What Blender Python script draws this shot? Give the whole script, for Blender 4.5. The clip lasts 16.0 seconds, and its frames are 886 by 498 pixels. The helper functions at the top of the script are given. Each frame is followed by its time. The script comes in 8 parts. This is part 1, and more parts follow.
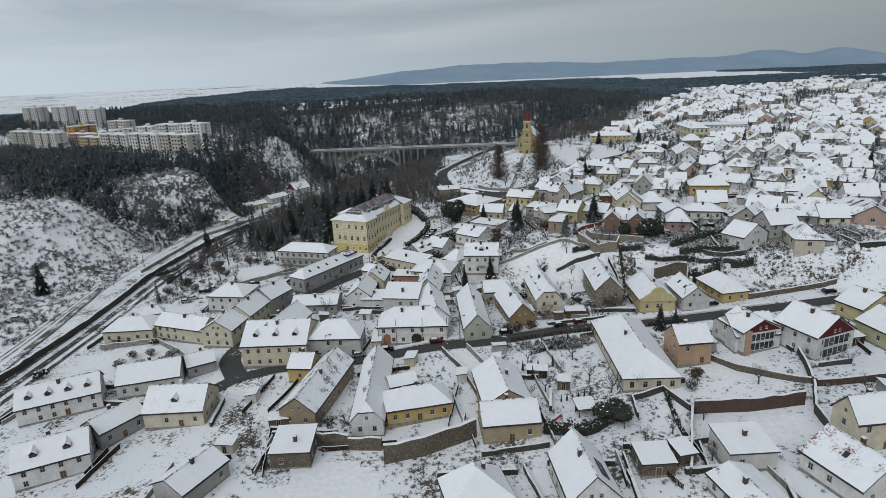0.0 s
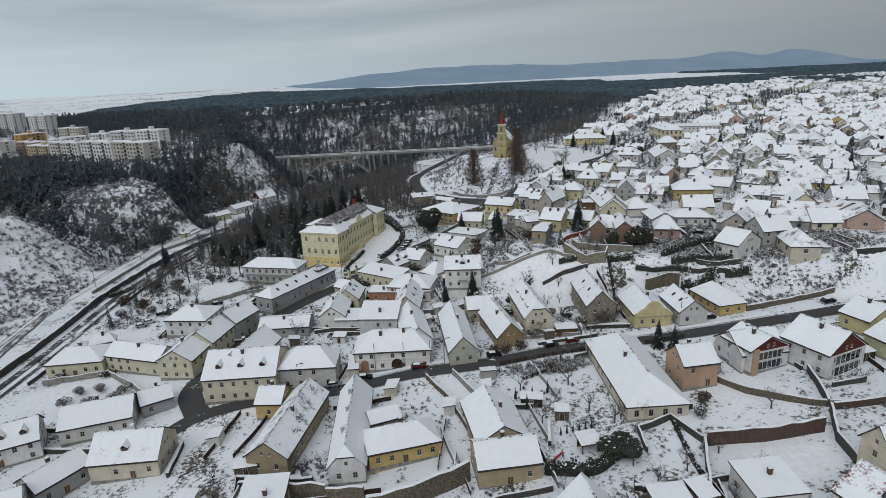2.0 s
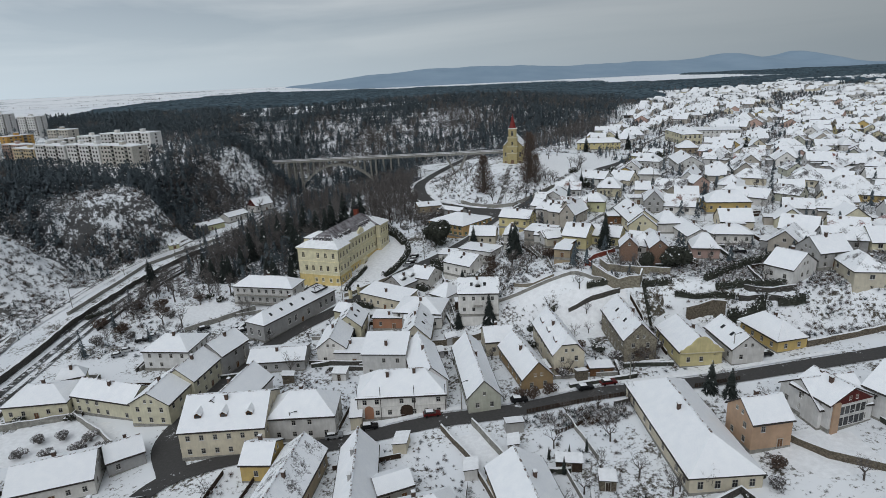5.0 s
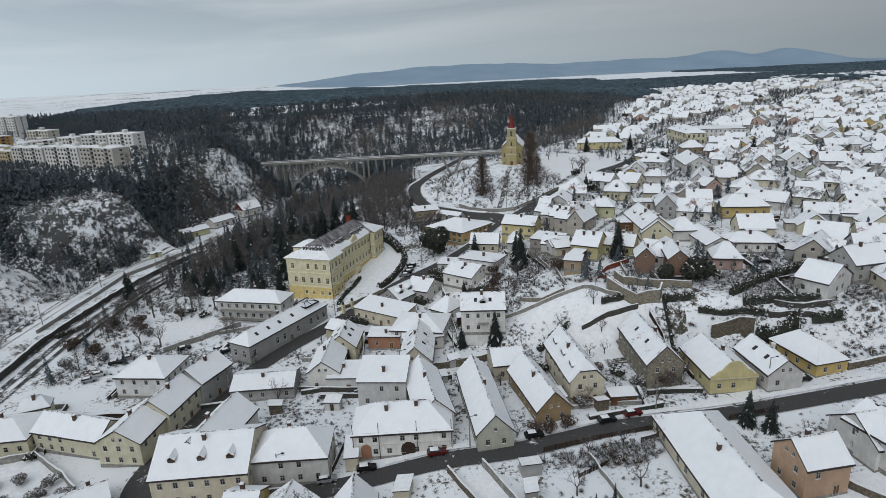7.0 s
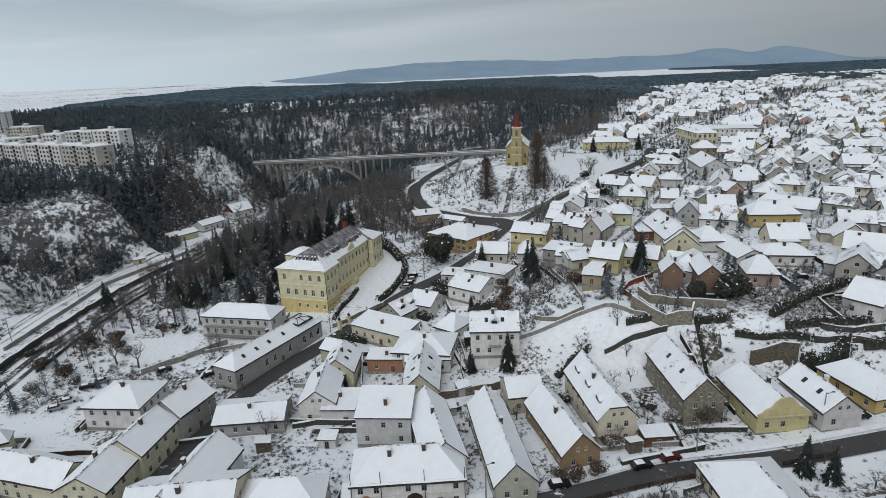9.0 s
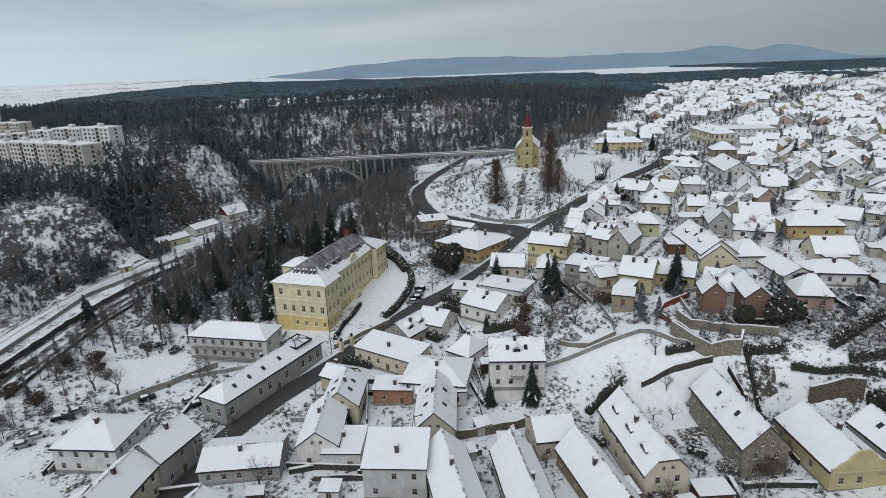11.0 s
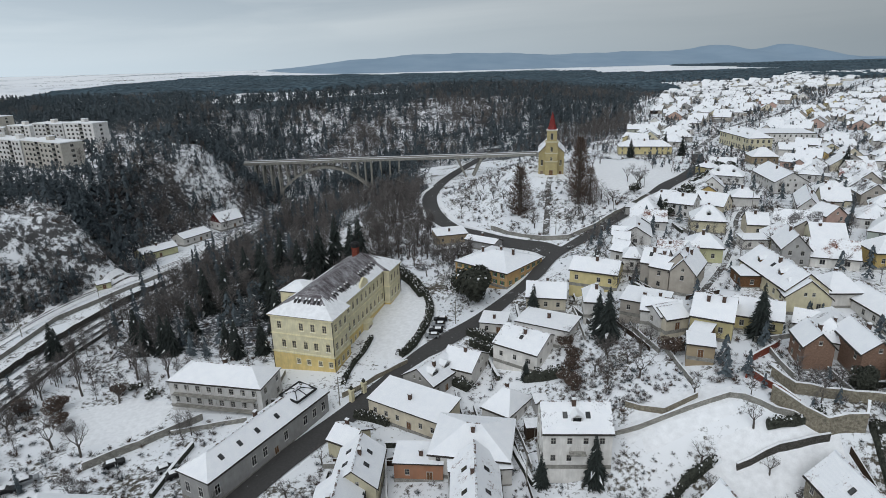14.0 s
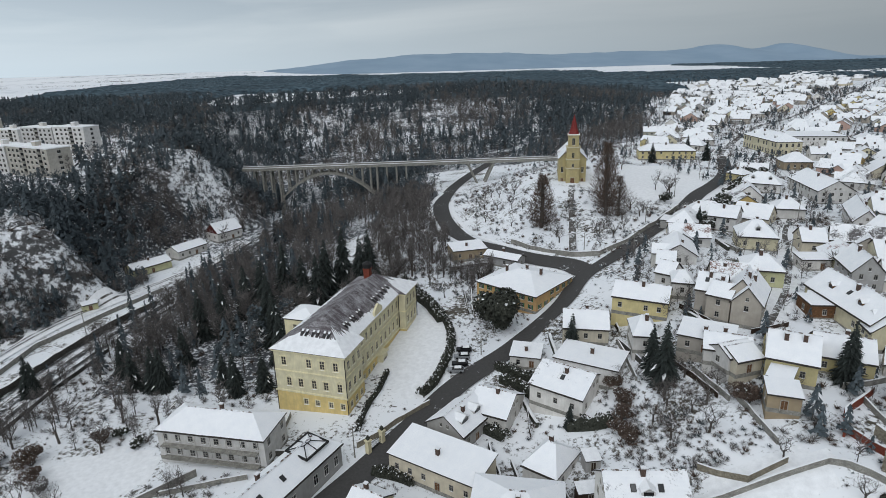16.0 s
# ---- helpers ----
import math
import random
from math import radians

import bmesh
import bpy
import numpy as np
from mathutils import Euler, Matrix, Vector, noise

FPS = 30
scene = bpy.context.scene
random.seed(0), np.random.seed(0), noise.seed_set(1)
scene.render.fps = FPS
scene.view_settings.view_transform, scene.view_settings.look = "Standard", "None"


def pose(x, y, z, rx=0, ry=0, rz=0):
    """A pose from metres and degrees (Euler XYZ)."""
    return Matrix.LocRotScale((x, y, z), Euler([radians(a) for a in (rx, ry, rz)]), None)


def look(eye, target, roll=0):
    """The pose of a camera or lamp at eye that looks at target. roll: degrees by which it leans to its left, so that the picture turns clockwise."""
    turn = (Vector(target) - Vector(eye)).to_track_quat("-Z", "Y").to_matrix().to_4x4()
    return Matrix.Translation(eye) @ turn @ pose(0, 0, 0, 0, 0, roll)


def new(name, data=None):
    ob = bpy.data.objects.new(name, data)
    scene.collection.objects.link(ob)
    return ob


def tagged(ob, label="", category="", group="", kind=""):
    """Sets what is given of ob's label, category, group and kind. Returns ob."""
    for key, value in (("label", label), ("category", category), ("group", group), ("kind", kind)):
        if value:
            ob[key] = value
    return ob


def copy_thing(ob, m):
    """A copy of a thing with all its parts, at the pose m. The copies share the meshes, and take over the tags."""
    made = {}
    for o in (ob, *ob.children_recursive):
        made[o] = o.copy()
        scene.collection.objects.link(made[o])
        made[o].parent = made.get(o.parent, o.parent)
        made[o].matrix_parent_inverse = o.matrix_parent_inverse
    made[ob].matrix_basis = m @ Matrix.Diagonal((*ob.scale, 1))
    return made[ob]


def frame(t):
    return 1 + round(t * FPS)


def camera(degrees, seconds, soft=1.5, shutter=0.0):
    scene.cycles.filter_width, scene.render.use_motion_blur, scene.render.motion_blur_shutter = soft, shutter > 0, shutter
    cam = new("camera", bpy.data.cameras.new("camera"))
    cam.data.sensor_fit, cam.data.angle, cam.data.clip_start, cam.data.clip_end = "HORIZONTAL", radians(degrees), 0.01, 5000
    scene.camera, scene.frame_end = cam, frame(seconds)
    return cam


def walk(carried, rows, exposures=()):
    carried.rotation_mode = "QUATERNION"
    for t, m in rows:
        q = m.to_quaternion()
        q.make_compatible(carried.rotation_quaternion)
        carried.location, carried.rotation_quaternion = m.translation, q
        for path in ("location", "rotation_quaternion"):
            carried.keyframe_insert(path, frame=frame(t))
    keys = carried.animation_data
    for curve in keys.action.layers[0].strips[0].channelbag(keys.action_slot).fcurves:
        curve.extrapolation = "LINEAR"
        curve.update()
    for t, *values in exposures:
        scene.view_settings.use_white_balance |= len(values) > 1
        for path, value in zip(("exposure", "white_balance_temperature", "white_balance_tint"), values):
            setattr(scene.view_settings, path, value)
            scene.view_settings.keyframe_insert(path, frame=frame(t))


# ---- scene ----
cam = camera(73.8, 16.0, 0.85)
PATH = [
    (0, (0.036, -0.024, 88.059), (0.006, 1.891, 87.482), -2.5),
    (0.5, (-0.997, 3.644, 88.031), (-0.998, 5.56, 87.455), -2.5),
    (1, (-1.934, 7.745, 87.988), (-1.905, 9.661, 87.413), -2.6),
    (1.5, (-2.604, 11.459, 88.004), (-2.551, 13.374, 87.429), -2.7),
    (2, (-3.293, 15.346, 87.907), (-3.219, 17.261, 87.334), -2.8),
    (2.5, (-3.937, 19.349, 87.911), (-3.895, 21.266, 87.34), -2.7),
    (3, (-4.481, 23.467, 87.841), (-4.433, 25.384, 87.272), -2.8),
    (3.5, (-5.118, 27.697, 87.926), (-5.061, 29.613, 87.357), -2.8),
    (4, (-5.55, 31.981, 87.876), (-5.487, 33.897, 87.307), -2.7),
    (6.5, (-7.922, 52.774, 87.604), (-7.826, 54.687, 87.029), -2.8),
    (7, (-8.407, 57.117, 87.512), (-8.305, 59.029, 86.935), -2.8),
    (7.5, (-8.928, 61.586, 87.47), (-8.822, 63.497, 86.89), -2.7),
    (8, (-9.462, 66.117, 87.427), (-9.352, 68.027, 86.843), -2.7),
    (8.5, (-10.071, 70.756, 87.297), (-9.956, 72.665, 86.712), -2.6),
    (9, (-10.521, 75.487, 87.183), (-10.404, 77.395, 86.595), -2.5),
    (11.5, (-14.558, 99.681, 87.21), (-14.431, 101.584, 86.608), -2.1),
    (12, (-15.41, 105.03, 87.195), (-15.282, 106.932, 86.591), -1.9),
    (12.5, (-16.542, 110.341, 87.152), (-16.41, 112.242, 86.546), -1.7),
    (13, (-17.694, 115.685, 87.118), (-17.559, 117.585, 86.509), -1.6),
    (13.5, (-18.965, 120.961, 87.019), (-18.83, 122.86, 86.409), -1.5),
    (14, (-20.28, 126.218, 86.879), (-20.144, 128.117, 86.267), -1.5),
    (14.5, (-21.566, 131.139, 86.816), (-21.43, 133.038, 86.205), -1.5),
    (15, (-23.155, 136.685, 86.834), (-23.015, 138.584, 86.222), -1.4),
    (15.5, (-24.317, 141.812, 86.87), (-24.176, 143.711, 86.258), -1.5),
    (16, (-25.578, 147.531, 86.846), (-25.437, 149.43, 86.234), -1.6),
]
walk(cam, [(t, look(eye, target, roll)) for t, eye, target, roll in PATH], [(0.0, -0.17), (4.0, -0.16), (9.0, -0.07), (16.0, 0.03)])


# ---- the lie of the land ----
def sm(a, b, v):
    """A smooth step from 0 at a to 1 at b."""
    t = np.clip((v - a) / (b - a), 0.0, 1.0)
    return t * t * (3 - 2 * t)


def bump(x, y, cx, cy, rx, ry, h):
    """A rounded hill."""
    return h * np.exp(-(((x - cx) / rx) ** 2 + ((y - cy) / ry) ** 2))


def land(x, y):
    """Height of the ground: river valley, slope, town plateau, wooded hills."""
    x, y = np.asarray(x, float), np.asarray(y, float)
    low = 1.2 + 2.6 * sm(-105, -45, x) + 0.068 * np.clip(x + 25, 0, 150)
    low = low + 0.075 * np.clip(y - 245, 0, 130) * sm(-62, -20, x)
    low = low - 4.0 * sm(430, 520, y) + bump(x, y, 4, 178, 34, 24, 1.7)
    edge = np.interp(y, [80, 150, 175, 187, 196, 201, 206, 211, 216, 222, 232, 260, 298, 330, 360, 400, 430, 470, 540, 620], [200, 190, 168, 136, 102, 86, 67, 54, 38, 26, 25, 26, 28, 46, 44, 24, 22, 40, 95, 150])
    band = np.interp(y, [80, 175, 196, 206, 216, 232, 298, 330, 365, 410, 500], [30, 16, 12, 15, 22, 31, 32, 34, 32, 26, 45])
    back = sm(225, 285, y)
    top = 23.0 + 4.5 * back + 4.0 * sm(100, 150, x) * (1 - back) + 3.5 * sm(375, 405, y) * sm(120, 70, x) + 4.0 * sm(110, 270, x)
    z = low + (top - low) * sm(-1, 1, (x - edge) / band)
    west = np.interp(y, [120, 236, 255, 268, 285, 300, 318, 335, 345, 353, 360, 366, 371, 376, 380, 390, 410, 440, 470, 500, 520, 560, 700], [-235, -198, -182, -170, -160, -157, -157, -157, -151, -147, -144, -136, -132, -136, -143, -142, -143, -124, -92, -92, -104, -125, -160])
    z = z + (33 - z) * sm(0, 1, (west - x) / np.interp(y, [250, 300, 340, 350, 385, 400, 450, 600], [60, 52, 38, 30, 30, 40, 46, 70]))
    z = z - 5.5 * sm(-245, -330, x) * sm(500, 570, y) * sm(1000, 850, y)
    z = z - 25 * np.exp(-(((y - 329 - 0.05 * (x + 200)) / 14) ** 2)) * sm(-152, -182, x) * sm(-420, -330, x)
    z = z + bump(x, y, -146, 486, 40, 38, 10) - bump(x, y, -196, 420, 40, 12, 6)
    north = sm(575, 800, y + 0.10 * x) * sm(230, 90, x - 0.12 * (y - 600))
    z = z + (40 - z) * north
    z = z + bump(x, y, 110, 860, 170, 120, 10) + bump(x, y, -90, 830, 120, 90, 6)
    lump = np.sin(0.33 * x + 1.4 * np.sin(0.19 * y)) * np.sin(0.29 * y + 1.1 * np.sin(0.23 * x)) + 0.5 * np.sin(0.71 * x + 0.4 * y) * np.sin(0.63 * y - 0.35 * x)
    z = z + 1.5 * lump * sm(4, 12, z) * sm(-146, -160, x) * sm(200, 240, y) * sm(430, 390, y)
    far = sm(1100, 2600, y)
    z = z + (18 - z) * far + 26 * sm(3000, 4700, y) * sm(-200, -1000, x)
    return z


def woodland(x, y):
    """How thick the woods are, 0 to 1."""
    x, y = np.asarray(x, float), np.asarray(y, float)
    hills = np.maximum(sm(-125, -150, x) * sm(365, 385, y), sm(-172, -188, x) * sm(328, 340, y)) * sm(1150, 1000, y)
    gorge = sm(405, 450, y) * sm(8, -12, x + 0.04 * (y - 400)) * sm(1150, 1000, y)
    north = sm(545, 575, y) * sm(190, 145, x - 0.40 * (y - 600)) * sm(1150, 1000, y)
    park = 0.36 * sm(-120, -112, x) * sm(-60, -66, x) * sm(268, 300, y) * sm(480, 440, y)
    left = np.interp(y, [900, 1211, 2466, 3257, 3650], [-560, -677, -1143, -1119, -829])
    last = np.interp(x, [-900, 257, 660, 1300], [3650, 3080, 3040, 2500])
    belt = sm(900, 1050, y) * sm(0, 60, x - left) * sm(0, 60, last - y) * sm(500, 250, x - 0.25 * (y - 900))
    far_belt = sm(1450, 1550, y + 0.25 * x) * sm(2600, 2450, y + 0.2 * x) * sm(200, 400, x) * sm(2600, 1800, x)
    rim = sm(2350, 2500, y) * sm(3720, 3600, y) * sm(1500, 1700, x) * sm(60, 260, np.abs(y - 3150 + 0.1 * (x - 1500)) + 1.2 * np.maximum(0, x - 2700))
    keep = np.maximum.reduce([hills * sm(-620, -520, x), gorge, north, park, belt, far_belt, rim])
    clear = scrub(x, y)
    back, along = 0.56 * (x + 198) + 0.83 * (y - 468), -0.83 * (x + 198) + 0.56 * (y - 468)
    blocks = sm(-14, -6, back) * sm(130, 110, back) * sm(-22, -12, along) * sm(480, 420, along)
    meadow = sm(885, 905, y) * sm(1230, 1190, y) * sm(-310, -270, x) * sm(30, -10, x)
    return keep * (1 - clear) * (1 - 0.8 * blocks) * (1 - meadow)


def scrub(x, y):
    """The bare, rough slopes above the railway."""
    x, y = np.asarray(x, float), np.asarray(y, float)
    front = sm(-150, -164, x) * sm(329, 319, y) * sm(-420, -300, x)
    edge = np.interp(y, [312, 345, 365, 386], [-161, -154, -144.5, -131])
    knoll = sm(-200, -188, x) * sm(1, -1, x - edge) * sm(335, 342, y) * sm(380, 373, y)
    return np.maximum(front, knoll)


def bare_slope(x, y):
    """Steep woods where the snow shows between thin leafless trees."""
    x, y = np.asarray(x, float), np.asarray(y, float)
    return np.maximum(bump(x, y, -138, 482, 48, 34, 1.5), sm(590, 620, y) * sm(790, 740, y) * sm(-150, -110, x) * sm(130, 90, x)).clip(0, 1)


def clean(x, y):
    """Lawns and courts where the snow lies unbroken."""
    x, y = np.asarray(x, float), np.asarray(y, float)
    return np.maximum.reduce([bump(x, y, -23, 302, 12, 24, 1.2), bump(x, y, 92, 412, 34, 30, 1.2), bump(x, y, 110, 440, 22, 22, 1.2), bump(x, y, -105, 177, 18, 10, 1.0), bump(x, y, 74, 139, 10, 8, 1.0), bump(x, y, -28, 105, 12, 10, 1.0), bump(x, y, 66, 115, 12, 8, 1.0), bump(x, y, 34, 225, 12, 6, 1.0), bump(x, y, 46, 210, 12, 8, 1.2), bump(x, y, 34, 200, 8, 6, 1.2), bump(x, y, -95, 262, 14, 10, 1.0), bump(x, y, 4, 155, 5, 7, 1.0)])

# ---- daylight: overcast winter sky ----
SUN_UP, SUN_ROUND = radians(48), radians(200)
world = bpy.data.worlds.new("winter_sky")
scene.world = world
world.use_nodes = True
wn, wl = world.node_tree.nodes, world.node_tree.links
wn.clear()
w_out, w_bg, w_sky = wn.new("ShaderNodeOutputWorld"), wn.new("ShaderNodeBackground"), wn.new("ShaderNodeTexSky")
w_sky.sky_type, w_sky.sun_disc = "NISHITA", False
w_sky.sun_elevation, w_sky.sun_rotation, w_sky.dust_density, w_sky.altitude = SUN_UP, SUN_ROUND, 3.0, 300
w_co, w_map, w_noise, w_ramp = wn.new("ShaderNodeTexCoord"), wn.new("ShaderNodeMapping"), wn.new("ShaderNodeTexNoise"), wn.new("ShaderNodeValToRGB")
w_sep, w_mix, w_low = wn.new("ShaderNodeSeparateXYZ"), wn.new("ShaderNodeMixRGB"), wn.new("ShaderNodeMixRGB")
w_map.inputs["Scale"].default_value, w_map.inputs["Rotation"].default_value = (0.9, 0.7, 6.0), (0.10, 0.06, 0.5)
w_noise.inputs["Scale"].default_value, w_noise.inputs["Detail"].default_value, w_noise.inputs["Roughness"].default_value = 1.5, 6.0, 0.55
w_noise.inputs["Distortion"].default_value = 0.6
w_ramp.color_ramp.elements[0].position, w_ramp.color_ramp.elements[0].color = 0.36, (2.95, 3.5, 4.05, 1)
w_ramp.color_ramp.elements[1].position, w_ramp.color_ramp.elements[1].color = 0.64, (5.9, 6.25, 6.5, 1)
w_fac = wn.new("ShaderNodeMapRange")
w_fac.inputs["From Min"].default_value, w_fac.inputs["From Max"].default_value = 0.0, 0.14
w_fac.inputs["To Min"].default_value, w_fac.inputs["To Max"].default_value = 1.0, 0.0
w_mix.inputs["Fac"].default_value = 0.92
w_low.inputs["Color2"].default_value = (4.9, 5.75, 6.4, 1)
w_bg.inputs["Strength"].default_value = 0.098
wl.new(w_co.outputs["Generated"], w_map.inputs["Vector"])
wl.new(w_map.outputs["Vector"], w_noise.inputs["Vector"])
wl.new(w_noise.outputs["Fac"], w_ramp.inputs["Fac"])
wl.new(w_co.outputs["Generated"], w_sep.inputs["Vector"])
wl.new(w_sep.outputs["Z"], w_fac.inputs["Value"])
w_side, w_mul = wn.new("ShaderNodeMapRange"), wn.new("ShaderNodeMixRGB")
w_side.inputs["From Min"].default_value, w_side.inputs["From Max"].default_value = -0.65, 0.65
w_side.inputs["To Min"].default_value, w_side.inputs["To Max"].default_value = 1.42, 0.60
w_mul.blend_type = "MULTIPLY"
w_mul.inputs["Fac"].default_value = 1.0
wl.new(w_sep.outputs["X"], w_side.inputs["Value"])
wl.new(w_side.outputs["Result"], w_mul.inputs["Color2"])
wl.new(w_fac.outputs["Result"], w_low.inputs["Fac"])
wl.new(w_ramp.outputs["Color"], w_low.inputs["Color1"])
wl.new(w_low.outputs["Color"], w_mul.inputs["Color1"])
wl.new(w_sky.outputs["Color"], w_mix.inputs["Color1"])
wl.new(w_mul.outputs["Color"], w_mix.inputs["Color2"])
wl.new(w_mix.outputs["Color"], w_bg.inputs["Color"])
wl.new(w_bg.outputs["Background"], w_out.inputs["Surface"])

sun = new("sun", bpy.data.lights.new("sun", "SUN"))
sun.data.energy, sun.data.angle, sun.data.color = 1.22, radians(60), (0.94, 0.97, 1.0)
sun.matrix_world = look((0, 0, 0), (math.sin(SUN_ROUND) * -math.cos(SUN_UP), -math.cos(SUN_ROUND) * math.cos(SUN_UP), -math.sin(SUN_UP)))


# ---- materials ----
class Nodes:
    """A short way to wire a material."""

    def __init__(self, name, rough=0.85):
        self.mat = bpy.data.materials.new(name)
        self.mat.use_nodes = True
        self.tree = self.mat.node_tree
        self.shader = self.tree.nodes["Principled BSDF"]
        self.shader.inputs["Roughness"].default_value = rough
        self.shader.inputs["Specular IOR Level"].default_value = 0.25
        self.place = self.tree.nodes.new("ShaderNodeTexCoord").outputs["Object"]

    def add(self, kind, **values):
        node = self.tree.nodes.new(kind)
        for key, value in values.items():
            node.inputs[key.replace("_", " ")].default_value = value
        return node

    def wire(self, a, b):
        self.tree.links.new(a, b)

    def noise(self, scale, detail=4.0, rough=0.55, where=None):
        node = self.add("ShaderNodeTexNoise", Scale=scale, Detail=detail, Roughness=rough)
        self.wire(where or self.place, node.inputs["Vector"])
        return node.outputs["Fac"]

    def scaled(self, x, y, z):
        node = self.add("ShaderNodeMapping", Scale=(x, y, z))
        self.wire(self.place, node.inputs["Vector"])
        return node.outputs["Vector"]

    def ramp(self, fac, low, high, a=(0, 0, 0), b=(1, 1, 1)):
        node = self.add("ShaderNodeValToRGB")
        node.color_ramp.elements[0].position, node.color_ramp.elements[1].position = low, high
        node.color_ramp.elements[0].color, node.color_ramp.elements[1].color = (*a, 1), (*b, 1)
        self.wire(fac, node.inputs["Fac"])
        return node.outputs["Color"]

    def mix(self, fac, a, b, kind="MIX"):
        node = self.add("ShaderNodeMixRGB")
        node.blend_type = kind
        for value, slot in ((fac, "Fac"), (a, "Color1"), (b, "Color2")):
            if isinstance(value, (int, float)):
                node.inputs[slot].default_value = value
            elif isinstance(value, tuple):
                node.inputs[slot].default_value = (*value, 1)
            else:
                self.wire(value, node.inputs[slot])
        return node.outputs["Color"]

    def random(self):
        return self.add("ShaderNodeObjectInfo").outputs["Random"]

    def colour(self, value):
        self.wire(value, self.shader.inputs["Base Color"])
        return self

    def bump(self, height, depth=0.05, strength=0.6):
        node = self.add("ShaderNodeBump", Strength=strength, Distance=depth)
        self.wire(height, node.inputs["Height"])
        self.wire(node.outputs["Normal"], self.shader.inputs["Normal"])
        return self


SNOW = (0.875, 0.88, 0.89)


def plain(name, colour, rough=0.85, spread=0.25, scale=1.5, metal=0.0):
    """A surface of one colour with stains at two scales."""
    n = Nodes(name, rough)
    dark = tuple(c * (1 - spread) for c in colour)
    light = tuple(min(1, c * (1 + 0.5 * spread)) for c in colour)
    grain = n.noise(scale * 9, 3)
    n.colour(n.mix(n.ramp(grain, 0.35, 0.7), n.ramp(n.noise(scale, 5), 0.32, 0.68, dark, light), light, "MULTIPLY"))
    n.shader.inputs["Metallic"].default_value = metal
    return n.bump(grain, 0.02, 0.4).mat


def plaster(name, colour):
    """Weathered plaster: rain streaks, patches, a dirty foot and a per-house tint."""
    n = Nodes(name, 0.9)
    colour = tuple(c * 0.93 for c in colour)
    dark = tuple(c * 0.80 for c in colour)
    base = n.mix(n.ramp(n.noise(0.55, 5), 0.35, 0.7), dark, colour)
    streak = n.ramp(n.noise(2.2, 4, where=n.scaled(1, 1, 0.18)), 0.42, 0.62)
    base = n.mix(streak, n.mix(0.14, base, (0.25, 0.22, 0.19)), base)
    tint = n.ramp(n.random(), 0, 1, (0.9, 0.9, 0.92), (1.04, 1.02, 1.0))
    n.colour(n.mix(1.0, base, tint, "MULTIPLY"))
    return n.bump(n.noise(14, 4), 0.02, 0.35).mat


def snowy_roof(name, tile, cover, rows=3.2):
    """Snow lying on tiles; where it has slid or melted the rows of tiles come through."""
    n = Nodes(name, 0.8)
    wave = n.add("ShaderNodeTexWave", Scale=rows, Distortion=0.3, Detail=1.0)
    wave.bands_direction = "Y"
    n.wire(n.place, wave.inputs["Vector"])
    bare_tile = n.mix(wave.outputs["Fac"], tuple(c * 0.55 for c in tile), tile)
    drift = n.noise(0.22, 6, 0.6)
    fine = n.noise(2.4, 5, 0.7)
    rnd = n.random()
    off = n.add("ShaderNodeMath")
    off.operation = "MULTIPLY_ADD"
    n.wire(rnd, off.inputs[0])
    off.inputs[1].default_value, off.inputs[2].default_value = 0.10, -0.05
    both = n.mix(0.38, drift, fine)
    add = n.add("ShaderNodeMath")
    add.operation = "ADD"
    n.wire(both, add.inputs[0])
    n.wire(off.outputs[0], add.inputs[1])
    mask = n.ramp(add.outputs[0], cover, cover + 0.07)
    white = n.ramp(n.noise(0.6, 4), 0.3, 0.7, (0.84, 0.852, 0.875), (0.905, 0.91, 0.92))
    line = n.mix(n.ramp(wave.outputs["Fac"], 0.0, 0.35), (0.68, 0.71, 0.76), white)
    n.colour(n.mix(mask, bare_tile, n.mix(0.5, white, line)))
    return n.bump(n.mix(0.3, fine, wave.outputs["Fac"]), 0.05, 0.35).mat


def flecked(name, under, cover, scale, fine, weight=0.5):
    """Snow with grass, soil and stalks showing through in flecks."""
    n = Nodes(name, 0.9)
    big, small = n.noise(scale, 6, 0.62), n.noise(fine, 5, 0.7)
    both = n.mix(weight, big, small)
    mask = n.ramp(both, cover, cover + 0.06)
    white = n.ramp(n.noise(scale * 0.3, 4), 0.3, 0.7, (0.74, 0.765, 0.80), (0.85, 0.858, 0.872))
    soil = n.mix(n.noise(fine * 2, 3), under, tuple(c * 0.5 for c in under))
    n.colour(n.mix(mask, soil, white))
    return n.bump(both, 0.25, 0.5).mat


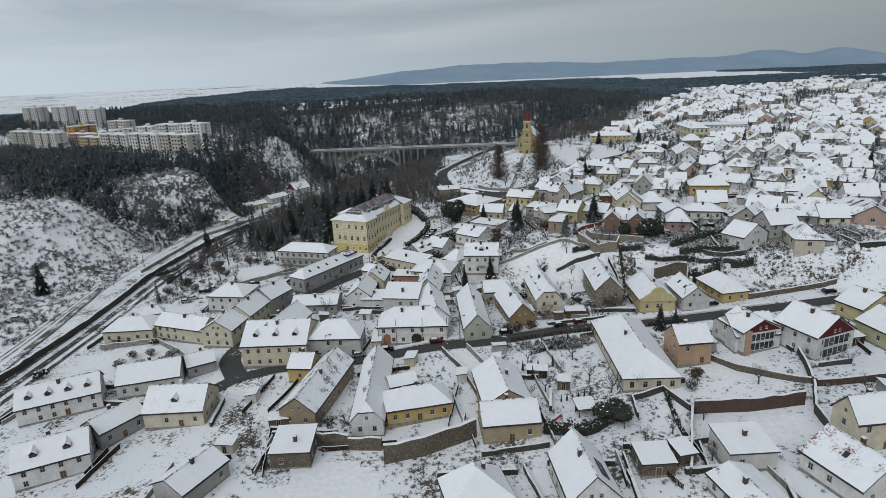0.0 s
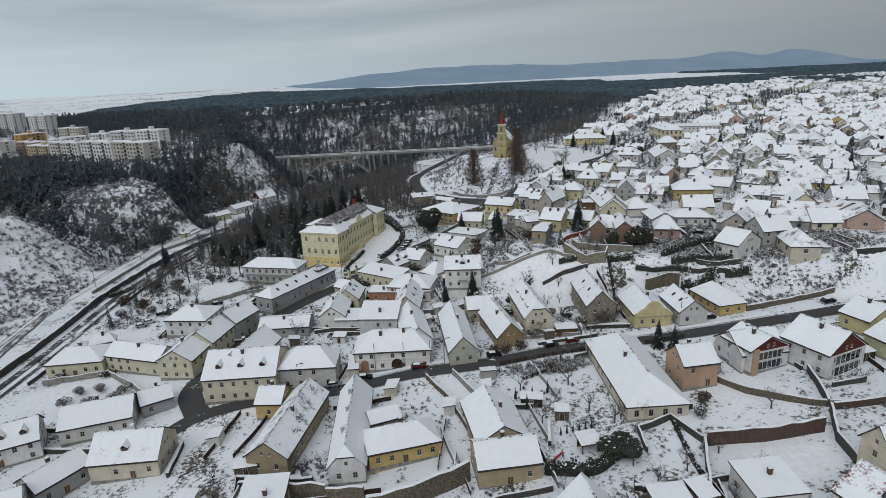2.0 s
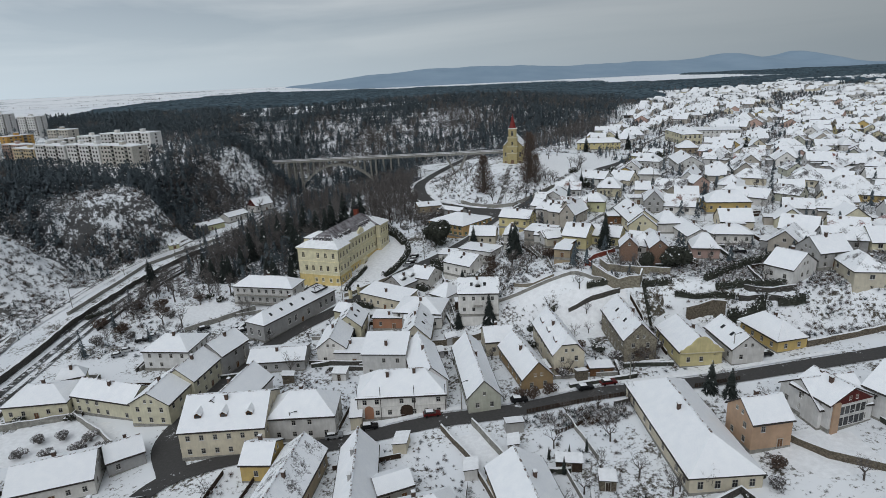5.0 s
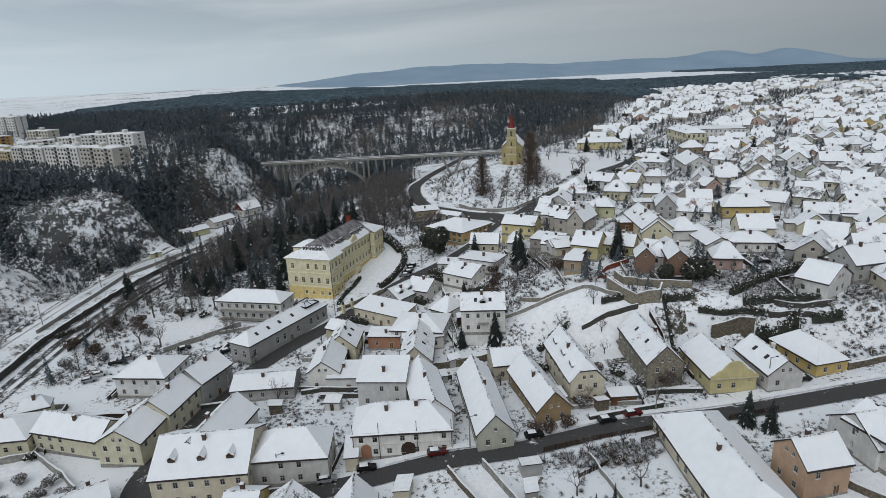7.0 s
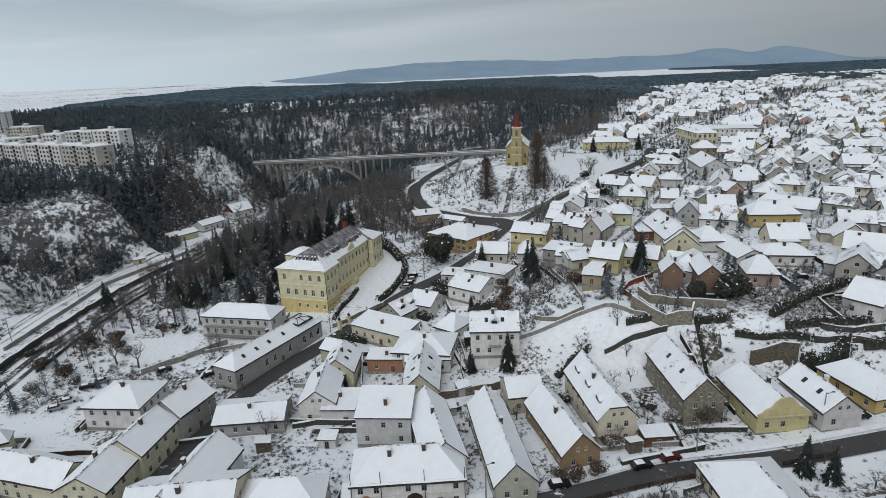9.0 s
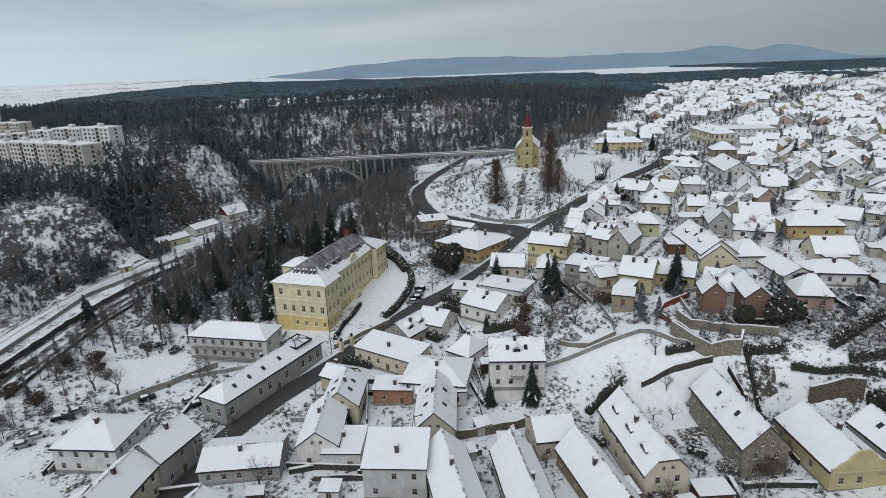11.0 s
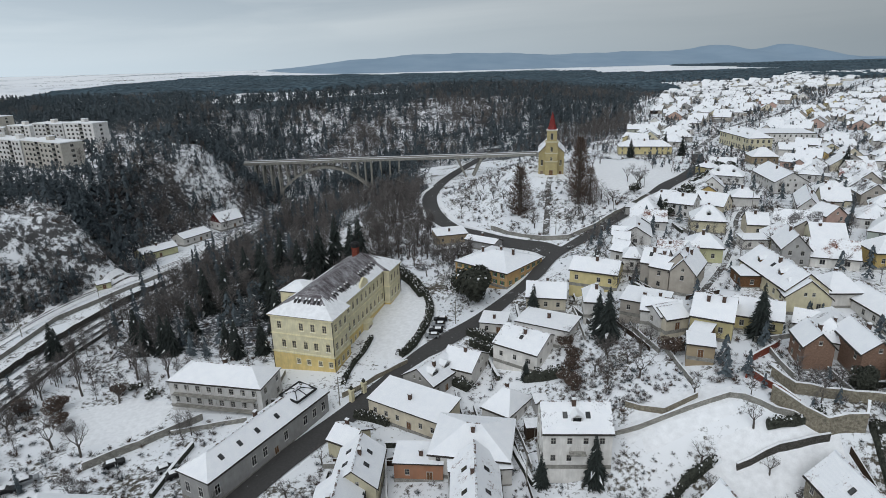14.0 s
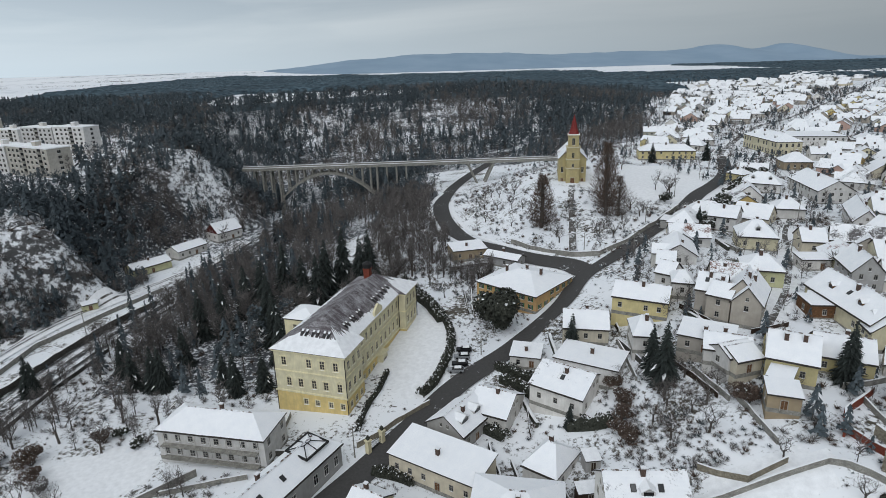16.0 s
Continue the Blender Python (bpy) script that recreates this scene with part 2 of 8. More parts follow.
M = {}
for key, colour in dict(
    white=(0.84, 0.83, 0.80), greywhite=(0.72, 0.71, 0.68), grey=(0.44, 0.44, 0.43), greytaupe=(0.50, 0.46, 0.40), cream=(0.72, 0.66, 0.52),
    sand=(0.55, 0.45, 0.28), tan=(0.40, 0.32, 0.21), tanbrown=(0.36, 0.25, 0.13), ochre=(0.64, 0.47, 0.18), yellow=(0.70, 0.61, 0.32),
    yellowpale=(0.70, 0.65, 0.46), pale=(0.74, 0.70, 0.52), palegreen=(0.64, 0.64, 0.38), sage=(0.52, 0.53, 0.44), pink=(0.56, 0.39, 0.33),
    brickpink=(0.54, 0.37, 0.25), orange=(0.62, 0.40, 0.18), terracotta=(0.40, 0.20, 0.12), palace=(0.90, 0.83, 0.56), palace_foot=(0.80, 0.63, 0.27),
    church=(0.52, 0.44, 0.22), mint=(0.50, 0.56, 0.50), block=(0.60, 0.57, 0.50), block_orange=(0.66, 0.38, 0.10),
).items():
    M[key] = plaster(f"plaster_{key}", colour)
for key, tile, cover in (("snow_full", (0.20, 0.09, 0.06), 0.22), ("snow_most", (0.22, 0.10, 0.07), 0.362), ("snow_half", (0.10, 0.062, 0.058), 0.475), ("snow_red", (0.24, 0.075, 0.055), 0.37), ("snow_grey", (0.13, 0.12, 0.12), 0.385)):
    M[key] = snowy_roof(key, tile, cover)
M["ground"] = flecked("snowy_ground", (0.115, 0.10, 0.078), 0.415, 0.08, 0.95, 0.5)
M["terrace"] = flecked("terraced_slope", (0.11, 0.096, 0.074), 0.425, 0.10, 0.9, 0.6)
M["bare_slope"] = flecked("snow_under_trees", (0.105, 0.11, 0.118), 0.47, 0.045, 0.5, 0.55)
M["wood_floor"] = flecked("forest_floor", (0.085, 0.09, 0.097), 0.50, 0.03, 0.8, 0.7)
streaky = Nodes("palace_roof", 0.85)
streaks = streaky.noise(1.0, 5, 0.65, where=streaky.scaled(1.5, 0.16, 0.16))
blotches = streaky.noise(0.25, 5, 0.65)
grains = streaky.noise(2.4, 4, 0.7)
frost = streaky.ramp(streaky.mix(0.35, streaky.mix(0.5, streaks, blotches), grains), 0.46, 0.60)
slates = streaky.mix(streaky.noise(3.5, 3), (0.070, 0.060, 0.066), (0.125, 0.105, 0.110))
M["palace_roof"] = streaky.colour(streaky.mix(frost, slates, streaky.mix(0.42, slates, (0.80, 0.81, 0.83)))).bump(streaks, 0.04, 0.4).mat
M["casing_cream"] = plain("cream_casing", (0.62, 0.57, 0.44), 0.6, 0.15, 3.0)
# Floor of the far forest, blued like its canopy with painted distance haze.
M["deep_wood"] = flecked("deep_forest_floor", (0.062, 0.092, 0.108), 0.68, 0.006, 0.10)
M["scrub"] = flecked("scrubby_slope", (0.14, 0.135, 0.13), 0.425, 0.06, 0.45, 0.6)
M["rocky"] = flecked("rocky_knoll", (0.105, 0.104, 0.104), 0.488, 0.11, 0.55, 0.5)
# Far fields: the flecks are tinted blue-grey to paint in distance haze.
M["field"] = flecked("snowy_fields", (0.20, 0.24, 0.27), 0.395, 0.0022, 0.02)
# Blue of the far canopy is aerial haze painted into its colour.
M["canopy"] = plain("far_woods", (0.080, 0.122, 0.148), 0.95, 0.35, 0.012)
M["snow"] = plain("fresh_snow", SNOW, 0.7, 0.10, 0.8)
M["asphalt"] = flecked("wet_road", (0.085, 0.082, 0.08), 0.60, 0.12, 0.9)
M["ballast"] = flecked("snowy_ballast", (0.075, 0.074, 0.073), 0.52, 0.10, 0.7)
M["path"] = flecked("trodden_path", (0.13, 0.12, 0.11), 0.50, 0.2, 1.2)
M["stone"] = plain("rubble_stone", (0.215, 0.185, 0.145), 0.95, 0.6, 2.5)
M["stonegrey"] = plain("grey_stone", (0.34, 0.31, 0.25), 0.95, 0.45, 2.0)
M["concrete"] = plain("concrete", (0.36, 0.35, 0.32), 0.9, 0.35, 0.9)
M["brick"] = plain("brown_brick", (0.33, 0.225, 0.17), 0.9, 0.3, 3.0)
M["red_brick"] = plain("red_brick", (0.28, 0.085, 0.055), 0.9, 0.3, 3.0)
M["wood"] = plain("brown_wood", (0.22, 0.12, 0.06), 0.8, 0.4, 2.0)
M["dark_wood"] = plain("dark_wood", (0.07, 0.045, 0.03), 0.8, 0.4, 2.0)
M["maroon"] = plain("maroon_boards", (0.15, 0.03, 0.025), 0.7, 0.3, 2.0)
M["fascia"] = plain("dark_eaves", (0.085, 0.073, 0.066), 0.7, 0.4, 2.0)
M["frame"] = plain("painted_frame", (0.50, 0.48, 0.44), 0.6, 0.15, 4.0)
M["chimney_brick"] = plain("sooty_brick", (0.15, 0.105, 0.085), 0.9, 0.4, 3.0)
M["ridge"] = flecked("ridge_tiles", (0.16, 0.11, 0.09), 0.44, 0.5, 2.0)
M["dark_stone"] = plain("dark_stone", (0.125, 0.118, 0.106), 0.95, 0.5, 2.5)
M["iron"] = plain("dark_iron", (0.05, 0.05, 0.05), 0.6, 0.3, 4.0, 0.3)
M["green_paint"] = plain("green_paint", (0.05, 0.20, 0.10), 0.6, 0.3, 3.0)
M["bark"] = plain("dark_bark", (0.16, 0.142, 0.128), 0.95, 0.4, 3.0)
M["twig"] = plain("winter_twigs", (0.225, 0.208, 0.200), 0.95, 0.4, 1.0)
M["twig_red"] = plain("beech_twigs", (0.18, 0.135, 0.11), 0.95, 0.4, 1.0)
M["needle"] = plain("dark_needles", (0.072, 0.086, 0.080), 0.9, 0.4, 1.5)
# Needles of the massed woods, paled and blued to imitate haze.
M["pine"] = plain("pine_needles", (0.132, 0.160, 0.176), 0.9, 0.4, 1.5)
M["ivy"] = plain("evergreen_hedge", (0.085, 0.09, 0.072), 0.9, 0.5, 2.0)
M["solar"] = plain("solar_glass", (0.05, 0.10, 0.14), 0.2, 0.3, 2.0)
M["tyre"] = plain("black_tyre", (0.02, 0.02, 0.02), 0.9, 0.2, 4.0)
glass = Nodes("window_glass", 0.08)
glass.shader.inputs["Specular IOR Level"].default_value = 0.5
glass.colour(glass.ramp(glass.random(), 0.0, 1.0, (0.012, 0.013, 0.015), (0.06, 0.06, 0.06)))
M["glass"] = glass.mat
# Distance haze is put into the hills' base colour as pale blue-grey.
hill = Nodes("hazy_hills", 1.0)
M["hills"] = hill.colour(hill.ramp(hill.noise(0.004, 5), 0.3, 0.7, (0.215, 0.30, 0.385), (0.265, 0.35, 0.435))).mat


# ---- building blocks ----
def mesh_of(name, verts, faces, mats, index=None, smooth=False):
    me = bpy.data.meshes.new(name)
    me.from_pydata([tuple(v) for v in verts], [], [tuple(f) for f in faces])
    for m in mats if isinstance(mats, (list, tuple)) else [mats]:
        me.materials.append(m)
    if index is not None:
        me.polygons.foreach_set("material_index", index)
    if smooth:
        me.polygons.foreach_set("use_smooth", [True] * len(me.polygons))
    me.update()
    return me


def part(name, me, parent, m=None, label=""):
    """A mesh as one part under a thing or under another part."""
    ob = new(name, me)
    ob.parent = parent
    if m is not None:
        ob.matrix_local = m
    if label:
        ob["label"] = label
    return ob


class Solid:
    """Collects boxes and prisms into one mesh."""

    def __init__(self):
        self.v, self.f, self.i = [], [], []

    def prism(self, low, high, mat=0, caps=True):
        """Two rings of the same length, joined by a wall."""
        n, k = len(low), len(self.v)
        self.v += [*low, *high]
        self.f += [(k + a, k + (a + 1) % n, k + n + (a + 1) % n, k + n + a) for a in range(n)]
        if caps:
            self.f += [tuple(k + a for a in range(n))[::-1], tuple(k + n + a for a in range(n))]
        self.i += [mat] * (n + (2 if caps else 0))
        return self

    def box(self, x0, x1, y0, y1, z0, z1, mat=0):
        ring = [(x0, y0), (x1, y0), (x1, y1), (x0, y1)]
        return self.prism([(*p, z0) for p in ring], [(*p, z1) for p in ring], mat)

    def tube(self, a, b, ra, rb, sides=6, mat=0):
        a, b = Vector(a), Vector(b)
        q = (b - a).to_track_quat("Z", "Y")
        ring = [Vector((math.cos(2 * math.pi * k / sides), math.sin(2 * math.pi * k / sides), 0)) for k in range(sides)]
        return self.prism([a + q @ (ra * p) for p in ring], [b + q @ (rb * p) for p in ring], mat)

    def face(self, *points, mat=0):
        k = len(self.v)
        self.v += points
        self.f.append(tuple(range(k, k + len(points))))
        self.i.append(mat)
        return self

    def mesh(self, name, mats, smooth=False):
        return mesh_of(name, self.v, self.f, mats, self.i, smooth)


RNG = random.Random(7)
GLASS, FRAME = M["glass"], M["frame"]
SHARED = {}


def relief(cols, rows, deep, mats):
    """One connected panel facing -y, made of cells: deep(i, j) gives how far a cell stands out, mats(i, j) its slot."""
    v, f, idx, seen = [], [], [], {}

    def at(x, y, z):
        key = (round(x, 3), round(y, 3), round(z, 3))
        if key not in seen:
            seen[key] = len(v)
            v.append(key)
        return seen[key]

    n, m = len(cols) - 1, len(rows) - 1
    level = lambda i, j: deep(i, j) if 0 <= i < n and 0 <= j < m else 0.0  # noqa: E731
    for i in range(n):
        for j in range(m):
            x0, x1, z0, z1, d = cols[i], cols[i + 1], rows[j], rows[j + 1], -level(i, j)
            f.append((at(x0, d, z0), at(x1, d, z0), at(x1, d, z1), at(x0, d, z1)))
            idx.append(mats(i, j))
            for (a, b), other in ((((x0, z0), (x0, z1)), level(i - 1, j)), (((x1, z1), (x1, z0)), level(i + 1, j)), (((x1, z0), (x0, z0)), level(i, j - 1)), (((x0, z1), (x1, z1)), level(i, j + 1))):
                if other < level(i, j):
                    f.append((at(a[0], d, a[1]), at(a[0], -other, a[1]), at(b[0], -other, b[1]), at(b[0], d, b[1])))
                    idx.append(mats(i, j) if mats(i, j) != 1 else 0)
    return v, f, idx


def window_mesh(w, h, casing="frame", shutters=None):
    """A window facing -y: surround, cross bars, snowy sill, panes set back."""
    key = ("window", w, h, casing, shutters)
    if key not in SHARED:
        t, wing = 0.07, (w * 0.5 if shutters else 0.03)
        cols = [-w / 2 - t - wing, -w / 2 - t, -w / 2, -0.022, 0.022, w / 2, w / 2 + t, w / 2 + t + wing]
        rows = [-t - 0.06, -t, 0, h * 0.62, h * 0.62 + 0.04, h, h + t]
        lead = 0 if shutters else 1
        cols = cols[lead:len(cols) - lead]
        pane = lambda i, j: i + lead in (2, 4) and j in (2, 4)  # noqa: E731
        wings = lambda i, j: i + lead in (0, 6) and j > 0  # noqa: E731
        deep = lambda i, j: 0.14 if j == 0 else 0.02 if pane(i, j) else (0.05 if shutters else 0.005) if wings(i, j) else 0.08  # noqa: E731
        slot = lambda i, j: 2 if j == 0 else 1 if pane(i, j) else 3 if wings(i, j) and shutters else 0  # noqa: E731
        v, f, idx = relief(cols, rows, deep, slot)
        SHARED[key] = mesh_of("window", v, f, [M[casing], GLASS, M["snow"], M[shutters or casing]], idx)
    return SHARED[key]


def pane_mesh(w, h):
    """A plain window seen from far off: casing, two lights and a snowy sill, facing -y."""
    key = ("pane", w, h)
    if key not in SHARED:
        s = Solid().box(-w / 2 - 0.1, w / 2 + 0.1, -0.06, 0.02, -0.08, h + 0.1, 0).box(-w / 2, -0.05, -0.09, -0.05, 0, h, 1).box(0.05, w / 2, -0.09, -0.05, 0, h, 1).box(-w / 2 - 0.12, w / 2 + 0.12, -0.16, 0.0, -0.16, -0.07, 2)
        SHARED[key] = s.mesh("window", [FRAME, GLASS, M["snow"]])
    return SHARED[key]


def roof_solid(kind, length, width, eave, rise, over=0.45, thick=0.32, ends=0.25, wobble=0.05):
    """A roof with its layer of snow. Ridge along x. Slot 0 is the weather side, slot 1 eaves and verges."""
    s = Solid()
    hx, hy = length / 2 + ends, width / 2 + over
    drop = rise * over / (width / 2)
    rng = random.Random(int(length * 100 + width * 10))
    if kind in "fs":
        zs = {"f": (eave, eave + 0.02), "s": (eave, eave + rise)}[kind]
        low = [(-hx, -hy, zs[0]), (hx, -hy, zs[0]), (hx, hy, zs[1]), (-hx, hy, zs[1])]
        s.prism(low, [(x, y, z + thick) for x, y, z in low], 1)
        s.i[-1] = 0
        return s
    inset = {"g": (0, 0), "h": (min(width * 0.5, length * 0.42),) * 2, "k": (width * 0.16, 0)}[kind]
    ridge = eave + rise
    xa, xb = -hx + (inset[0] if inset[0] else 0), hx - inset[1]
    low = eave - drop
    n = max(2, int(length / 3.5))
    wob = lambda: rng.uniform(-wobble, wobble)  # noqa: E731
    if kind == "k":
        # Clipped gable: the ridge end slopes down to half the gable's height.
        clip_y, clip_z = hy * 0.45, low + (ridge - low) * 0.55
    top = [(xa + (xb - xa) * k / n, wob(), ridge + wob() + thick) for k in range(n + 1)]
    for side in (-1, 1):
        foot = [(-hx + 2 * hx * k / n, side * (hy + wob()), low + thick + wob() * 0.5) for k in range(n + 1)]
        for k in range(n):
            quad = (foot[k], foot[k + 1], top[k + 1], top[k])
            s.face(*(quad if side < 0 else quad[::-1]), mat=0)
            under = [(x, y, z - thick) for x, y, z in quad]
            s.face(*(under[::-1] if side < 0 else under), mat=1)
            edge = (foot[k], foot[k + 1], (*foot[k + 1][:2], foot[k + 1][2] - thick), (*foot[k][:2], foot[k][2] - thick))
            s.face(*(edge[::-1] if side < 0 else edge), mat=1)
        foot_ends = (foot[0], foot[-1])
        for f, t, end in ((foot_ends[0], top[0], 0), (foot_ends[1], top[-1], 1)):
            if inset[end] == 0:
                quad = (f, t, (*t[:2], t[2] - thick), (*f[:2], f[2] - thick))
                s.face(*quad, mat=1)
    for end, sign in ((0, -1), (1, 1)):
        if inset[end]:
            t = top[0] if end == 0 else top[-1]
            a, b = (sign * hx, -hy, low + thick), (sign * hx, hy, low + thick)
            if kind == "k":
                a2, b2 = (sign * hx, -clip_y, clip_z + thick), (sign * hx, clip_y, clip_z + thick)
                s.face(a2, b2, t, mat=0)
                s.face(a, a2, t, mat=0)
                s.face(b2, b, t, mat=0)
                s.face(a2, b2, (*b2[:2], b2[2] - thick), (*a2[:2], a2[2] - thick), mat=1)
            else:
                s.face(*((b, a, t) if sign < 0 else (a, b, t)), mat=0)
                s.face((*a[:2], a[2] - thick), (*b[:2], b[2] - thick), (*t[:2], t[2] - thick), mat=1)
                s.face(a, b, (*b[:2], b[2] - thick), (*a[:2], a[2] - thick), mat=1)
    return s


def wall_solid(kind, length, width, eave, rise, deep):
    """Outer walls, with gables where the roof has them."""
    s = Solid()
    hx, hy = length / 2, width / 2
    if kind == "s":
        s.prism([(-hx, -hy, -deep), (hx, -hy, -deep), (hx, hy, -deep), (-hx, hy, -deep)], [(-hx, -hy, eave), (hx, -hy, eave), (hx, hy, eave + rise * 0.95), (-hx, hy, eave + rise * 0.95)])
        return s
    s.box(-hx, hx, -hy, hy, -deep, eave)
    if kind in "gk":
        ring = [(-hy, eave - 0.02), (hy, eave - 0.02), (0, eave + rise - 0.03)]
        clipped = [(-hy, eave - 0.02), (hy, eave - 0.02), (hy * 0.4, eave + rise * 0.54), (-hy * 0.4, eave + rise * 0.54)]
        if kind == "g":
            s.prism([(hx - 0.3, y, z) for y, z in ring], [(hx, y, z) for y, z in ring])
            s.prism([(-hx, y, z) for y, z in ring], [(-hx + 0.3, y, z) for y, z in ring])
        else:
            s.prism([(hx - 0.3, y, z) for y, z in ring], [(hx, y, z) for y, z in ring])
            s.prism([(-hx, y, z) for y, z in clipped], [(-hx + 0.3, y, z) for y, z in clipped])
    return s


def chimney_mesh(tall, mat="chimney_brick", cap=True):
    key = ("chimney", round(tall, 1), mat)
    if key not in SHARED:
        s = Solid().box(-0.38, 0.38, -0.32, 0.32, 0, tall, 0).box(-0.46, 0.46, -0.40, 0.40, tall - 0.25, tall - 0.1, 0).box(-0.42, 0.42, -0.36, 0.36, tall - 0.1, tall + 0.1, 1)
        SHARED[key] = s.mesh("chimney", [M[mat], M["snow"]])
    return SHARED[key]


def dormer_mesh(w=1.5, mat="wood"):
    """A small gabled roof window facing -y, its foot at the origin, running back into the slope."""
    key = ("dormer", w, mat)
    if key not in SHARED:
        s = Solid().box(-w / 2, w / 2, 0, 2.6, 0, 1.3, 0).box(-w * 0.36, w * 0.36, -0.04, 0, 0.25, 1.2, 1)
        ring = [(-w / 2 - 0.18, 1.2), (0, 1.95), (w / 2 + 0.18, 1.2), (w / 2 + 0.18, 1.42), (0, 2.22), (-w / 2 - 0.18, 1.42)]
        s.prism([(x, -0.25, z) for x, z in ring], [(x, 2.9, z) for x, z in ring], 2)
        SHARED[key] = s.mesh("dormer", [M[mat], GLASS, M["snow"]])
    return SHARED[key]


def skylight_mesh():
    if "skylight" not in SHARED:
        s = Solid().box(-0.45, 0.45, -0.65, 0.65, -0.1, 0.10, 0).box(-0.36, 0.36, -0.56, 0.56, 0.10, 0.12, 1)
        SHARED["skylight"] = s.mesh("skylight", [M["iron"], GLASS])
    return SHARED["skylight"]


def door_mesh(w=1.1, h=2.1, mat="wood"):
    key = ("door", w, h, mat)
    if key not in SHARED:
        s = Solid().box(-w / 2, w / 2, -0.05, 0.03, 0, h, 0)
        for x0, x1, z0, z1 in ((-w / 2 - 0.12, -w / 2, 0, h + 0.12), (w / 2, w / 2 + 0.12, 0, h + 0.12), (-w / 2, w / 2, h, h + 0.12)):
            s.box(x0, x1, -0.1, 0.03, z0, z1, 1)
        s.box(-0.03, 0.03, -0.07, 0, 0.1, h - 0.1, 1)
        SHARED[key] = s.mesh("door", [M[mat], FRAME])
    return SHARED[key]


FOOT = []  # places taken by buildings: x, y, radius


def house(x, y, rot, length, width, eave_z, eave, roof, rise, wall, label, cover="snow_full", chimneys=1, win=(0.85, 1.25), step=3.0, casing="frame", shutters=None, dormers=0, dormer_side=-1, dormer_mat="wood", dormer_w=1.5, skylights=0, brick="chimney_brick", door=True, gable=None, front=None, category="house", group="", floors=None):
    """A house: ridge along its own x axis. eave_z is the height of the eaves above the sea of the plan, eave their height over the ground."""
    base = max(eave_z - eave, min(ground_z(x, y) - 0.3, eave_z - 2.4))
    eave = eave_z - base
    FOOT.append((x, y, 0.5 * math.hypot(length, width)))
    home = tagged(new("house"), label, category, group)
    home.matrix_world = pose(x, y, base, 0, 0, rot)
    part("wall", wall_solid(roof, length, width, eave, rise, 4.0).mesh("wall", M[wall]), home)
    part("roof", roof_solid(roof, length, width, eave, rise).mesh("roof", [M[cover], M["fascia"]]), home)
    # A plinth band, a hand proud of the wall.
    part("plinth", Solid().box(-length / 2 - 0.06, length / 2 + 0.06, -width / 2 - 0.06, width / 2 + 0.06, -0.6, 0.30).mesh("plinth", M["concrete"]), home)
    rng = random.Random(int(x * 31 + y * 17))
    w, h = win
    floors = floors or max(1, int(round(eave / 3.3)))
    high = eave / floors
    sides = ((length, width / 2, 0), (length, width / 2, 180), (width, length / 2, 90), (width, length / 2, 270))
    for n, (run, off, turn) in enumerate(sides):
        count = int((run - 1.2) / step)
        for f in range(floors):
            for k in range(count):
                at = (k + 0.5 - count / 2) * (run - 0.8) / max(count, 1)
                if rng.random() < 0.16:
                    continue
                z = f * high + (high - h) * 0.45 + 0.15
                m = pose(0, 0, 0, 0, 0, turn) @ pose(at, -off, z)
                if door and f == 0 and n == 0 and k == count // 2:
                    part("door", door_mesh(), home, pose(0, 0, 0, 0, 0, turn) @ pose(at, -off, 0))
                else:
                    part("window", window_mesh(w, h, casing, shutters), home, m)
    if roof in "gk" and rise > 2.4:
        for turn in (90, 270):
            for at in ((-0.9, 0.9) if width > 8 else (0,)):
                part("window", window_mesh(0.6, 0.8, casing), home, pose(0, 0, 0, 0, 0, turn) @ pose(at, -length / 2, eave + 0.5))
    if gable:
        ring = [(-width / 2 + 0.1, eave - 0.3), (width / 2 - 0.1, eave - 0.3), (0, eave + rise - 0.15)]
        for sign in (-1, 1):
            a, b = sign * (length / 2 - 0.02), sign * (length / 2 + 0.05)
            part("gable_panel", Solid().prism([(a, p, q) for p, q in ring], [(b, p, q) for p, q in ring]).mesh("gable_panel", M[gable]), home)
    slope = math.atan2(rise, width / 2)
    if roof in "gkh" and rise > 1.5:
        cut = min(width * 0.5, length * 0.42) if roof == "h" else 0
        ends = (-length / 2 - 0.2 + (width * 0.16 if roof == "k" else cut), length / 2 + 0.2 - cut)
        top = eave + rise + 0.30
        part("ridge", Solid().prism([(x_, y_, top + z_) for x_, y_, z_ in ((ends[0], -0.22, 0), (ends[1], -0.22, 0), (ends[1], 0.22, 0), (ends[0], 0.22, 0))], [(x_, y_, top + z_) for x_, y_, z_ in ((ends[0], -0.08, 0.12), (ends[1], -0.08, 0.12), (ends[1], 0.08, 0.12), (ends[0], 0.08, 0.12))]).mesh("ridge", M["ridge"]), home)
    for side in (-1, 1):
        if roof in "gkh":
            y_ = side * (width / 2 + 0.5)
            z_ = eave - rise * 0.45 / (width / 2) + 0.06
            part("gutter", Solid().box(-length / 2 - 0.3, length / 2 + 0.3, y_ - 0.09, y_ + 0.09, z_ - 0.1, z_ + 0.1).mesh("gutter", M["fascia"]), home)
    for k in range(chimneys):
        at = (k + 0.5 - chimneys / 2) * length / max(chimneys, 1) * 0.7 + rng.uniform(-0.8, 0.8)
        off = rng.choice((-1, 1)) * width * rng.uniform(0.04, 0.16)
        z = eave + rise * (1 - abs(off) / (width / 2)) if roof in "ghk" else eave + rise * 0.5
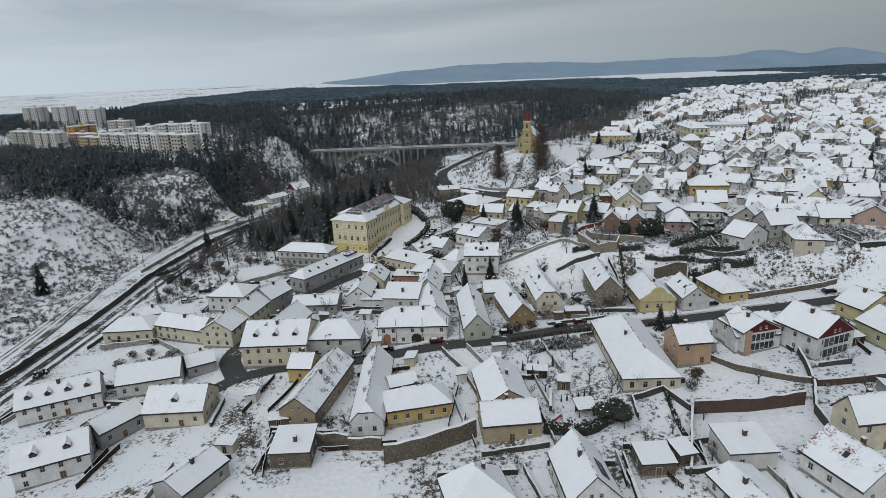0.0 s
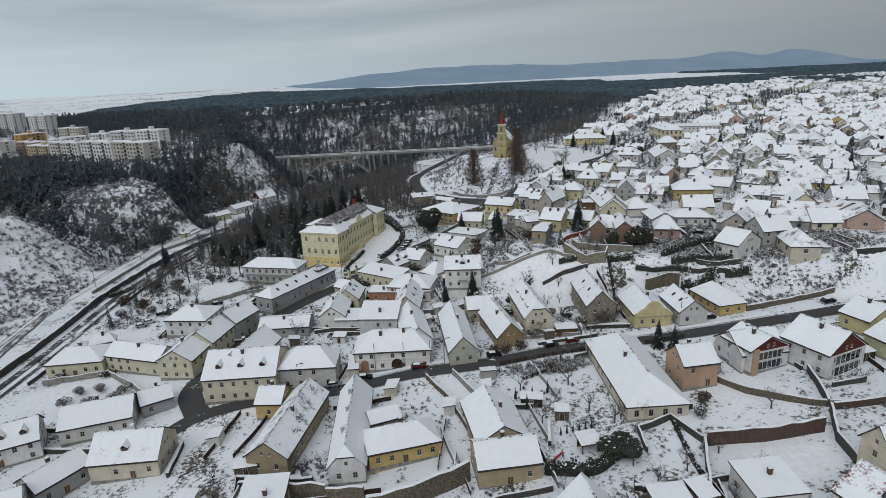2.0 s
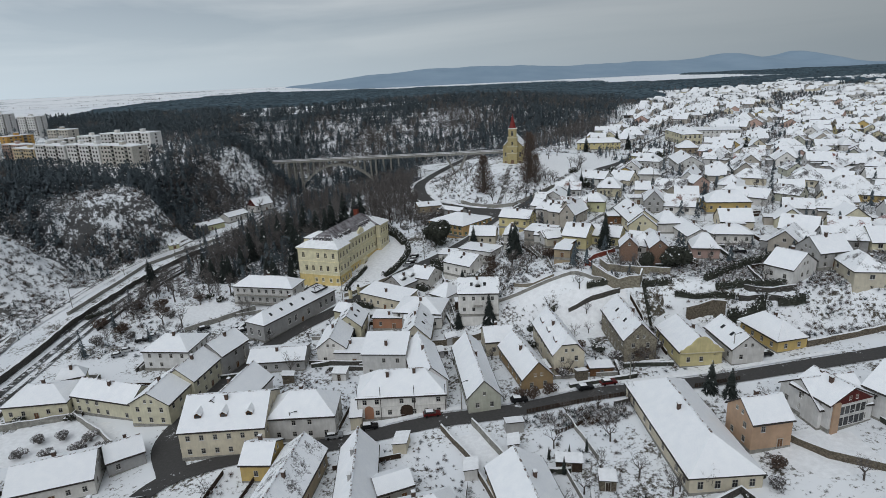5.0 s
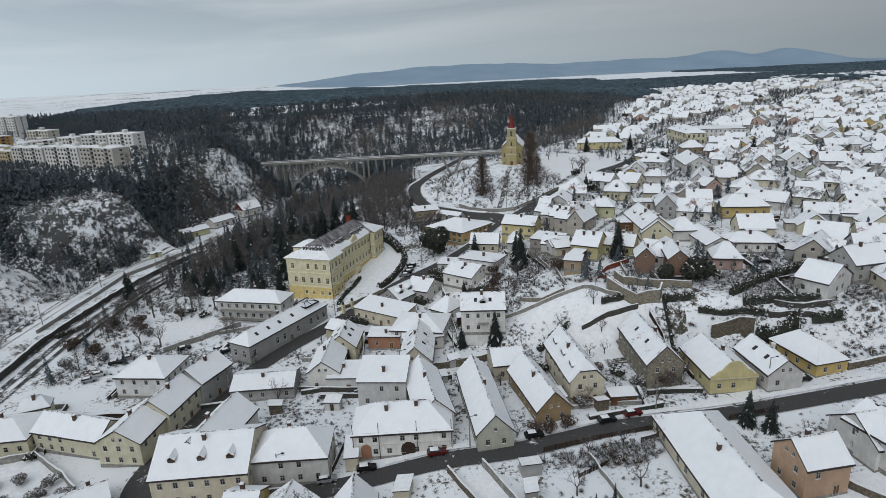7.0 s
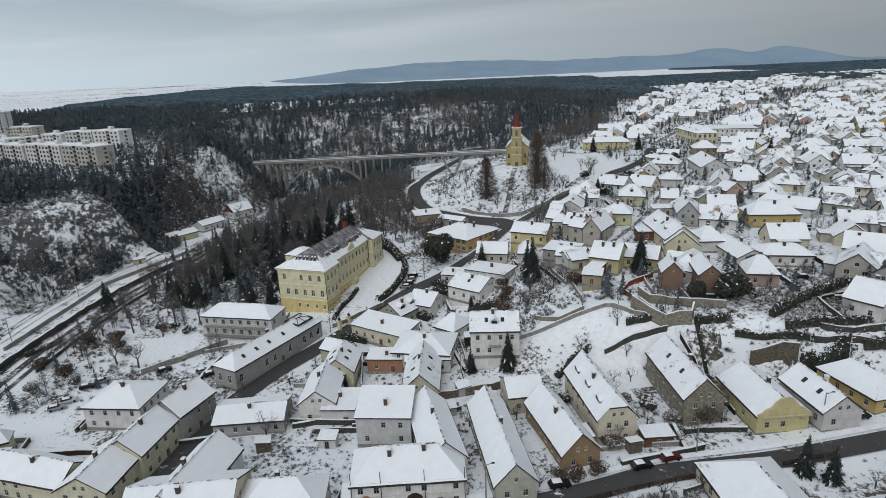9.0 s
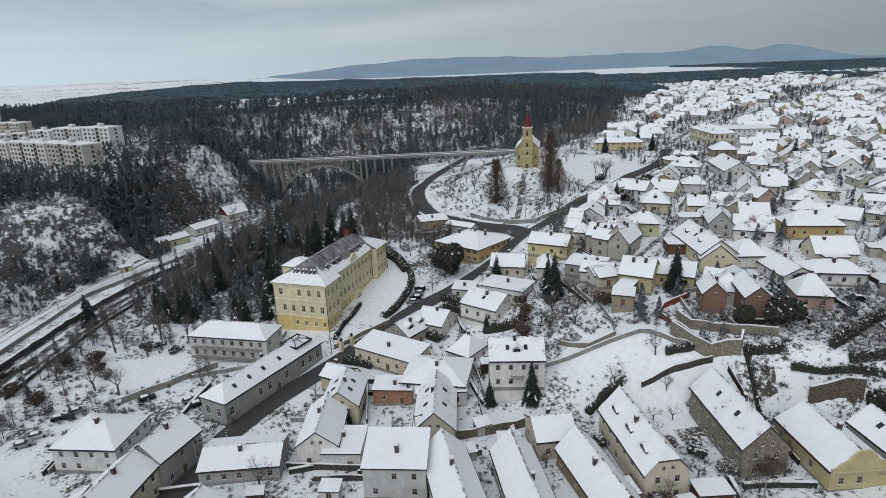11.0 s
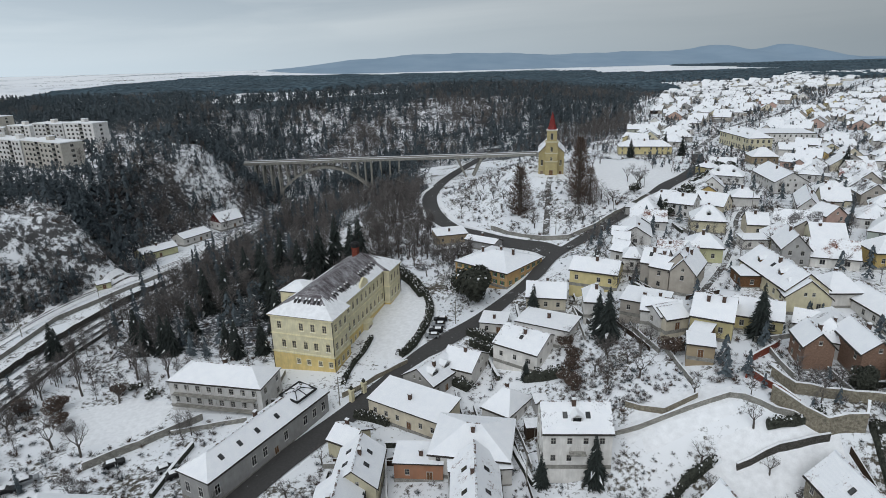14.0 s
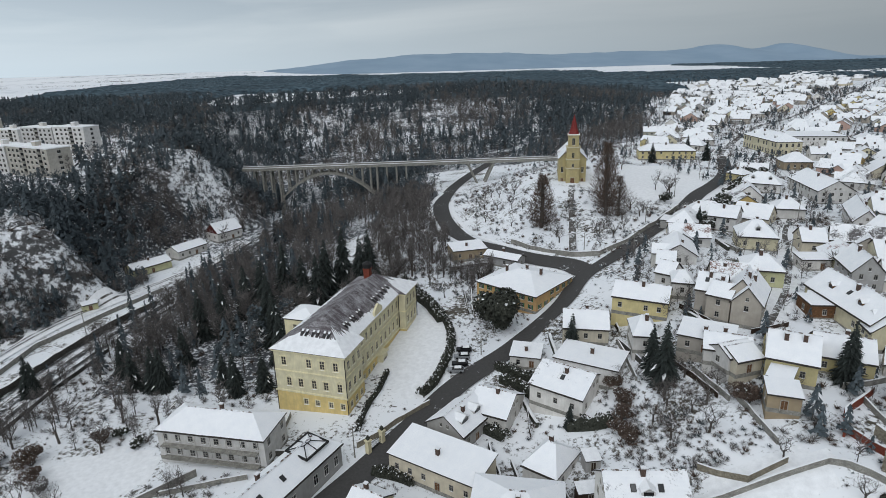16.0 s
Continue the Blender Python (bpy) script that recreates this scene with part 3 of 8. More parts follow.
        part("chimney", chimney_mesh(2.1, brick), home, pose(at, off, z - 0.4))
    for k in range(dormers):
        at = (k + 0.5 - dormers / 2) * length / (dormers + 0.3)
        d = pose(0, 0, 0, 0, 0, 0 if dormer_side < 0 else 180) @ pose(at, -width * 0.34, eave + rise * 0.28)
        part("dormer", dormer_mesh(dormer_w, dormer_mat), home, d)
    for k in range(skylights):
        at = (k + 0.5 - skylights / 2) * length / (skylights + 1.0)
        for side in (0, 180):
            part("skylight", skylight_mesh(), home, pose(0, 0, 0, 0, 0, side) @ pose(at, -width * 0.24, eave + rise * 0.52 + 0.36, math.degrees(slope)))
    return home


def ground_z(x, y):
    return float(land(x, y))


# ---- the ground, one sheet to the horizon ----
def spread(lo, hi, step, far_lo, far_hi, grow=1.16):
    mid = list(np.arange(lo, hi + 0.1, step))
    s, v = step, hi
    while v < far_hi:
        s *= grow
        v += s
        mid.append(min(v, far_hi))
    s, v = step, lo
    while v > far_lo:
        s *= grow
        v -= s
        mid.insert(0, max(v, far_lo))
    return np.array(mid)


xs, ys = spread(-270, 330, 2.5, -4600, 4600), spread(60, 660, 2.5, -600, 4700)
gx, gy = np.meshgrid(xs, ys)
gz = land(gx, gy)
nx, ny = len(xs), len(ys)
rough_noise = np.array([[noise.noise((a * 0.05, b * 0.05, 0)) * 0.12 + noise.noise((a * 0.2, b * 0.2, 3)) * 0.06 for a in xs] for b in ys])
gz = gz + rough_noise * sm(1400, 500, gy) - 0.1
gverts = np.stack([gx.ravel(), gy.ravel(), gz.ravel()], 1)
gi = np.arange(nx * ny).reshape(ny, nx)
gfaces = np.stack([gi[:-1, :-1].ravel(), gi[:-1, 1:].ravel(), gi[1:, 1:].ravel(), gi[1:, :-1].ravel()], 1)
cx, cy = (gx[:-1, :-1] + gx[1:, 1:]) / 2, (gy[:-1, :-1] + gy[1:, 1:]) / 2
wood = woodland(cx, cy)
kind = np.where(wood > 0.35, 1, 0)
kind = np.where(scrub(cx, cy) > 0.5, 2, kind)
kind = np.where((kind == 2) & (cy > 333), 8, kind)
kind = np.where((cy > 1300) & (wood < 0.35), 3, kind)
kind = np.where(clean(cx, cy) > 0.4, 4, kind)
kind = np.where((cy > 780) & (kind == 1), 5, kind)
kind = np.where((kind == 1) & (bare_slope(cx, cy) > 0.5), 6, kind)
kind = np.where((kind == 0) & (cx > 62 + 6 * np.sin(cy * 0.4)) & (cx < 152) & (cy > 187) & (cy < 238), 7, kind)
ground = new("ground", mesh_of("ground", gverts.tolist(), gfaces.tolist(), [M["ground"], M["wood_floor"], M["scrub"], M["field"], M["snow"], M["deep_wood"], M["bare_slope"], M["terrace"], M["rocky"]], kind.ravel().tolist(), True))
tagged(ground, "snow-covered rolling ground with bare grass and soil showing", "ground", kind="structure")


# ---- houses along the streets below the hill ----
house(-38.2, 117.7, 1.1, 8.9, 9.5, 7.8, 4.0, "s", 0.6, "stone", "rubble stone house with a snow-covered lean-to roof")
house(-37.6, 143.0, 78.7, 28.0, 9.6, 8.3, 4.5, "g", 3.6, "tan", "long tan house with a snow-covered gabled roof", cover='snow_grey', chimneys=1)
house(-44.6, 156.3, 174.0, 6.8, 9.0, 8.3, 4.5, "g", 2.5, "ochre", "ochre yellow house with a snow-covered gabled roof")
house(-22.3, 139.6, 91.2, 32.3, 7.8, 8.5, 4.2, "k", 4.5, "white", "long white house with a snow-covered half-hipped roof", chimneys=3, brick='grey')
house(-10.4, 132.2, 12.3, 16.2, 9.3, 9.4, 4.0, "h", 3, "ochre", "ochre yellow house with a snow-covered hipped roof")
house(-15.2, 143.3, 19.7, 7.5, 6.0, 8.3, 3.5, "g", 1.5, "grey", "small grey shed with a snow-covered gabled roof", category='shed', chimneys=0)
house(11.2, 134.3, 96.8, 17.7, 11.5, 10.7, 6.5, "g", 3.6, "tan", "tan house with a snow-covered gabled roof")
house(11.8, 122.0, 4.3, 13.1, 10.1, 10.7, 8.0, "g", 3, "sand", "sand-coloured house with a snow-covered gabled roof")
house(2.9, 96.3, 104.7, 9.6, 12.2, 10.4, 5.0, "h", 5, "tan", "tan house with a snow-covered hipped roof", chimneys=1)
solar_house = house(24.0, 97.5, 95.0, 15.0, 9.5, 11.9, 5.0, "g", 5, "white", "white house with a snow-covered gabled roof", chimneys=1)
house(39.6, 103.3, 2.1, 6.8, 6.0, 11.4, 3.0, "s", 0.5, "stone", "small rubble stone shed with a snow-covered lean-to roof", category='shed', chimneys=0)
house(46.1, 105.1, 11.3, 3.8, 4.4, 11.4, 2.6, "s", 0.5, "stone", "small rubble stone shed with a snow-covered lean-to roof", category='shed', chimneys=0)
manor = house(49.3, 150.4, 89.2, 35.9, 14.2, 12.3, 6.0, "h", 4.6, "cream", "long cream manor house with ivy on its end wall", chimneys=1, win=(1.0, 1.6), step=3.2)
house(63.1, 146.6, 5.4, 9.1, 8.5, 16.6, 6.5, "g", 3.4, "brickpink", "brick-orange house with a snow-covered gabled roof")
house(81.9, 153.2, 5.2, 12.4, 11.8, 15.7, 5.0, "g", 4, "white", "white house with a snow-covered gabled roof")
glazed_wing = house(82.0, 151.3, 103.6, 10.0, 11.7, 17.5, 6.0, "g", 3, "white", "white house wing with a maroon boarded gable", gable='maroon')
glazed_house = house(97.3, 147.4, 111.1, 12.9, 13.4, 18.3, 6.5, "g", 4.5, "white", "large white house with a maroon gable over a glazed front", gable='maroon')
house(83.5, 106.0, 5.8, 9.5, 6.9, 17.9, 7.0, "g", 4, "cream", "cream house with a snow-covered gabled roof")
house(74.5, 95.0, 108.4, 12.7, 12.3, 14.4, 4.0, "g", 4, "white", "white house with red tiles showing through the snow", cover='snow_red', skylights=1)
house(57.6, 103.7, 2.2, 9.6, 8.5, 13.8, 4.0, "s", 0.8, "greywhite", "low off-white outbuilding with a snow-covered lean-to roof")
house(53.0, 91.9, 102.6, 10.4, 9.0, 12.1, 3.2, "g", 1.6, "white", "white house with a snow-covered gabled roof", cover='snow_grey')
house(-111.2, 146.7, 25.7, 20.1, 11.1, 6.4, 5.0, "g", 3.6, "white", "long white house with four roof dormers", dormers=4, dormer_side=-1)
house(-91.0, 158.1, 15.8, 17.0, 13.0, 6.0, 4.2, "g", 3, "greywhite", "off-white house with a wide snow-covered roof")
house(-79.5, 165.0, 30.0, 8.0, 8.0, 5.8, 3.6, "g", 2.2, "grey", "grey house with a snow-covered gabled roof")
house(-73.4, 138.5, 1.7, 15.3, 12.0, 7.4, 4.6, "g", 4.2, "cream", "cream house with a red-tiled roof under snow", dormers=1, cover='snow_red', brick='white', dormer_side=-1)
house(-96.0, 119.8, 26.6, 15.3, 12.0, 6.4, 5.0, "g", 3.4, "white", "white house with a broad snowy roof and two dormers", dormers=2, dormer_mat="maroon")
house(-88.5, 132.5, 58.1, 12.0, 8.0, 6.2, 4.4, "g", 2.5, "grey", "long grey house with a snow-covered gabled roof")
house(-58.2, 108.0, 63.9, 12.5, 8.8, 7.5, 4.0, "g", 2.2, "grey", "grey hall with a plain snow-covered roof")
house(-114.8, 195.1, 2.6, 17.1, 12.7, 5.8, 4.6, "h", 2.6, "pale", "pale yellow house with a snow-covered hipped roof")
house(-114.0, 206.3, 19.1, 7.9, 4.4, 5.6, 4.4, "h", 2.4, "pale", "small pale yellow house with a snow-covered hipped roof")
house(-94.3, 191.7, 160.2, 20.5, 9.0, 6.8, 5.0, "g", 3, "pale", "long pale yellow house with a snow-covered gabled roof")
house(-78.2, 187.3, 80.4, 15.0, 10.8, 8.6, 6.0, "g", 3.2, "pale", "pale yellow house with a snow-covered gabled roof")
house(-74.3, 197.3, 77.2, 13.9, 9.5, 9.4, 6.5, "g", 3.4, "pale", "pale yellow house with a snow-covered gabled roof")
house(-69.3, 210.2, 66.4, 12.1, 9.5, 10.1, 6.8, "g", 3.4, "grey", "grey house with a snow-covered gabled roof")
house(-87.2, 219.4, 170.5, 15.3, 13.3, 8.1, 6.0, "h", 3, "white", "white house with a snow-covered hipped roof")
house(-55.1, 170.9, 180.0, 19.8, 17.3, 10.8, 7.0, "g", 4.5, "cream", "cream corner house with three snowy dormers", dormers=3, dormer_side=1)
house(-56.2, 178.6, 75.5, 20.0, 9.9, 10.8, 7.0, "g", 4, "white", "white house with a snow-covered gabled roof")
house(-37.2, 171.0, 178.7, 16.0, 10.5, 10.7, 6.2, "h", 4, "greywhite", "off-white house with a snow-covered hipped roof")
house(-24.8, 171.8, 1.2, 2.8, 7.0, 7.9, 4.0, "s", 0.6, "cream", "small cream shed with a snow-covered lean-to roof", category='shed', chimneys=0)
gate_house = house(-13.2, 176.2, 178.1, 22.2, 11.0, 11.7, 9.0, "h", 4.2, "white", "large white three-storey town house with an arched gate", chimneys=2, win=(0.9, 1.2), step=2.9)
house(-7.1, 187.3, 97.8, 22.2, 8.6, 11.7, 9.0, "g", 4.2, "white", "long white house with a snow-covered gabled roof")
house(-17.9, 195.5, 351.5, 12.4, 9.0, 13.0, 7.0, "s", 2.6, "greywhite", "off-white house with a snow-covered lean-to roof")
house(6.2, 182.3, 93.4, 29.0, 8.0, 11.6, 6.0, "g", 4.2, "sage", "long sage grey house with a snow-covered gabled roof")
house(20.3, 185.7, 99.0, 20.9, 8.1, 11.6, 4.8, "g", 4.2, "tanbrown", "brown gabled house with a wooden side porch", gable='tanbrown', shutters=None)
house(15.2, 202.8, 2.2, 8.6, 10.0, 11.6, 4.8, "g", 2.6, "cream", "cream house with a snow-covered gabled roof")
house(31.1, 193.0, 93.3, 21.8, 8.4, 14.4, 7.0, "k", 4.8, "cream", "cream half-hipped house with maroon dormers", dormers=3, dormer_w=2.6, dormer_mat='maroon', dormer_side=1, skylights=0)
house(39.8, 181.0, 177.9, 6.2, 3.9, 11.0, 2.6, "f", 0.2, "wood", "small brown timber shed with a snow-covered flat roof", category='shed', chimneys=0)
house(52.6, 196.2, 87.9, 22.5, 8.8, 15.7, 7.0, "g", 4.5, "stonegrey", "grey stone house with two rows of gable windows", skylights=2, cover='snow_most')
parapet_house = house(66.5, 187.2, 88.8, 16.8, 11.2, 14.2, 4.6, "g", 3.4, "yellow", "pale yellow house with a curved parapet gable")
house(77.9, 184.3, 90.6, 14.6, 8.5, 15.1, 4.6, "g", 3.4, "greywhite", "off-white house with a snow-covered gabled roof", skylights=2, brick='white')
house(91.1, 188.5, 99.2, 15.5, 9.1, 15.0, 5.0, "h", 3.6, "ochre", "ochre yellow house with a snow-covered hipped roof")
house(106.2, 206.4, 120.4, 8.8, 13.4, 27.7, 5.5, "g", 3.8, "white", "white house with a snow-covered gabled roof")
house(119.6, 211.4, 7.4, 11.1, 10.0, 30.2, 5.0, "g", 4, "grey", "grey house with a snow-covered gabled roof")
house(65.4, 233.0, 74.2, 8.0, 5.6, 28.6, 5.5, "g", 2.8, "brick", "small brown brick house with a snow-covered gabled roof")
house(74.1, 229.7, 75.8, 12.7, 6.1, 29.2, 6.2, "g", 2.6, "brick", "brown brick house with a snow-covered gabled roof")
house(89.6, 259.0, 172.6, 8.8, 9.7, 29.2, 4.0, "h", 3.6, "greywhite", "off-white house with a snow-covered hipped roof")
house(91.6, 232.1, 163.9, 8.8, 9.0, 27.0, 4.0, "h", 4, "pink", "pink house with a snow-covered hipped roof")
house(106.4, 244.3, 165.5, 15.4, 9.0, 27.7, 3.6, "h", 2.4, "white", "white house with a snow-covered hipped roof")
house(94.9, 249.0, 85.6, 19.1, 9.2, 27.7, 4.0, "g", 2.4, "white", "white house with a snow-covered gabled roof")
house(122.1, 276.8, 168.6, 17.5, 10.0, 32.0, 4.6, "h", 3.8, "ochre", "ochre yellow house with a snow-covered hipped roof")
house(79.7, 266.0, 84.7, 24.4, 10.4, 30.6, 5.4, "g", 4, "yellowpale", "long pale yellow house with a snow-covered gabled roof", dormers=2, dormer_mat='wood', skylights=1, dormer_side=1)
house(72.9, 270.1, 169.4, 6.2, 7.0, 29.8, 3.4, "f", 0.3, "wood", "small brown timber shed with a snow-covered flat roof", category='shed', chimneys=0)
house(52.8, 250.5, 150.1, 8.7, 11.0, 28.2, 4.2, "g", 2.8, "yellow", "yellow house with a snow-covered gabled roof")
house(63.7, 249.8, 148.5, 10.5, 10.0, 28.0, 4.0, "g", 2.8, "yellow", "yellow house with a snow-covered gabled roof")
house(46.9, 243.7, 315.7, 4.2, 4.5, 26.8, 3.0, "s", 0.8, "wood", "small brown timber shed with a snow-covered lean-to roof", category='shed', chimneys=0)
house(44.2, 239.0, 335.3, 5.6, 5.0, 26.4, 3.0, "s", 0.6, "tan", "small tan shed with a snow-covered lean-to roof", category='shed', chimneys=0)
house(56.2, 270.6, 51.4, 13.1, 6.2, 32.2, 6.0, "g", 3.6, "greytaupe", "taupe grey house with a snow-covered gabled roof")
house(51.1, 273.1, 134.6, 5.3, 9.0, 32.3, 6.0, "g", 2, "greytaupe", "taupe grey house with a snow-covered gabled roof")
house(42.8, 256.2, 152.7, 9.1, 8.0, 27.5, 3.2, "g", 2, "greywhite", "off-white house with a snow-covered gabled roof")
house(42.7, 252.0, 11.3, 6.2, 7.0, 27.6, 3.2, "g", 1.6, "cream", "small cream shed with a snow-covered gabled roof", category='shed', chimneys=0)
house(35.7, 284.1, 149.5, 13.4, 9.0, 28.2, 4.2, "g", 2.6, "yellow", "yellow house with a snow-covered gabled roof")
house(47.3, 294.4, 134.3, 4.7, 7.0, 30.2, 4.0, "g", 2.4, "white", "small white shed with a snow-covered gabled roof", category='shed', chimneys=0)
house(70.2, 289.3, 157.6, 9.8, 9.5, 32.3, 4.8, "h", 3, "palegreen", "lime yellow house with a snow-covered hipped roof")
house(86.9, 319.1, 157.2, 11.2, 11.0, 31.9, 4.4, "h", 4, "yellowpale", "pale yellow house with a snow-covered hipped roof", dormers=1, dormer_mat='white', dormer_side=1)
house(13.9, 324.4, 134.3, 22.5, 21.7, 18.2, 5.0, "h", 3.2, "orange", "orange villa with green shutters beside the road", shutters='green_paint', chimneys=3)
house(12.2, 351.3, 140.5, 13.9, 6.0, 17.4, 3.2, "g", 1.2, "grey", "grey house with a snow-covered gabled roof")
house(-0.4, 361.9, 9.1, 13.1, 9.0, 18.1, 3.6, "s", 0.8, "tan", "tan house with a snow-covered lean-to roof")
balcony_house = house(-67.9, 266.1, 164.0, 25.8, 10.2, 10.6, 7.0, "h", 2.8, "greywhite", "off-white guest house with long balconies and a snowy roof", win=(1.1, 1.5))
long_grey = house(-53.9, 242.6, 57.5, 36.9, 8.3, 9.8, 6.0, "h", 2.8, "grey", "long grey classical house with white window surrounds", step=3.1, win=(1.2, 2.2), floors=1, casing='white')
modern_house = house(12.0, 225.2, 173.2, 13.2, 9.5, 18.4, 7.6, "g", 3.6, "white", "white house with a small balcony below its long roof", cover='snow_grey', floors=2, dormers=1, dormer_w=2.2, skylights=2, dormer_mat='white', dormer_side=1)
house(-19.5, 249.4, 322.9, 20.6, 8.7, 9.2, 4.6, "s", 1.6, "cream", "long cream house with a snow-covered lean-to roof")
house(-7.2, 232.8, 164.8, 16.6, 14.3, 10.4, 5.0, "h", 3, "white", "white house with a snow-covered hipped roof")
house(-7.0, 225.6, 358.1, 12.5, 5.0, 9.4, 4.0, "s", 0.5, "greywhite", "off-white house with a snow-covered lean-to roof")
house(2.3, 245.4, 137.9, 7.4, 10.0, 10.2, 4.0, "h", 3.4, "white", "white house with a snow-covered hipped roof")
house(-14.4, 262.5, 48.5, 11.3, 9.7, 9.7, 4.4, "g", 3.2, "grey", "grey house with two broad snowy dormers", dormers=2, dormer_w=2.8, dormer_mat="greywhite")
house(-5.2, 266.4, 147.5, 9.3, 11.2, 10.5, 4.2, "g", 3, "greywhite", "off-white house with a snow-covered gabled roof")
house(11.6, 266.1, 138.6, 13.0, 13.3, 15.5, 5.4, "g", 3, "white", "white house with a snow-covered gabled roof", skylights=1, cover='snow_grey')
house(17.9, 269.5, 145.7, 14.9, 9.9, 19.3, 4.6, "f", 0.4, "white", "white house with a snow-covered flat roof")
house(5.9, 284.9, 340.4, 7.7, 7.0, 13.2, 3.0, "s", 0.5, "greywhite", "off-white house with a snow-covered lean-to roof")
house(20.8, 283.5, 165.4, 11.1, 9.0, 21.6, 4.0, "g", 3, "cream", "cream house with a snow-covered gabled roof")
house(30.9, 271.6, 166.2, 5.5, 9.0, 24.7, 4.0, "h", 3, "greywhite", "off-white house with a snow-covered hipped roof")
house(-31.3, 226.8, 82.9, 11.9, 8.9, 9.3, 5.5, "g", 3.6, "yellowpale", "pale yellow house with a snow-covered gabled roof", skylights=2)
house(-34.1, 239.7, 146.9, 6.5, 7.0, 8.2, 4.4, "g", 2, "yellowpale", "pale yellow house with a snow-covered gabled roof")
house(-35.0, 214.2, 85.9, 16.0, 8.8, 8.8, 5.0, "g", 3.4, "white", "white house with a snow-covered gabled roof")
house(-29.7, 208.6, 352.6, 8.3, 8.9, 7.8, 4.0, "s", 0.6, "white", "white house with a snow-covered lean-to roof")
house(-8.8, 216.9, 84.0, 18.9, 9.0, 9.7, 4.6, "g", 4.2, "cream", "cream house with a steep snowy roof and roof windows", skylights=2, cover='snow_most')
house(-18.8, 230.5, 350.6, 10.1, 6.0, 8.5, 4.0, "s", 0.5, "terracotta", "terracotta house with a snow-covered lean-to roof")
house(121.7, 162.4, 107.5, 8.7, 13.6, 17.9, 4.5, "g", 3.4, "yellow", "yellow house with a snow-covered gabled roof")
house(118.5, 146.9, 100.1, 10.1, 13.7, 17.7, 4.5, "g", 3.4, "palegreen", "lime yellow house with a snow-covered gabled roof")
house(-51.7, 208.3, 179.9, 16.9, 11.1, 7.2, 3.4, "g", 1.8, "grey", "grey house with a snow-covered gabled roof")
house(50.3, 277.2, 144.7, 6.4, 9.0, 32.3, 5.6, "g", 3, "greytaupe", "taupe house wing with a recessed balcony", skylights=2)
house(56.0, 273.2, 52.2, 10.8, 6.7, 32.5, 6.0, "g", 4, "greytaupe", "taupe gabled house with pale corner bands")
house(52.5, 249.2, 145.7, 9.0, 11.0, 28.9, 5.0, "g", 3.6, "yellow", "yellow house with a snow-covered gabled roof", chimneys=2)
house(79.8, 259.4, 72.8, 16.9, 10.0, 29.6, 4.6, "g", 4.2, "yellowpale", "cream house with two gabled dormers and a ribbed snowy roof", dormers=2, dormer_mat='cream', skylights=1, cover='snow_grey', dormer_side=1)
house(75.0, 271.0, 321.6, 6.7, 6.0, 29.3, 2.8, "s", 0.5, "wood", "small brown timber shed with a snow-covered lean-to roof", category='shed', chimneys=0)
house(94.6, 284.8, 70.3, 12.3, 7.3, 32.4, 5.0, "g", 4, "grey", "grey house with a snow-covered gabled roof")
house(127.9, 314.6, 96.2, 8.1, 8.0, 32.6, 5.0, "g", 3, "pink", "pink house with a snow-covered gabled roof")
house(41.2, 261.4, 324.8, 11.1, 8.0, 27.6, 3.4, "s", 0.8, "greytaupe", "taupe grey house with a snow-covered lean-to roof")
house(42.2, 253.2, 13.1, 6.9, 6.0, 27.7, 3.2, "g", 1.6, "greywhite", "small off-white shed with a snow-covered gabled roof", category='shed', chimneys=0)
house(49.5, 301.1, 154.2, 4.9, 9.0, 30.8, 4.0, "g", 2.6, "white", "small white shed with a snow-covered gabled roof", category='shed', chimneys=0)
house(47.4, 287.1, 157.9, 5.1, 8.0, 30.7, 4.0, "h", 2, "white", "small white shed with a snow-covered hipped roof", category='shed', chimneys=0)
house(90.6, 297.2, 351.0, 8.0, 5.0, 30.5, 3.0, "s", 0.5, "greywhite", "small off-white shed with a snow-covered lean-to roof", category='shed', chimneys=0)
house(197.1, 484.0, 84.7, 39.4, 14.0, 37.4, 8.0, "h", 4, "yellowpale", "pale yellow school with rows of tall windows", chimneys=2, win=(1.2, 2.0), step=3.0, dormers=3, dormer_mat='white', dormer_side=1)
house(226.6, 495.6, 163.5, 35.0, 26.0, 37.1, 6.0, "f", 0.5, "white", "long white school hall with a wide snowy roof", chimneys=0)
house(134.9, 393.0, 144.9, 15.5, 11.0, 31.8, 4.0, "h", 4, "white", "white house with a snow-covered hipped roof", dormers=2, dormer_mat='white', dormer_side=1)
house(136.2, 412.9, 112.8, 8.8, 7.0, 31.8, 4.0, "h", 2, "yellow", "yellow house with a snow-covered hipped roof")
house(151.0, 377.7, 76.6, 29.8, 13.5, 32.9, 5.0, "g", 4, "greywhite", "long off-white house with a snow-covered gabled roof")
house(176.1, 431.6, 166.4, 13.3, 11.0, 33.2, 4.0, "h", 4, "tan", "tan house with a snow-covered hipped roof")
house(132.0, 483.2, 165.3, 31.1, 11.0, 33.0, 5.0, "h", 3, "yellow", "long yellow house with a snow-covered hipped roof")
house(88.8, 340.5, 139.3, 9.1, 11.0, 32.5, 5.0, "g", 3, "white", "white house with a snow-covered gabled roof")
house(118.0, 349.9, 159.7, 10.1, 9.0, 31.6, 4.0, "h", 3, "greywhite", "off-white house with a snow-covered hipped roof")
house(132.8, 332.4, 58.9, 25.7, 7.2, 32.6, 5.0, "g", 3.6, "white", "long white house with a snow-covered gabled roof")
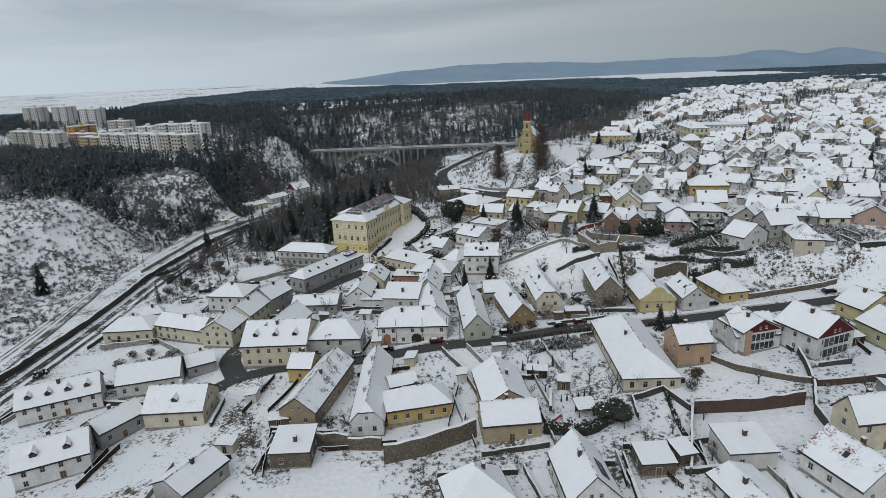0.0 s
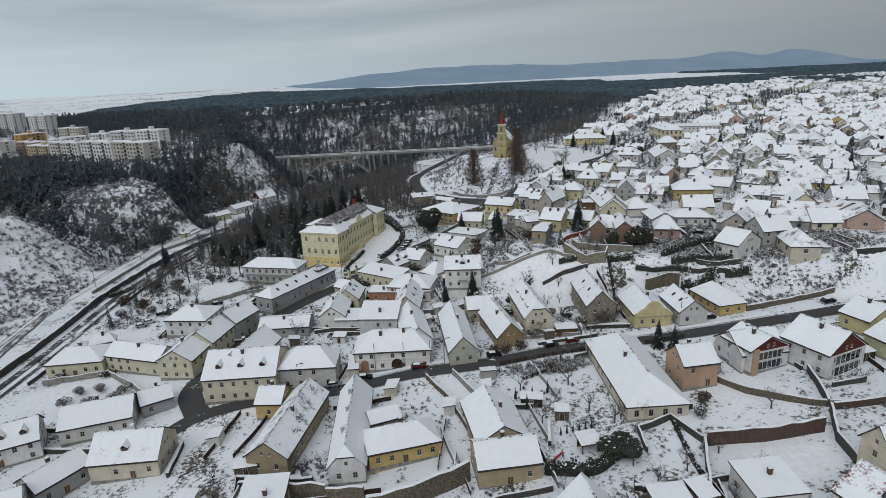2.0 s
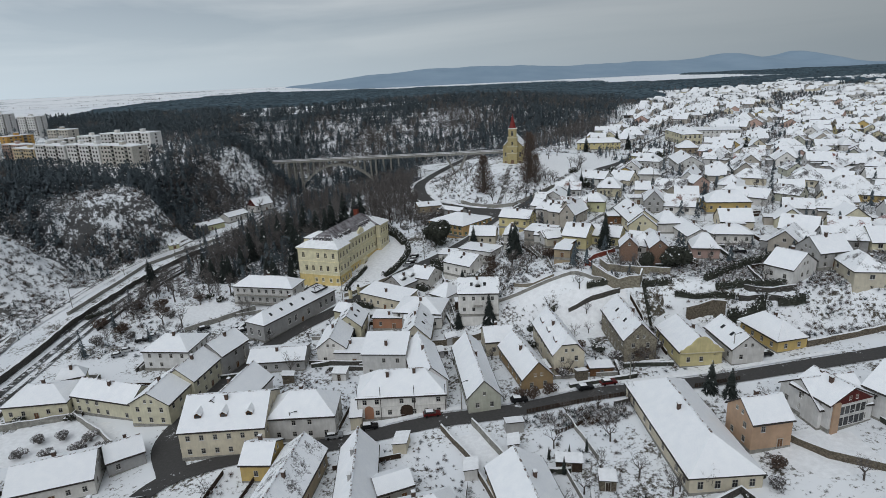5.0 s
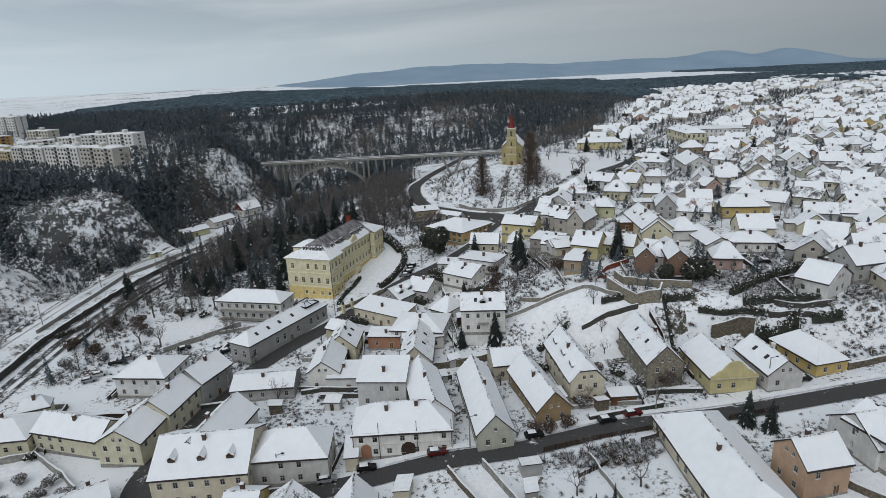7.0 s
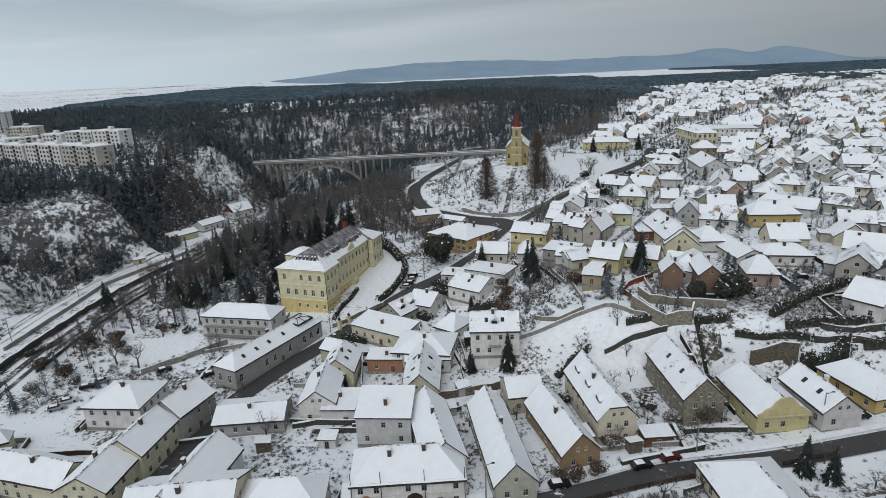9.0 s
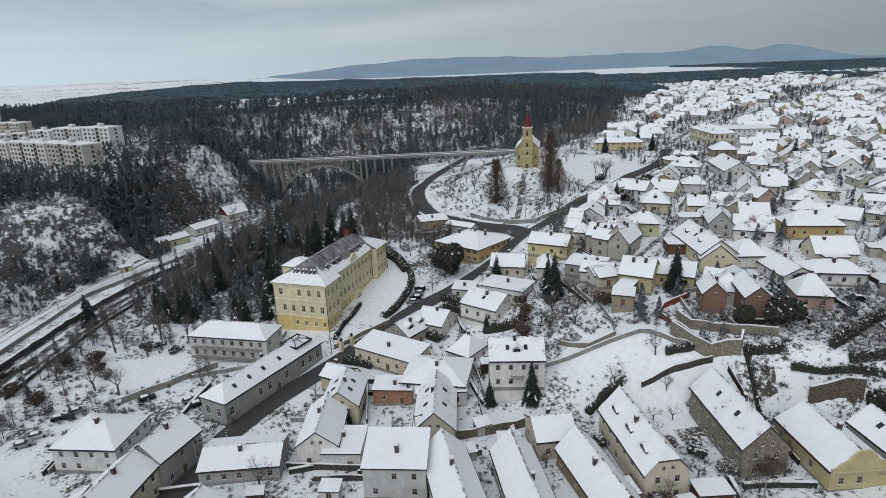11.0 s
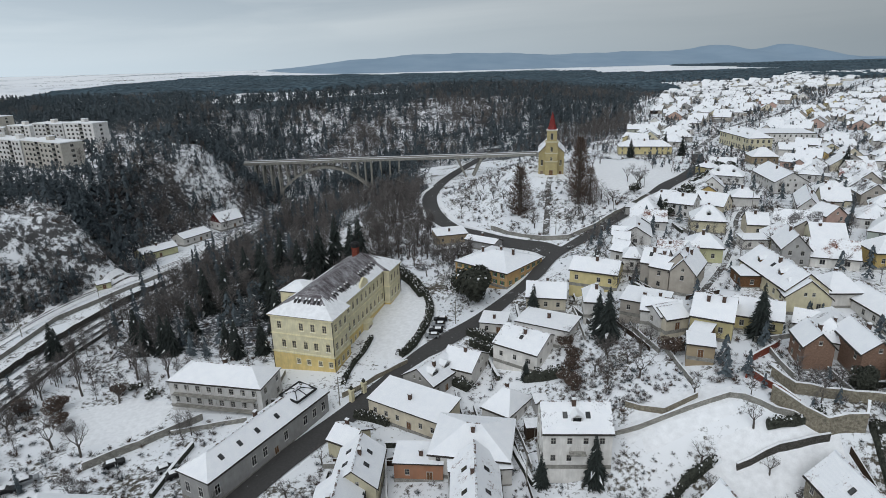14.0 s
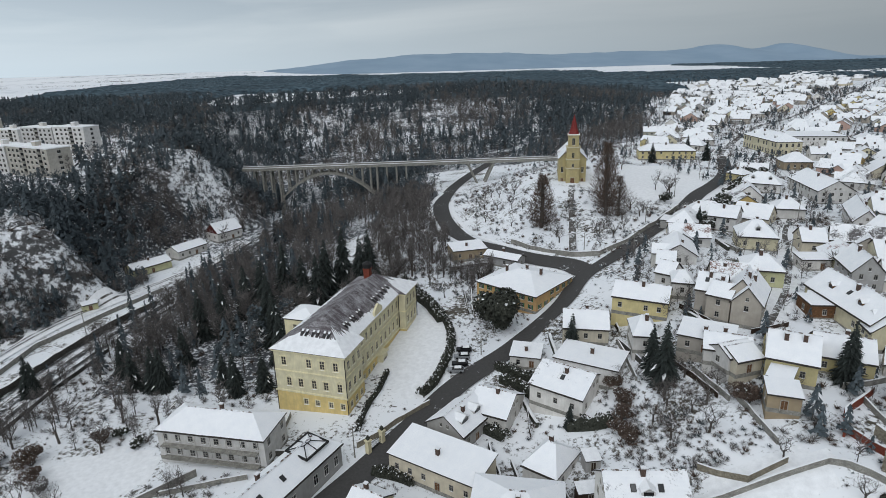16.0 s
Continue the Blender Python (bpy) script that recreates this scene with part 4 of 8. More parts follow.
house(100.3, 312.1, 160.8, 6.8, 9.0, 31.5, 4.0, "g", 3, "cream", "cream house with a snow-covered gabled roof")


# ---- roads, paths and the railway ----
def curve_points(points, step=2.0):
    """A smooth line through plan points."""
    p = [np.array(q, float) for q in points]
    p = [2 * p[0] - p[1], *p, 2 * p[-1] - p[-2]]
    out = []
    for a, b, c, d in zip(p, p[1:], p[2:], p[3:]):
        n = max(2, int(np.linalg.norm(c - b) / step))
        for k in range(n):
            t = k / n
            out.append(0.5 * (2 * b + (c - a) * t + (2 * a - 5 * b + 4 * c - d) * t * t + (3 * b - a - 3 * c + d) * t**3))
    out.append(p[-2])
    return np.array(out)


def straight(points, step=3.0):
    """A broken line through plan points, with points at even steps."""
    p = [np.array(q, float) for q in points]
    out = [p[0]]
    for a, b in zip(p, p[1:]):
        n = max(1, int(np.linalg.norm(b - a) / step))
        out += [a + (b - a) * (k + 1) / n for k in range(n)]
    return np.array(out)


def ribbon(name, points, width, mat, label, lift=0.16, category="road", across=4, thick=0.0, heights=None):
    """A strip that lies on the ground along a line."""
    line = curve_points(points)
    way = np.gradient(line, axis=0)
    side = np.stack([way[:, 1], -way[:, 0]], 1) / np.linalg.norm(way, axis=1)[:, None]
    v, f = [], []
    for p, s in zip(line, side):
        for k in range(across + 1):
            q = p + s * width * (k / across - 0.5)
            v.append((q[0], q[1], ground_z(*q) + lift))
    for a in range(len(line) - 1):
        for k in range(across):
            i = a * (across + 1) + k
            f.append((i, i + 1, i + across + 2, i + across + 1))
    return tagged(new(name, mesh_of(name, v, f, mat, None, True)), label, category, kind="structure")


def bank(name, points, tall, thick, mat, label, category="wall", sink=3.0, cap=True, kind="structure"):
    """A wall along a line, with a band of snow on its top."""
    line = straight(points, 2.5)
    way = np.gradient(line, axis=0)
    side = np.stack([way[:, 1], -way[:, 0]], 1) / np.linalg.norm(way, axis=1)[:, None]
    v, f, idx = [], [], []
    rough = random.Random(int(points[0][0] * 7 + points[0][1]))
    for p, s in zip(line, side):
        p = p + s * rough.uniform(-0.12, 0.12)
        a, b = p + s * thick / 2, p - s * thick / 2
        z = ground_z(*p) + tall * rough.uniform(0.9, 1.08)
        v += [(*a, z - tall - sink), (*a, z), (*b, z), (*b, z - tall - sink), (*a, z + 0.12), (*b, z + 0.12)]
    n = len(line)
    for k in range(n - 1):
        i, j = 6 * k, 6 * k + 6
        f += [(i, j, j + 1, i + 1), (i + 2, j + 2, j + 3, i + 3), (i + 1, j + 1, j + 4, i + 4), (i + 4, j + 4, j + 5, i + 5), (i + 5, j + 5, j + 2, i + 2)]
        idx += [0, 0, 1, 1, 1]
    for i in (0, 6 * (n - 1)):
        f += [(i, i + 1, i + 2, i + 3), (i + 1, i + 4, i + 5, i + 2)]
        idx += [0, 1]
    return tagged(new(name, mesh_of(name, v, f, [mat, M["snow"]], idx)), label, category, kind=kind)


ribbon("road", [(-74, 143), (-67, 155), (-56, 160), (-45, 162), (-32, 163), (-18, 165), (-5, 166.5), (11, 166.5), (24, 168.5), (34, 170.5), (47, 170.8), (61, 170.6), (77, 171.4), (102, 173), (128, 175), (160, 178), (210, 183)], 5.2, M["asphalt"], "wet asphalt street between banks of snow")
ribbon("road", [(-66, 158), (-72, 170), (-71, 182), (-68, 191), (-64, 204), (-61, 216), (-55, 228), (-46, 241), (-36, 253), (-24, 267.5), (-11, 282), (9, 297), (22, 309), (34, 325), (52, 335.5), (74, 353), (104, 389), (138, 429), (160, 470)], 6.6, M["asphalt"], "wet asphalt road climbing past the palace")
ribbon("road", [(36, 327), (32, 338), (22, 351), (13, 363), (3.5, 375), (-1, 388), (-4, 407), (-4.8, 430), (-2, 455), (8.5, 500), (24, 537), (42, 570), (60, 600)], 7.6, M["asphalt"], "dark curving road round the church hill", 0.18)
ribbon("road", [(56, 263), (73, 282), (90.7, 307), (106, 332), (137, 370), (158, 400), (183, 458), (205, 520), (235, 600)], 6.0, M["snow"], "snow-covered residential street", 0.24)
ribbon("road", [(56, 263), (73, 282), (90.7, 307), (106, 332), (137, 370), (158, 400), (183, 458), (205, 520), (235, 600)], 1.6, M["path"], "driven lane of the residential street", 0.36)
VALLEY_ROAD = [(-152, 150), (-153, 186), (-156, 220), (-159, 250), (-158, 280), (-156, 312), (-149, 345), (-139.5, 365), (-126, 386), (-112, 412), (-104, 440)]
TRACK = [(-136, 140), (-134.5, 200), (-135.5, 255), (-134.4, 276), (-131, 305), (-125, 332), (-119, 348), (-112, 372), (-104, 408), (-94, 442), (-80, 491)]
shifted = lambda line, d: [(x + d, y) for x, y in line]  # noqa: E731
ribbon("road", VALLEY_ROAD, 7.0, M["snow"], "snow-covered valley road along the foot of the slope", 0.2)
for off, wide in ((-1.7, 0.6), (0.3, 0.6)):
    ribbon("road", shifted(VALLEY_ROAD, off), wide, M["path"], "dark wheel rut in the snow of the valley road", 0.34)
for off, sort, wide in ((-5.2, "snowy", 1.3), (-0.6, "bare", 2.2), (3.6, "overgrown", 1.2)):
    ribbon("railway", shifted(TRACK, off), wide, M["ballast"], f"{sort} railway track bed in the valley", 0.26, "railway")
ribbon("road", [(-146.5, 165), (-149, 187), (-151, 206), (-153.5, 222), (-156, 240), (-163, 268)], 2.6, M["path"], "grey fenced ramp beside the parking ground", 0.45)
ribbon("pavement", [(-18, 168.9), (-5, 170.4), (11, 170.4), (24, 172.4), (34, 174.4), (47, 174.8), (61, 174.6), (77, 175.4), (102, 177)], 1.6, M["snow"], "snow-covered footpath beside the street", 0.28, "pavement")
ribbon("pavement", [(30, 348), (19, 363), (9.5, 376), (4.5, 390), (1.5, 408), (0.6, 430), (3.2, 454)], 1.8, M["snow"], "snow-covered footpath round the hill", 0.3, "pavement")
ribbon("pavement", [(-1.5, 375), (-6.2, 388), (-9.4, 407), (-10.2, 430), (-7.6, 455), (0, 482)], 2.4, M["snow"], "snow-covered outer verge of the curving road", 0.3, "pavement")
ribbon("path", [(52.6, 404), (48, 390), (43.5, 372), (39, 356), (36.5, 347)], 2.6, M["path"], "dark stone stair path up to the church", 0.3, "path")

bank("trim", [(-149.5, 268), (-148, 290), (-146.5, 308), (-145.5, 330), (-135, 353), (-122, 377)], 1.5, 0.6, M["concrete"], "grey concrete retaining wall between road and railway")
bank("trim", [(-142, 160), (-140.5, 184), (-139.7, 206), (-140, 232), (-142, 256), (-140.5, 275), (-138, 300), (-133, 325), (-128, 342), (-119, 362)], 2.3, 0.9, M["dark_stone"], "dark stone railway retaining wall under snow")
bank("trim", [(-129, 250), (-128, 272), (-125, 300), (-120, 325)], 1.1, 0.5, M["dark_stone"], "low dark stone wall beside the overgrown track")
bank("trim", [(-35.5, 121.5), (-26, 119.8)], 3.6, 0.6, M["stone"], "rubble stone terrace wall capped with snow")
bank("trim", [(-26, 119.5), (-18, 118)], 3.2, 0.6, M["stone"], "balustraded terrace wall of rubble stone")
bank("trim", [(-17, 113), (-8, 114.5), (0, 118), (4, 120)], 4.6, 0.8, M["stone"], "high stone retaining wall below a garden")
bank("trim", [(-4, 163), (2, 150), (6, 134), (8.5, 122)], 1.6, 0.35, M["stone"], "long garden wall with a snowy top")
bank("trim", [(3.5, 163.5), (9, 150)], 1.6, 0.35, M["concrete"], "garden wall behind a flat yard")
bank("trim", [(42, 121), (43, 128.5), (51.5, 131.5), (54.5, 122)], 1.6, 0.4, M["dark_stone"], "stone garden wall capped with snow")
bank("trim", [(55, 121), (67, 120), (80, 120.6)], 3.3, 0.6, M["chimney_brick"], "high dark brick retaining wall under a lawn")
bank("trim", [(94, 151), (90, 138), (86.5, 128.6)], 2.0, 0.5, M["dark_stone"], "dark stone wall between two sloping lawns")
bank("trim", [(67, 148), (73, 138), (84, 130), (89, 128)], 1.6, 0.6, M["stone"], "curving stone wall beside a lane")
bank("trim", [(54.5, 121), (50, 110), (46, 100)], 2.0, 0.5, M["dark_stone"], "crooked stone boundary wall")
bank("trim", [(86, 127), (80.5, 117), (78, 104)], 2.2, 0.5, M["dark_stone"], "stone wall along the lower garden")
bank("trim", [(87, 127.5), (104, 127), (130, 130)], 1.8, 0.5, M["chimney_brick"], "brick retaining wall under the terrace")
bank("trim", [(97, 181.5), (112, 183.5), (128, 186)], 1.8, 0.5, M["stone"], "stone street wall below the terraces")
bank("trim", [(-94, 243), (-84, 249.5), (-78, 254), (-72, 258)], 1.9, 0.4, M["concrete"], "long grey park wall capped with snow")
bank("trim", [(-9, 209), (6, 210), (18, 212)], 2.2, 0.4, M["stone"], "stone garden wall with a snowy top")
bank("trim", [(-122, 184), (-104, 188), (-92, 178), (-86, 172)], 1.8, 0.35, M["concrete"], "concrete yard wall")
bank("trim", [(18.3, 227.1), (25.6, 224.9), (34.4, 224.4), (42.9, 224.1), (48.7, 218.2), (55.6, 213.1)], 1.1, 0.3, M["concrete"], "concrete garden wall capped with snow")
bank("trim", [(55.7, 212.4), (47.2, 213.6), (39.7, 213.8)], 1.2, 0.4, M["dark_stone"], "dark dry stone wall below the garden")
bank("trim", [(49.2, 229.1), (53.5, 234.4), (63.1, 239.8)], 1.5, 0.4, M["red_brick"], "red brick terrace parapet")
bank("trim", [(50.2, 230.9), (52.1, 222.2), (53.2, 218.1)], 1.4, 0.35, M["red_brick"], "red brick stair wall beside the terrace")
bank("trim", [(54.2, 228.3), (54.9, 222.1), (64.0, 217.8), (72.8, 215.3)], 2.2, 0.5, M["stonegrey"], "beige stone terrace wall below the brick houses")
bank("trim", [(49.3, 220.7), (52.2, 215.3), (55.4, 213.1), (61.6, 211.8), (62.8, 213.4)], 3.2, 0.5, M["stonegrey"], "high beige stone retaining wall of the terrace")
bank("trim", [(73.0, 202.6), (76.2, 202.1), (80.1, 201.4), (83.8, 200.5)], 4.4, 0.6, M["stone"], "old rubble stone wall with an arched doorway")
bank("trim", [(88.0, 201.2), (95.3, 199.3), (102.4, 196.4)], 1.1, 0.45, M["dark_stone"], "dark dry stone terrace wall under snow")
bank("trim", [(89.9, 202.3), (96.7, 200.0), (103.6, 198.6)], 0.9, 0.4, M["dark_stone"], "low dry stone terrace wall under snow")
bank("trim", [(58.3, 210.3), (60.7, 206.0), (60.9, 198.2)], 1.3, 0.2, M["dark_wood"], "dark weathered board fence beside the stone house")
bank("trim", [(60.4, 186.6), (61.4, 198.0)], 1.2, 0.25, M["dark_wood"], "dark board fence behind the yellow house")
bank("trim", [(24.6, 179.5), (35.6, 179.6), (43.8, 178.7)], 1.0, 0.3, M["concrete"], "low street wall capped with snow")
bank("trim", [(25.4, 232.6), (27.4, 229.8), (30.9, 226.3), (34.8, 226.6), (38.0, 226.9)], 1.2, 0.3, M["stonegrey"], "old garden wall below the copse")
bank("trim", [(-37.7, 261.3), (-33.2, 264.2), (-29.0, 268.3), (-20.6, 273.9)], 1.3, 0.35, M["stonegrey"], "court wall beside the climbing road")
bank("trim", [(18.1, 368.5), (27.0, 353.8), (34.7, 343.3), (42.7, 337.0), (53.6, 339.5), (68.1, 350.0), (85.7, 369.1)], 1.7, 0.5, M["concrete"], "curved retaining wall at the foot of the church hill")


# ---- the palace ----
def palace_snow(home, hx, wing, rear, core, a, r, e):
    """The snow that is left on the lower part of the hipped roof, with an uneven upper edge."""
    rng = random.Random(4)

    def sheet(p, q, top_p, top_q, low, high, n=64):
        s = Solid()
        p, q, top_p, top_q = map(Vector, (p, q, top_p, top_q))
        up = Vector((0, 0, 0.07))
        edge = [min(0.97, max(0.05, low + (high - low) * (0.5 + 0.55 * noise.noise((k * 4.2 / n, p.x, p.y)) + 0.5 * noise.noise((k * 17 / n, p.y, p.x))) + rng.uniform(-0.05, 0.05))) for k in range(n + 1)]
        for k in range(n):
            f0, f1 = k / n, (k + 1) / n
            b0, b1 = p.lerp(q, f0) + up, p.lerp(q, f1) + up
            t0, t1 = top_p.lerp(top_q, f0) + up, top_p.lerp(top_q, f1) + up
            s.face(b0, b1, b1.lerp(t1, edge[k + 1]), b0.lerp(t0, edge[k]))
        part("snow_sheet", s.mesh("snow_sheet", M["snow"]), home)

    peak = (-hx + wing, 0, e + r)
    far = (hx - wing, 0, e + r)
    sheet((-hx - a, rear + a, e), (-hx - a, -rear - a, e), peak, peak, 0.34, 0.52)
    sheet((-hx - a, -rear - a, e), (-hx + wing + a, -rear - a, e), peak, peak, 0.3, 0.8)
    sheet((-hx + wing + a, -core - a, e), (hx - wing - a, -core - a, e), peak, far, 0.16, 0.40, 150)
    sheet((hx - wing - a, -rear - a, e), (hx + a, -rear - a, e), far, far, 0.3, 0.8)
    sheet((hx - wing, rear + a, e), (-hx + wing, rear + a, e), far, peak, 0.05, 0.3, 120)


def palace_window(w, h):
    """A casement of two lights with thick cream bars, its panes set back."""
    cols = [-w / 2 - 0.16, -w / 2, -w / 2 + 0.10, -0.07, 0.07, w / 2 - 0.10, w / 2, w / 2 + 0.16]
    rows = [-0.22, -0.10, 0, 0.09, h * 0.30, h * 0.30 + 0.07, h * 0.62, h * 0.62 + 0.12, h - 0.09, h, h + 0.16]
    pane = lambda i, j: i in (2, 4) and j in (3, 5, 7)  # noqa: E731
    outer = lambda i, j: i in (0, 6) or j in (0, 1, 9)  # noqa: E731
    deep = lambda i, j: 0.16 if j == 0 else 0.12 if outer(i, j) else 0.01 if pane(i, j) else 0.05  # noqa: E731
    v, f, idx = relief(cols, rows, deep, lambda i, j: 2 if j == 0 else 1 if pane(i, j) else 3 if outer(i, j) else 0)
    return mesh_of("window", v, f, [M["casing_cream"], GLASS, M["snow"], M["palace"]], idx)


def palace():
    home = tagged(new("palace"), "three-storey pale yellow palace with an ochre ground floor", "palace")
    home.matrix_world = pose(-40.0, 300.7, 4.6, 0, 0, 68.1)
    FOOT.append((-40.0, 300.7, 27))
    # Own axes: x along the long front, y away from the court; the court lies at -y, the narrow front at -x.
    eave, foot = 16.0, 4.6
    hx, wing, core, rear = 25.0, 9.5, 7.4, 9.6

    def outline(grow, core_y=core):
        g = grow
        return [(-hx - g, rear + g), (-hx - g, -rear - g), (-hx + wing + g, -rear - g), (-hx + wing + g, -core_y - g), (hx - wing - g, -core_y - g), (hx - wing - g, -rear - g), (hx + g, -rear - g), (hx + g, rear + g)]

    def ring(grow, z0, z1):
        return Solid().prism([(*p, z0) for p in outline(grow)], [(*p, z1) for p in outline(grow)])

    part("wall", ring(0, foot, eave).mesh("wall", M["palace"]), home, None, "pale yellow upper walls")
    part("ground_floor", ring(0.12, -4, foot).mesh("ground_floor", M["palace_foot"]), home, None, "ochre rusticated ground floor")
    for z0, z1, g in ((foot - 0.15, foot + 0.25, 0.3), (10.1, 10.4, 0.22), (eave - 0.7, eave - 0.35, 0.3), (eave - 0.35, eave, 0.6)):
        part("cornice", ring(g, z0, z1).mesh("cornice", M["palace"]), home)
    # Hipped roof over the core and the two corner pavilions.
    s = Solid()
    a, r, e = 0.75, 5.6, eave
    low = [(-hx - a, rear + a), (-hx - a, -rear - a), (hx + a, -rear - a), (hx + a, rear + a)]
    core_low = -core - a
    p1, p2 = (-hx + wing, 0, e + r), (hx - wing, 0, e + r)
    n = 10
    for y0, flip in ((rear + a, True), (core_low, False)):
        for k in range(n):
            x0, x1 = -hx + wing + (2 * hx - 2 * wing) * k / n, -hx + wing + (2 * hx - 2 * wing) * (k + 1) / n
            quad = ((x0, y0, e), (x1, y0, e), (x1, 0, e + r), (x0, 0, e + r))
            s.face(*(quad[::-1] if flip else quad))
    for sx, top in ((-1, p1), (1, p2)):
        c = [(sx * (hx + a), rear + a, e), (sx * (hx + a), -rear - a, e), (sx * (hx - wing - a), -rear - a, e), (sx * (hx - wing - a), core_low, e), (sx * (hx - wing), rear + a, e)]
        for q in ((c[0], c[1], top), (c[1], c[2], top), (c[2], c[3], top), (c[4], c[0], top)):
            s.face(*(q if sx < 0 else q[::-1]))
    part("roof", s.mesh("roof", [M["palace_roof"]]), home, None, "dark grey-brown roof with melting snow")
    palace_snow(home, hx, wing, rear, core, a, r, e)
    part("roof_edge", Solid().box(-hx - a, hx + a, -core - a + 0.1, rear + a, e - 0.05, e + 0.03).mesh("roof_edge", M["fascia"]), home)
    high, wide = palace_window(1.3, 2.2), palace_window(1.15, 1.5)
    hood = Solid().prism([(-0.95, -0.3, 2.4), (0.95, -0.3, 2.4), (0, -0.3, 2.95)], [(-0.95, 0, 2.4), (0.95, 0, 2.4), (0, 0, 2.95)]).mesh("window_hood", M["palace"])
    front = [(k, -rear, 0) for k in np.linspace(-hx + 1.9, -hx + wing - 1.9, 3)] + [(k, -core, 0) for k in np.linspace(-hx + wing + 1.6, hx - wing - 1.6, 10)] + [(k, -rear, 0) for k in np.linspace(hx - wing + 1.9, hx - 1.9, 3)]
    narrow = ((1.6, -0.12, (-1.7, 1.5, 5.2, 8.4)), (6.2, 0, (-5.95, -2.7, 0.96, 4.2, 7.9)), (11.8, 0, (-6.9, 0, 3.6, 7.2)))
    back = [(k, -rear, 180) for k in np.linspace(-hx + 2, hx - 2, 14)] + [(k, -hx, 90) for k in (-6.6, -2.2, 2.2, 6.6)]
    sill = Solid().box(-0.95, 0.95, -0.22, 0.02, -0.32, -0.16).box(-0.95, 0.95, -0.24, 0.02, 2.34, 2.52).mesh("window_surround", M["palace"])
    for z, out, places in narrow:
        for at in places:
            w = part("window", wide if z < 5 else high, home, pose(0, 0, 0, 0, 0, 270) @ pose(at, -hx + out, z))
            if z > 5:
                part("window_hood", hood if z < 10 and at in (-5.95, 0.96, 7.9) else sill, w)
    for at, off, turn in front + back:
        m = pose(0, 0, 0, 0, 0, turn) @ pose(at, off, 0)
        part("window", wide, home, m @ pose(0, -0.12, 1.6))
        w = part("window", high, home, m @ pose(0, 0, 6.2))
        part("window_hood", hood, w)
        w = part("window", high, home, m @ pose(0, 0, 11.8))
        if turn == 0:
            part("window_hood", sill, w)
    # Tilted roof lights on raised dark kerbs that follow the slope, in pairs.
    rise = r / (core + a)
    slope = lambda y, z: (y, y * rise + z)  # noqa: E731
    quad = lambda w, y0, y1, z: [(-w, *slope(y0, z)), (w, *slope(y0, z)), (w, *slope(y1, z)), (-w, *slope(y1, z))]  # noqa: E731
    hatch = Solid().prism(quad(0.30, 0, 1.25, -0.1), quad(0.30, 0, 1.25, 0.34)).prism(quad(0.22, 0.08, 1.15, 0.34), quad(0.22, 0.08, 1.15, 0.37), mat=1).prism(quad(0.27, 0.9, 1.4, 0.38), quad(0.27, 0.9, 1.4, 0.44), mat=2).mesh("roof_window", [M["fascia"], M["glass"], M["snow"]])
    for k in (-14.0, -12.6, -10.2, -8.8, -6.2, -4.8, 3.4, 4.8, 7.0, 9.2, 11.4, 13.6):
        part("roof_window", hatch, home, pose(k, -5.6, eave + (core + a - 5.6) * rise))
    for x, y in ((-hx - 0.15, -rear - 0.15), (-hx - 0.15, rear + 0.1), (-hx + wing + 0.15, -core - 0.2), (hx - wing - 0.15, -core - 0.2), (hx, -rear - 0.2)):
        part("downpipe", Solid().tube((x, y, -3), (x, y, eave - 0.1), 0.11, 0.11, 6).mesh("downpipe", M["fascia"]), home)
    for off in (3.4, 2.2, 0.4, -0.8, -2.6, -3.8):
        part("roof_window", hatch, home, pose(-21.6, off, eave + (hx + a - 21.6) * r / (wing + a), 0, 0, 270))
    part("chimney", Solid().box(-0.9, 0.9, -0.9, 0.9, 0, 3.4).box(-1.05, 1.05, -1.05, 1.05, 2.9, 3.2).mesh("chimney", M["red_brick"]), home, pose(14.5, 1.5, eave + r - 1.2))
    part("chimney_cap", Solid().tube((0, 0, 0), (0, 0, 1.3), 1.3, 1.5, 12).tube((0, 0, 1.3), (0, 0, 1.9), 1.5, 0.3, 12).mesh("chimney_cap", M["iron"]), home, pose(14.5, 1.5, eave + r + 2.2))
    part("gable_crest", Solid().box(-2.6, 2.6, -0.3, 0.3, 0, 1.6).prism([(-2.6, -0.3, 1.6), (2.6, -0.3, 1.6), (0, -0.3, 3.2)], [(-2.6, 0.3, 1.6), (2.6, 0.3, 1.6), (0, 0.3, 3.2)]).mesh("gable_crest", M["palace"]), home, pose(0, -core - 0.2, eave), "ornate cream gable crest")
    part("portal", Solid().box(-1.8, 1.8, -1.6, 0, 0, 4.2).box(-2.1, 2.1, -1.9, 0, 4.2, 4.6).mesh("portal", M["palace"]), home, pose(0, -core, 0))
    part("portal_door", door_mesh(1.6, 2.8), home, pose(0, -core - 1.62, 0))
    part("rear_wing", Solid().box(-4.2, 5.4, rear, rear + 9.9, -4, 13.6).mesh("rear_wing", M["palace"]), home)
    part("rear_wing_roof", roof_solid("h", 9.6, 9.9, 13.6, 2.0).mesh("rear_wing_roof", [M["snow_full"], M["fascia"]]), home, pose(0.6, rear + 4.95, 0))
    for at in (-2.0, 3.2):
        for z in (6.2, 10.2):
            part("window", high, home, pose(at, rear + 9.9, z, 0, 0, 180))
    for at in (2.6, 6.6):
        part("window", high, home, pose(-4.2, rear + at, 9.9, 0, 0, 270))


palace()


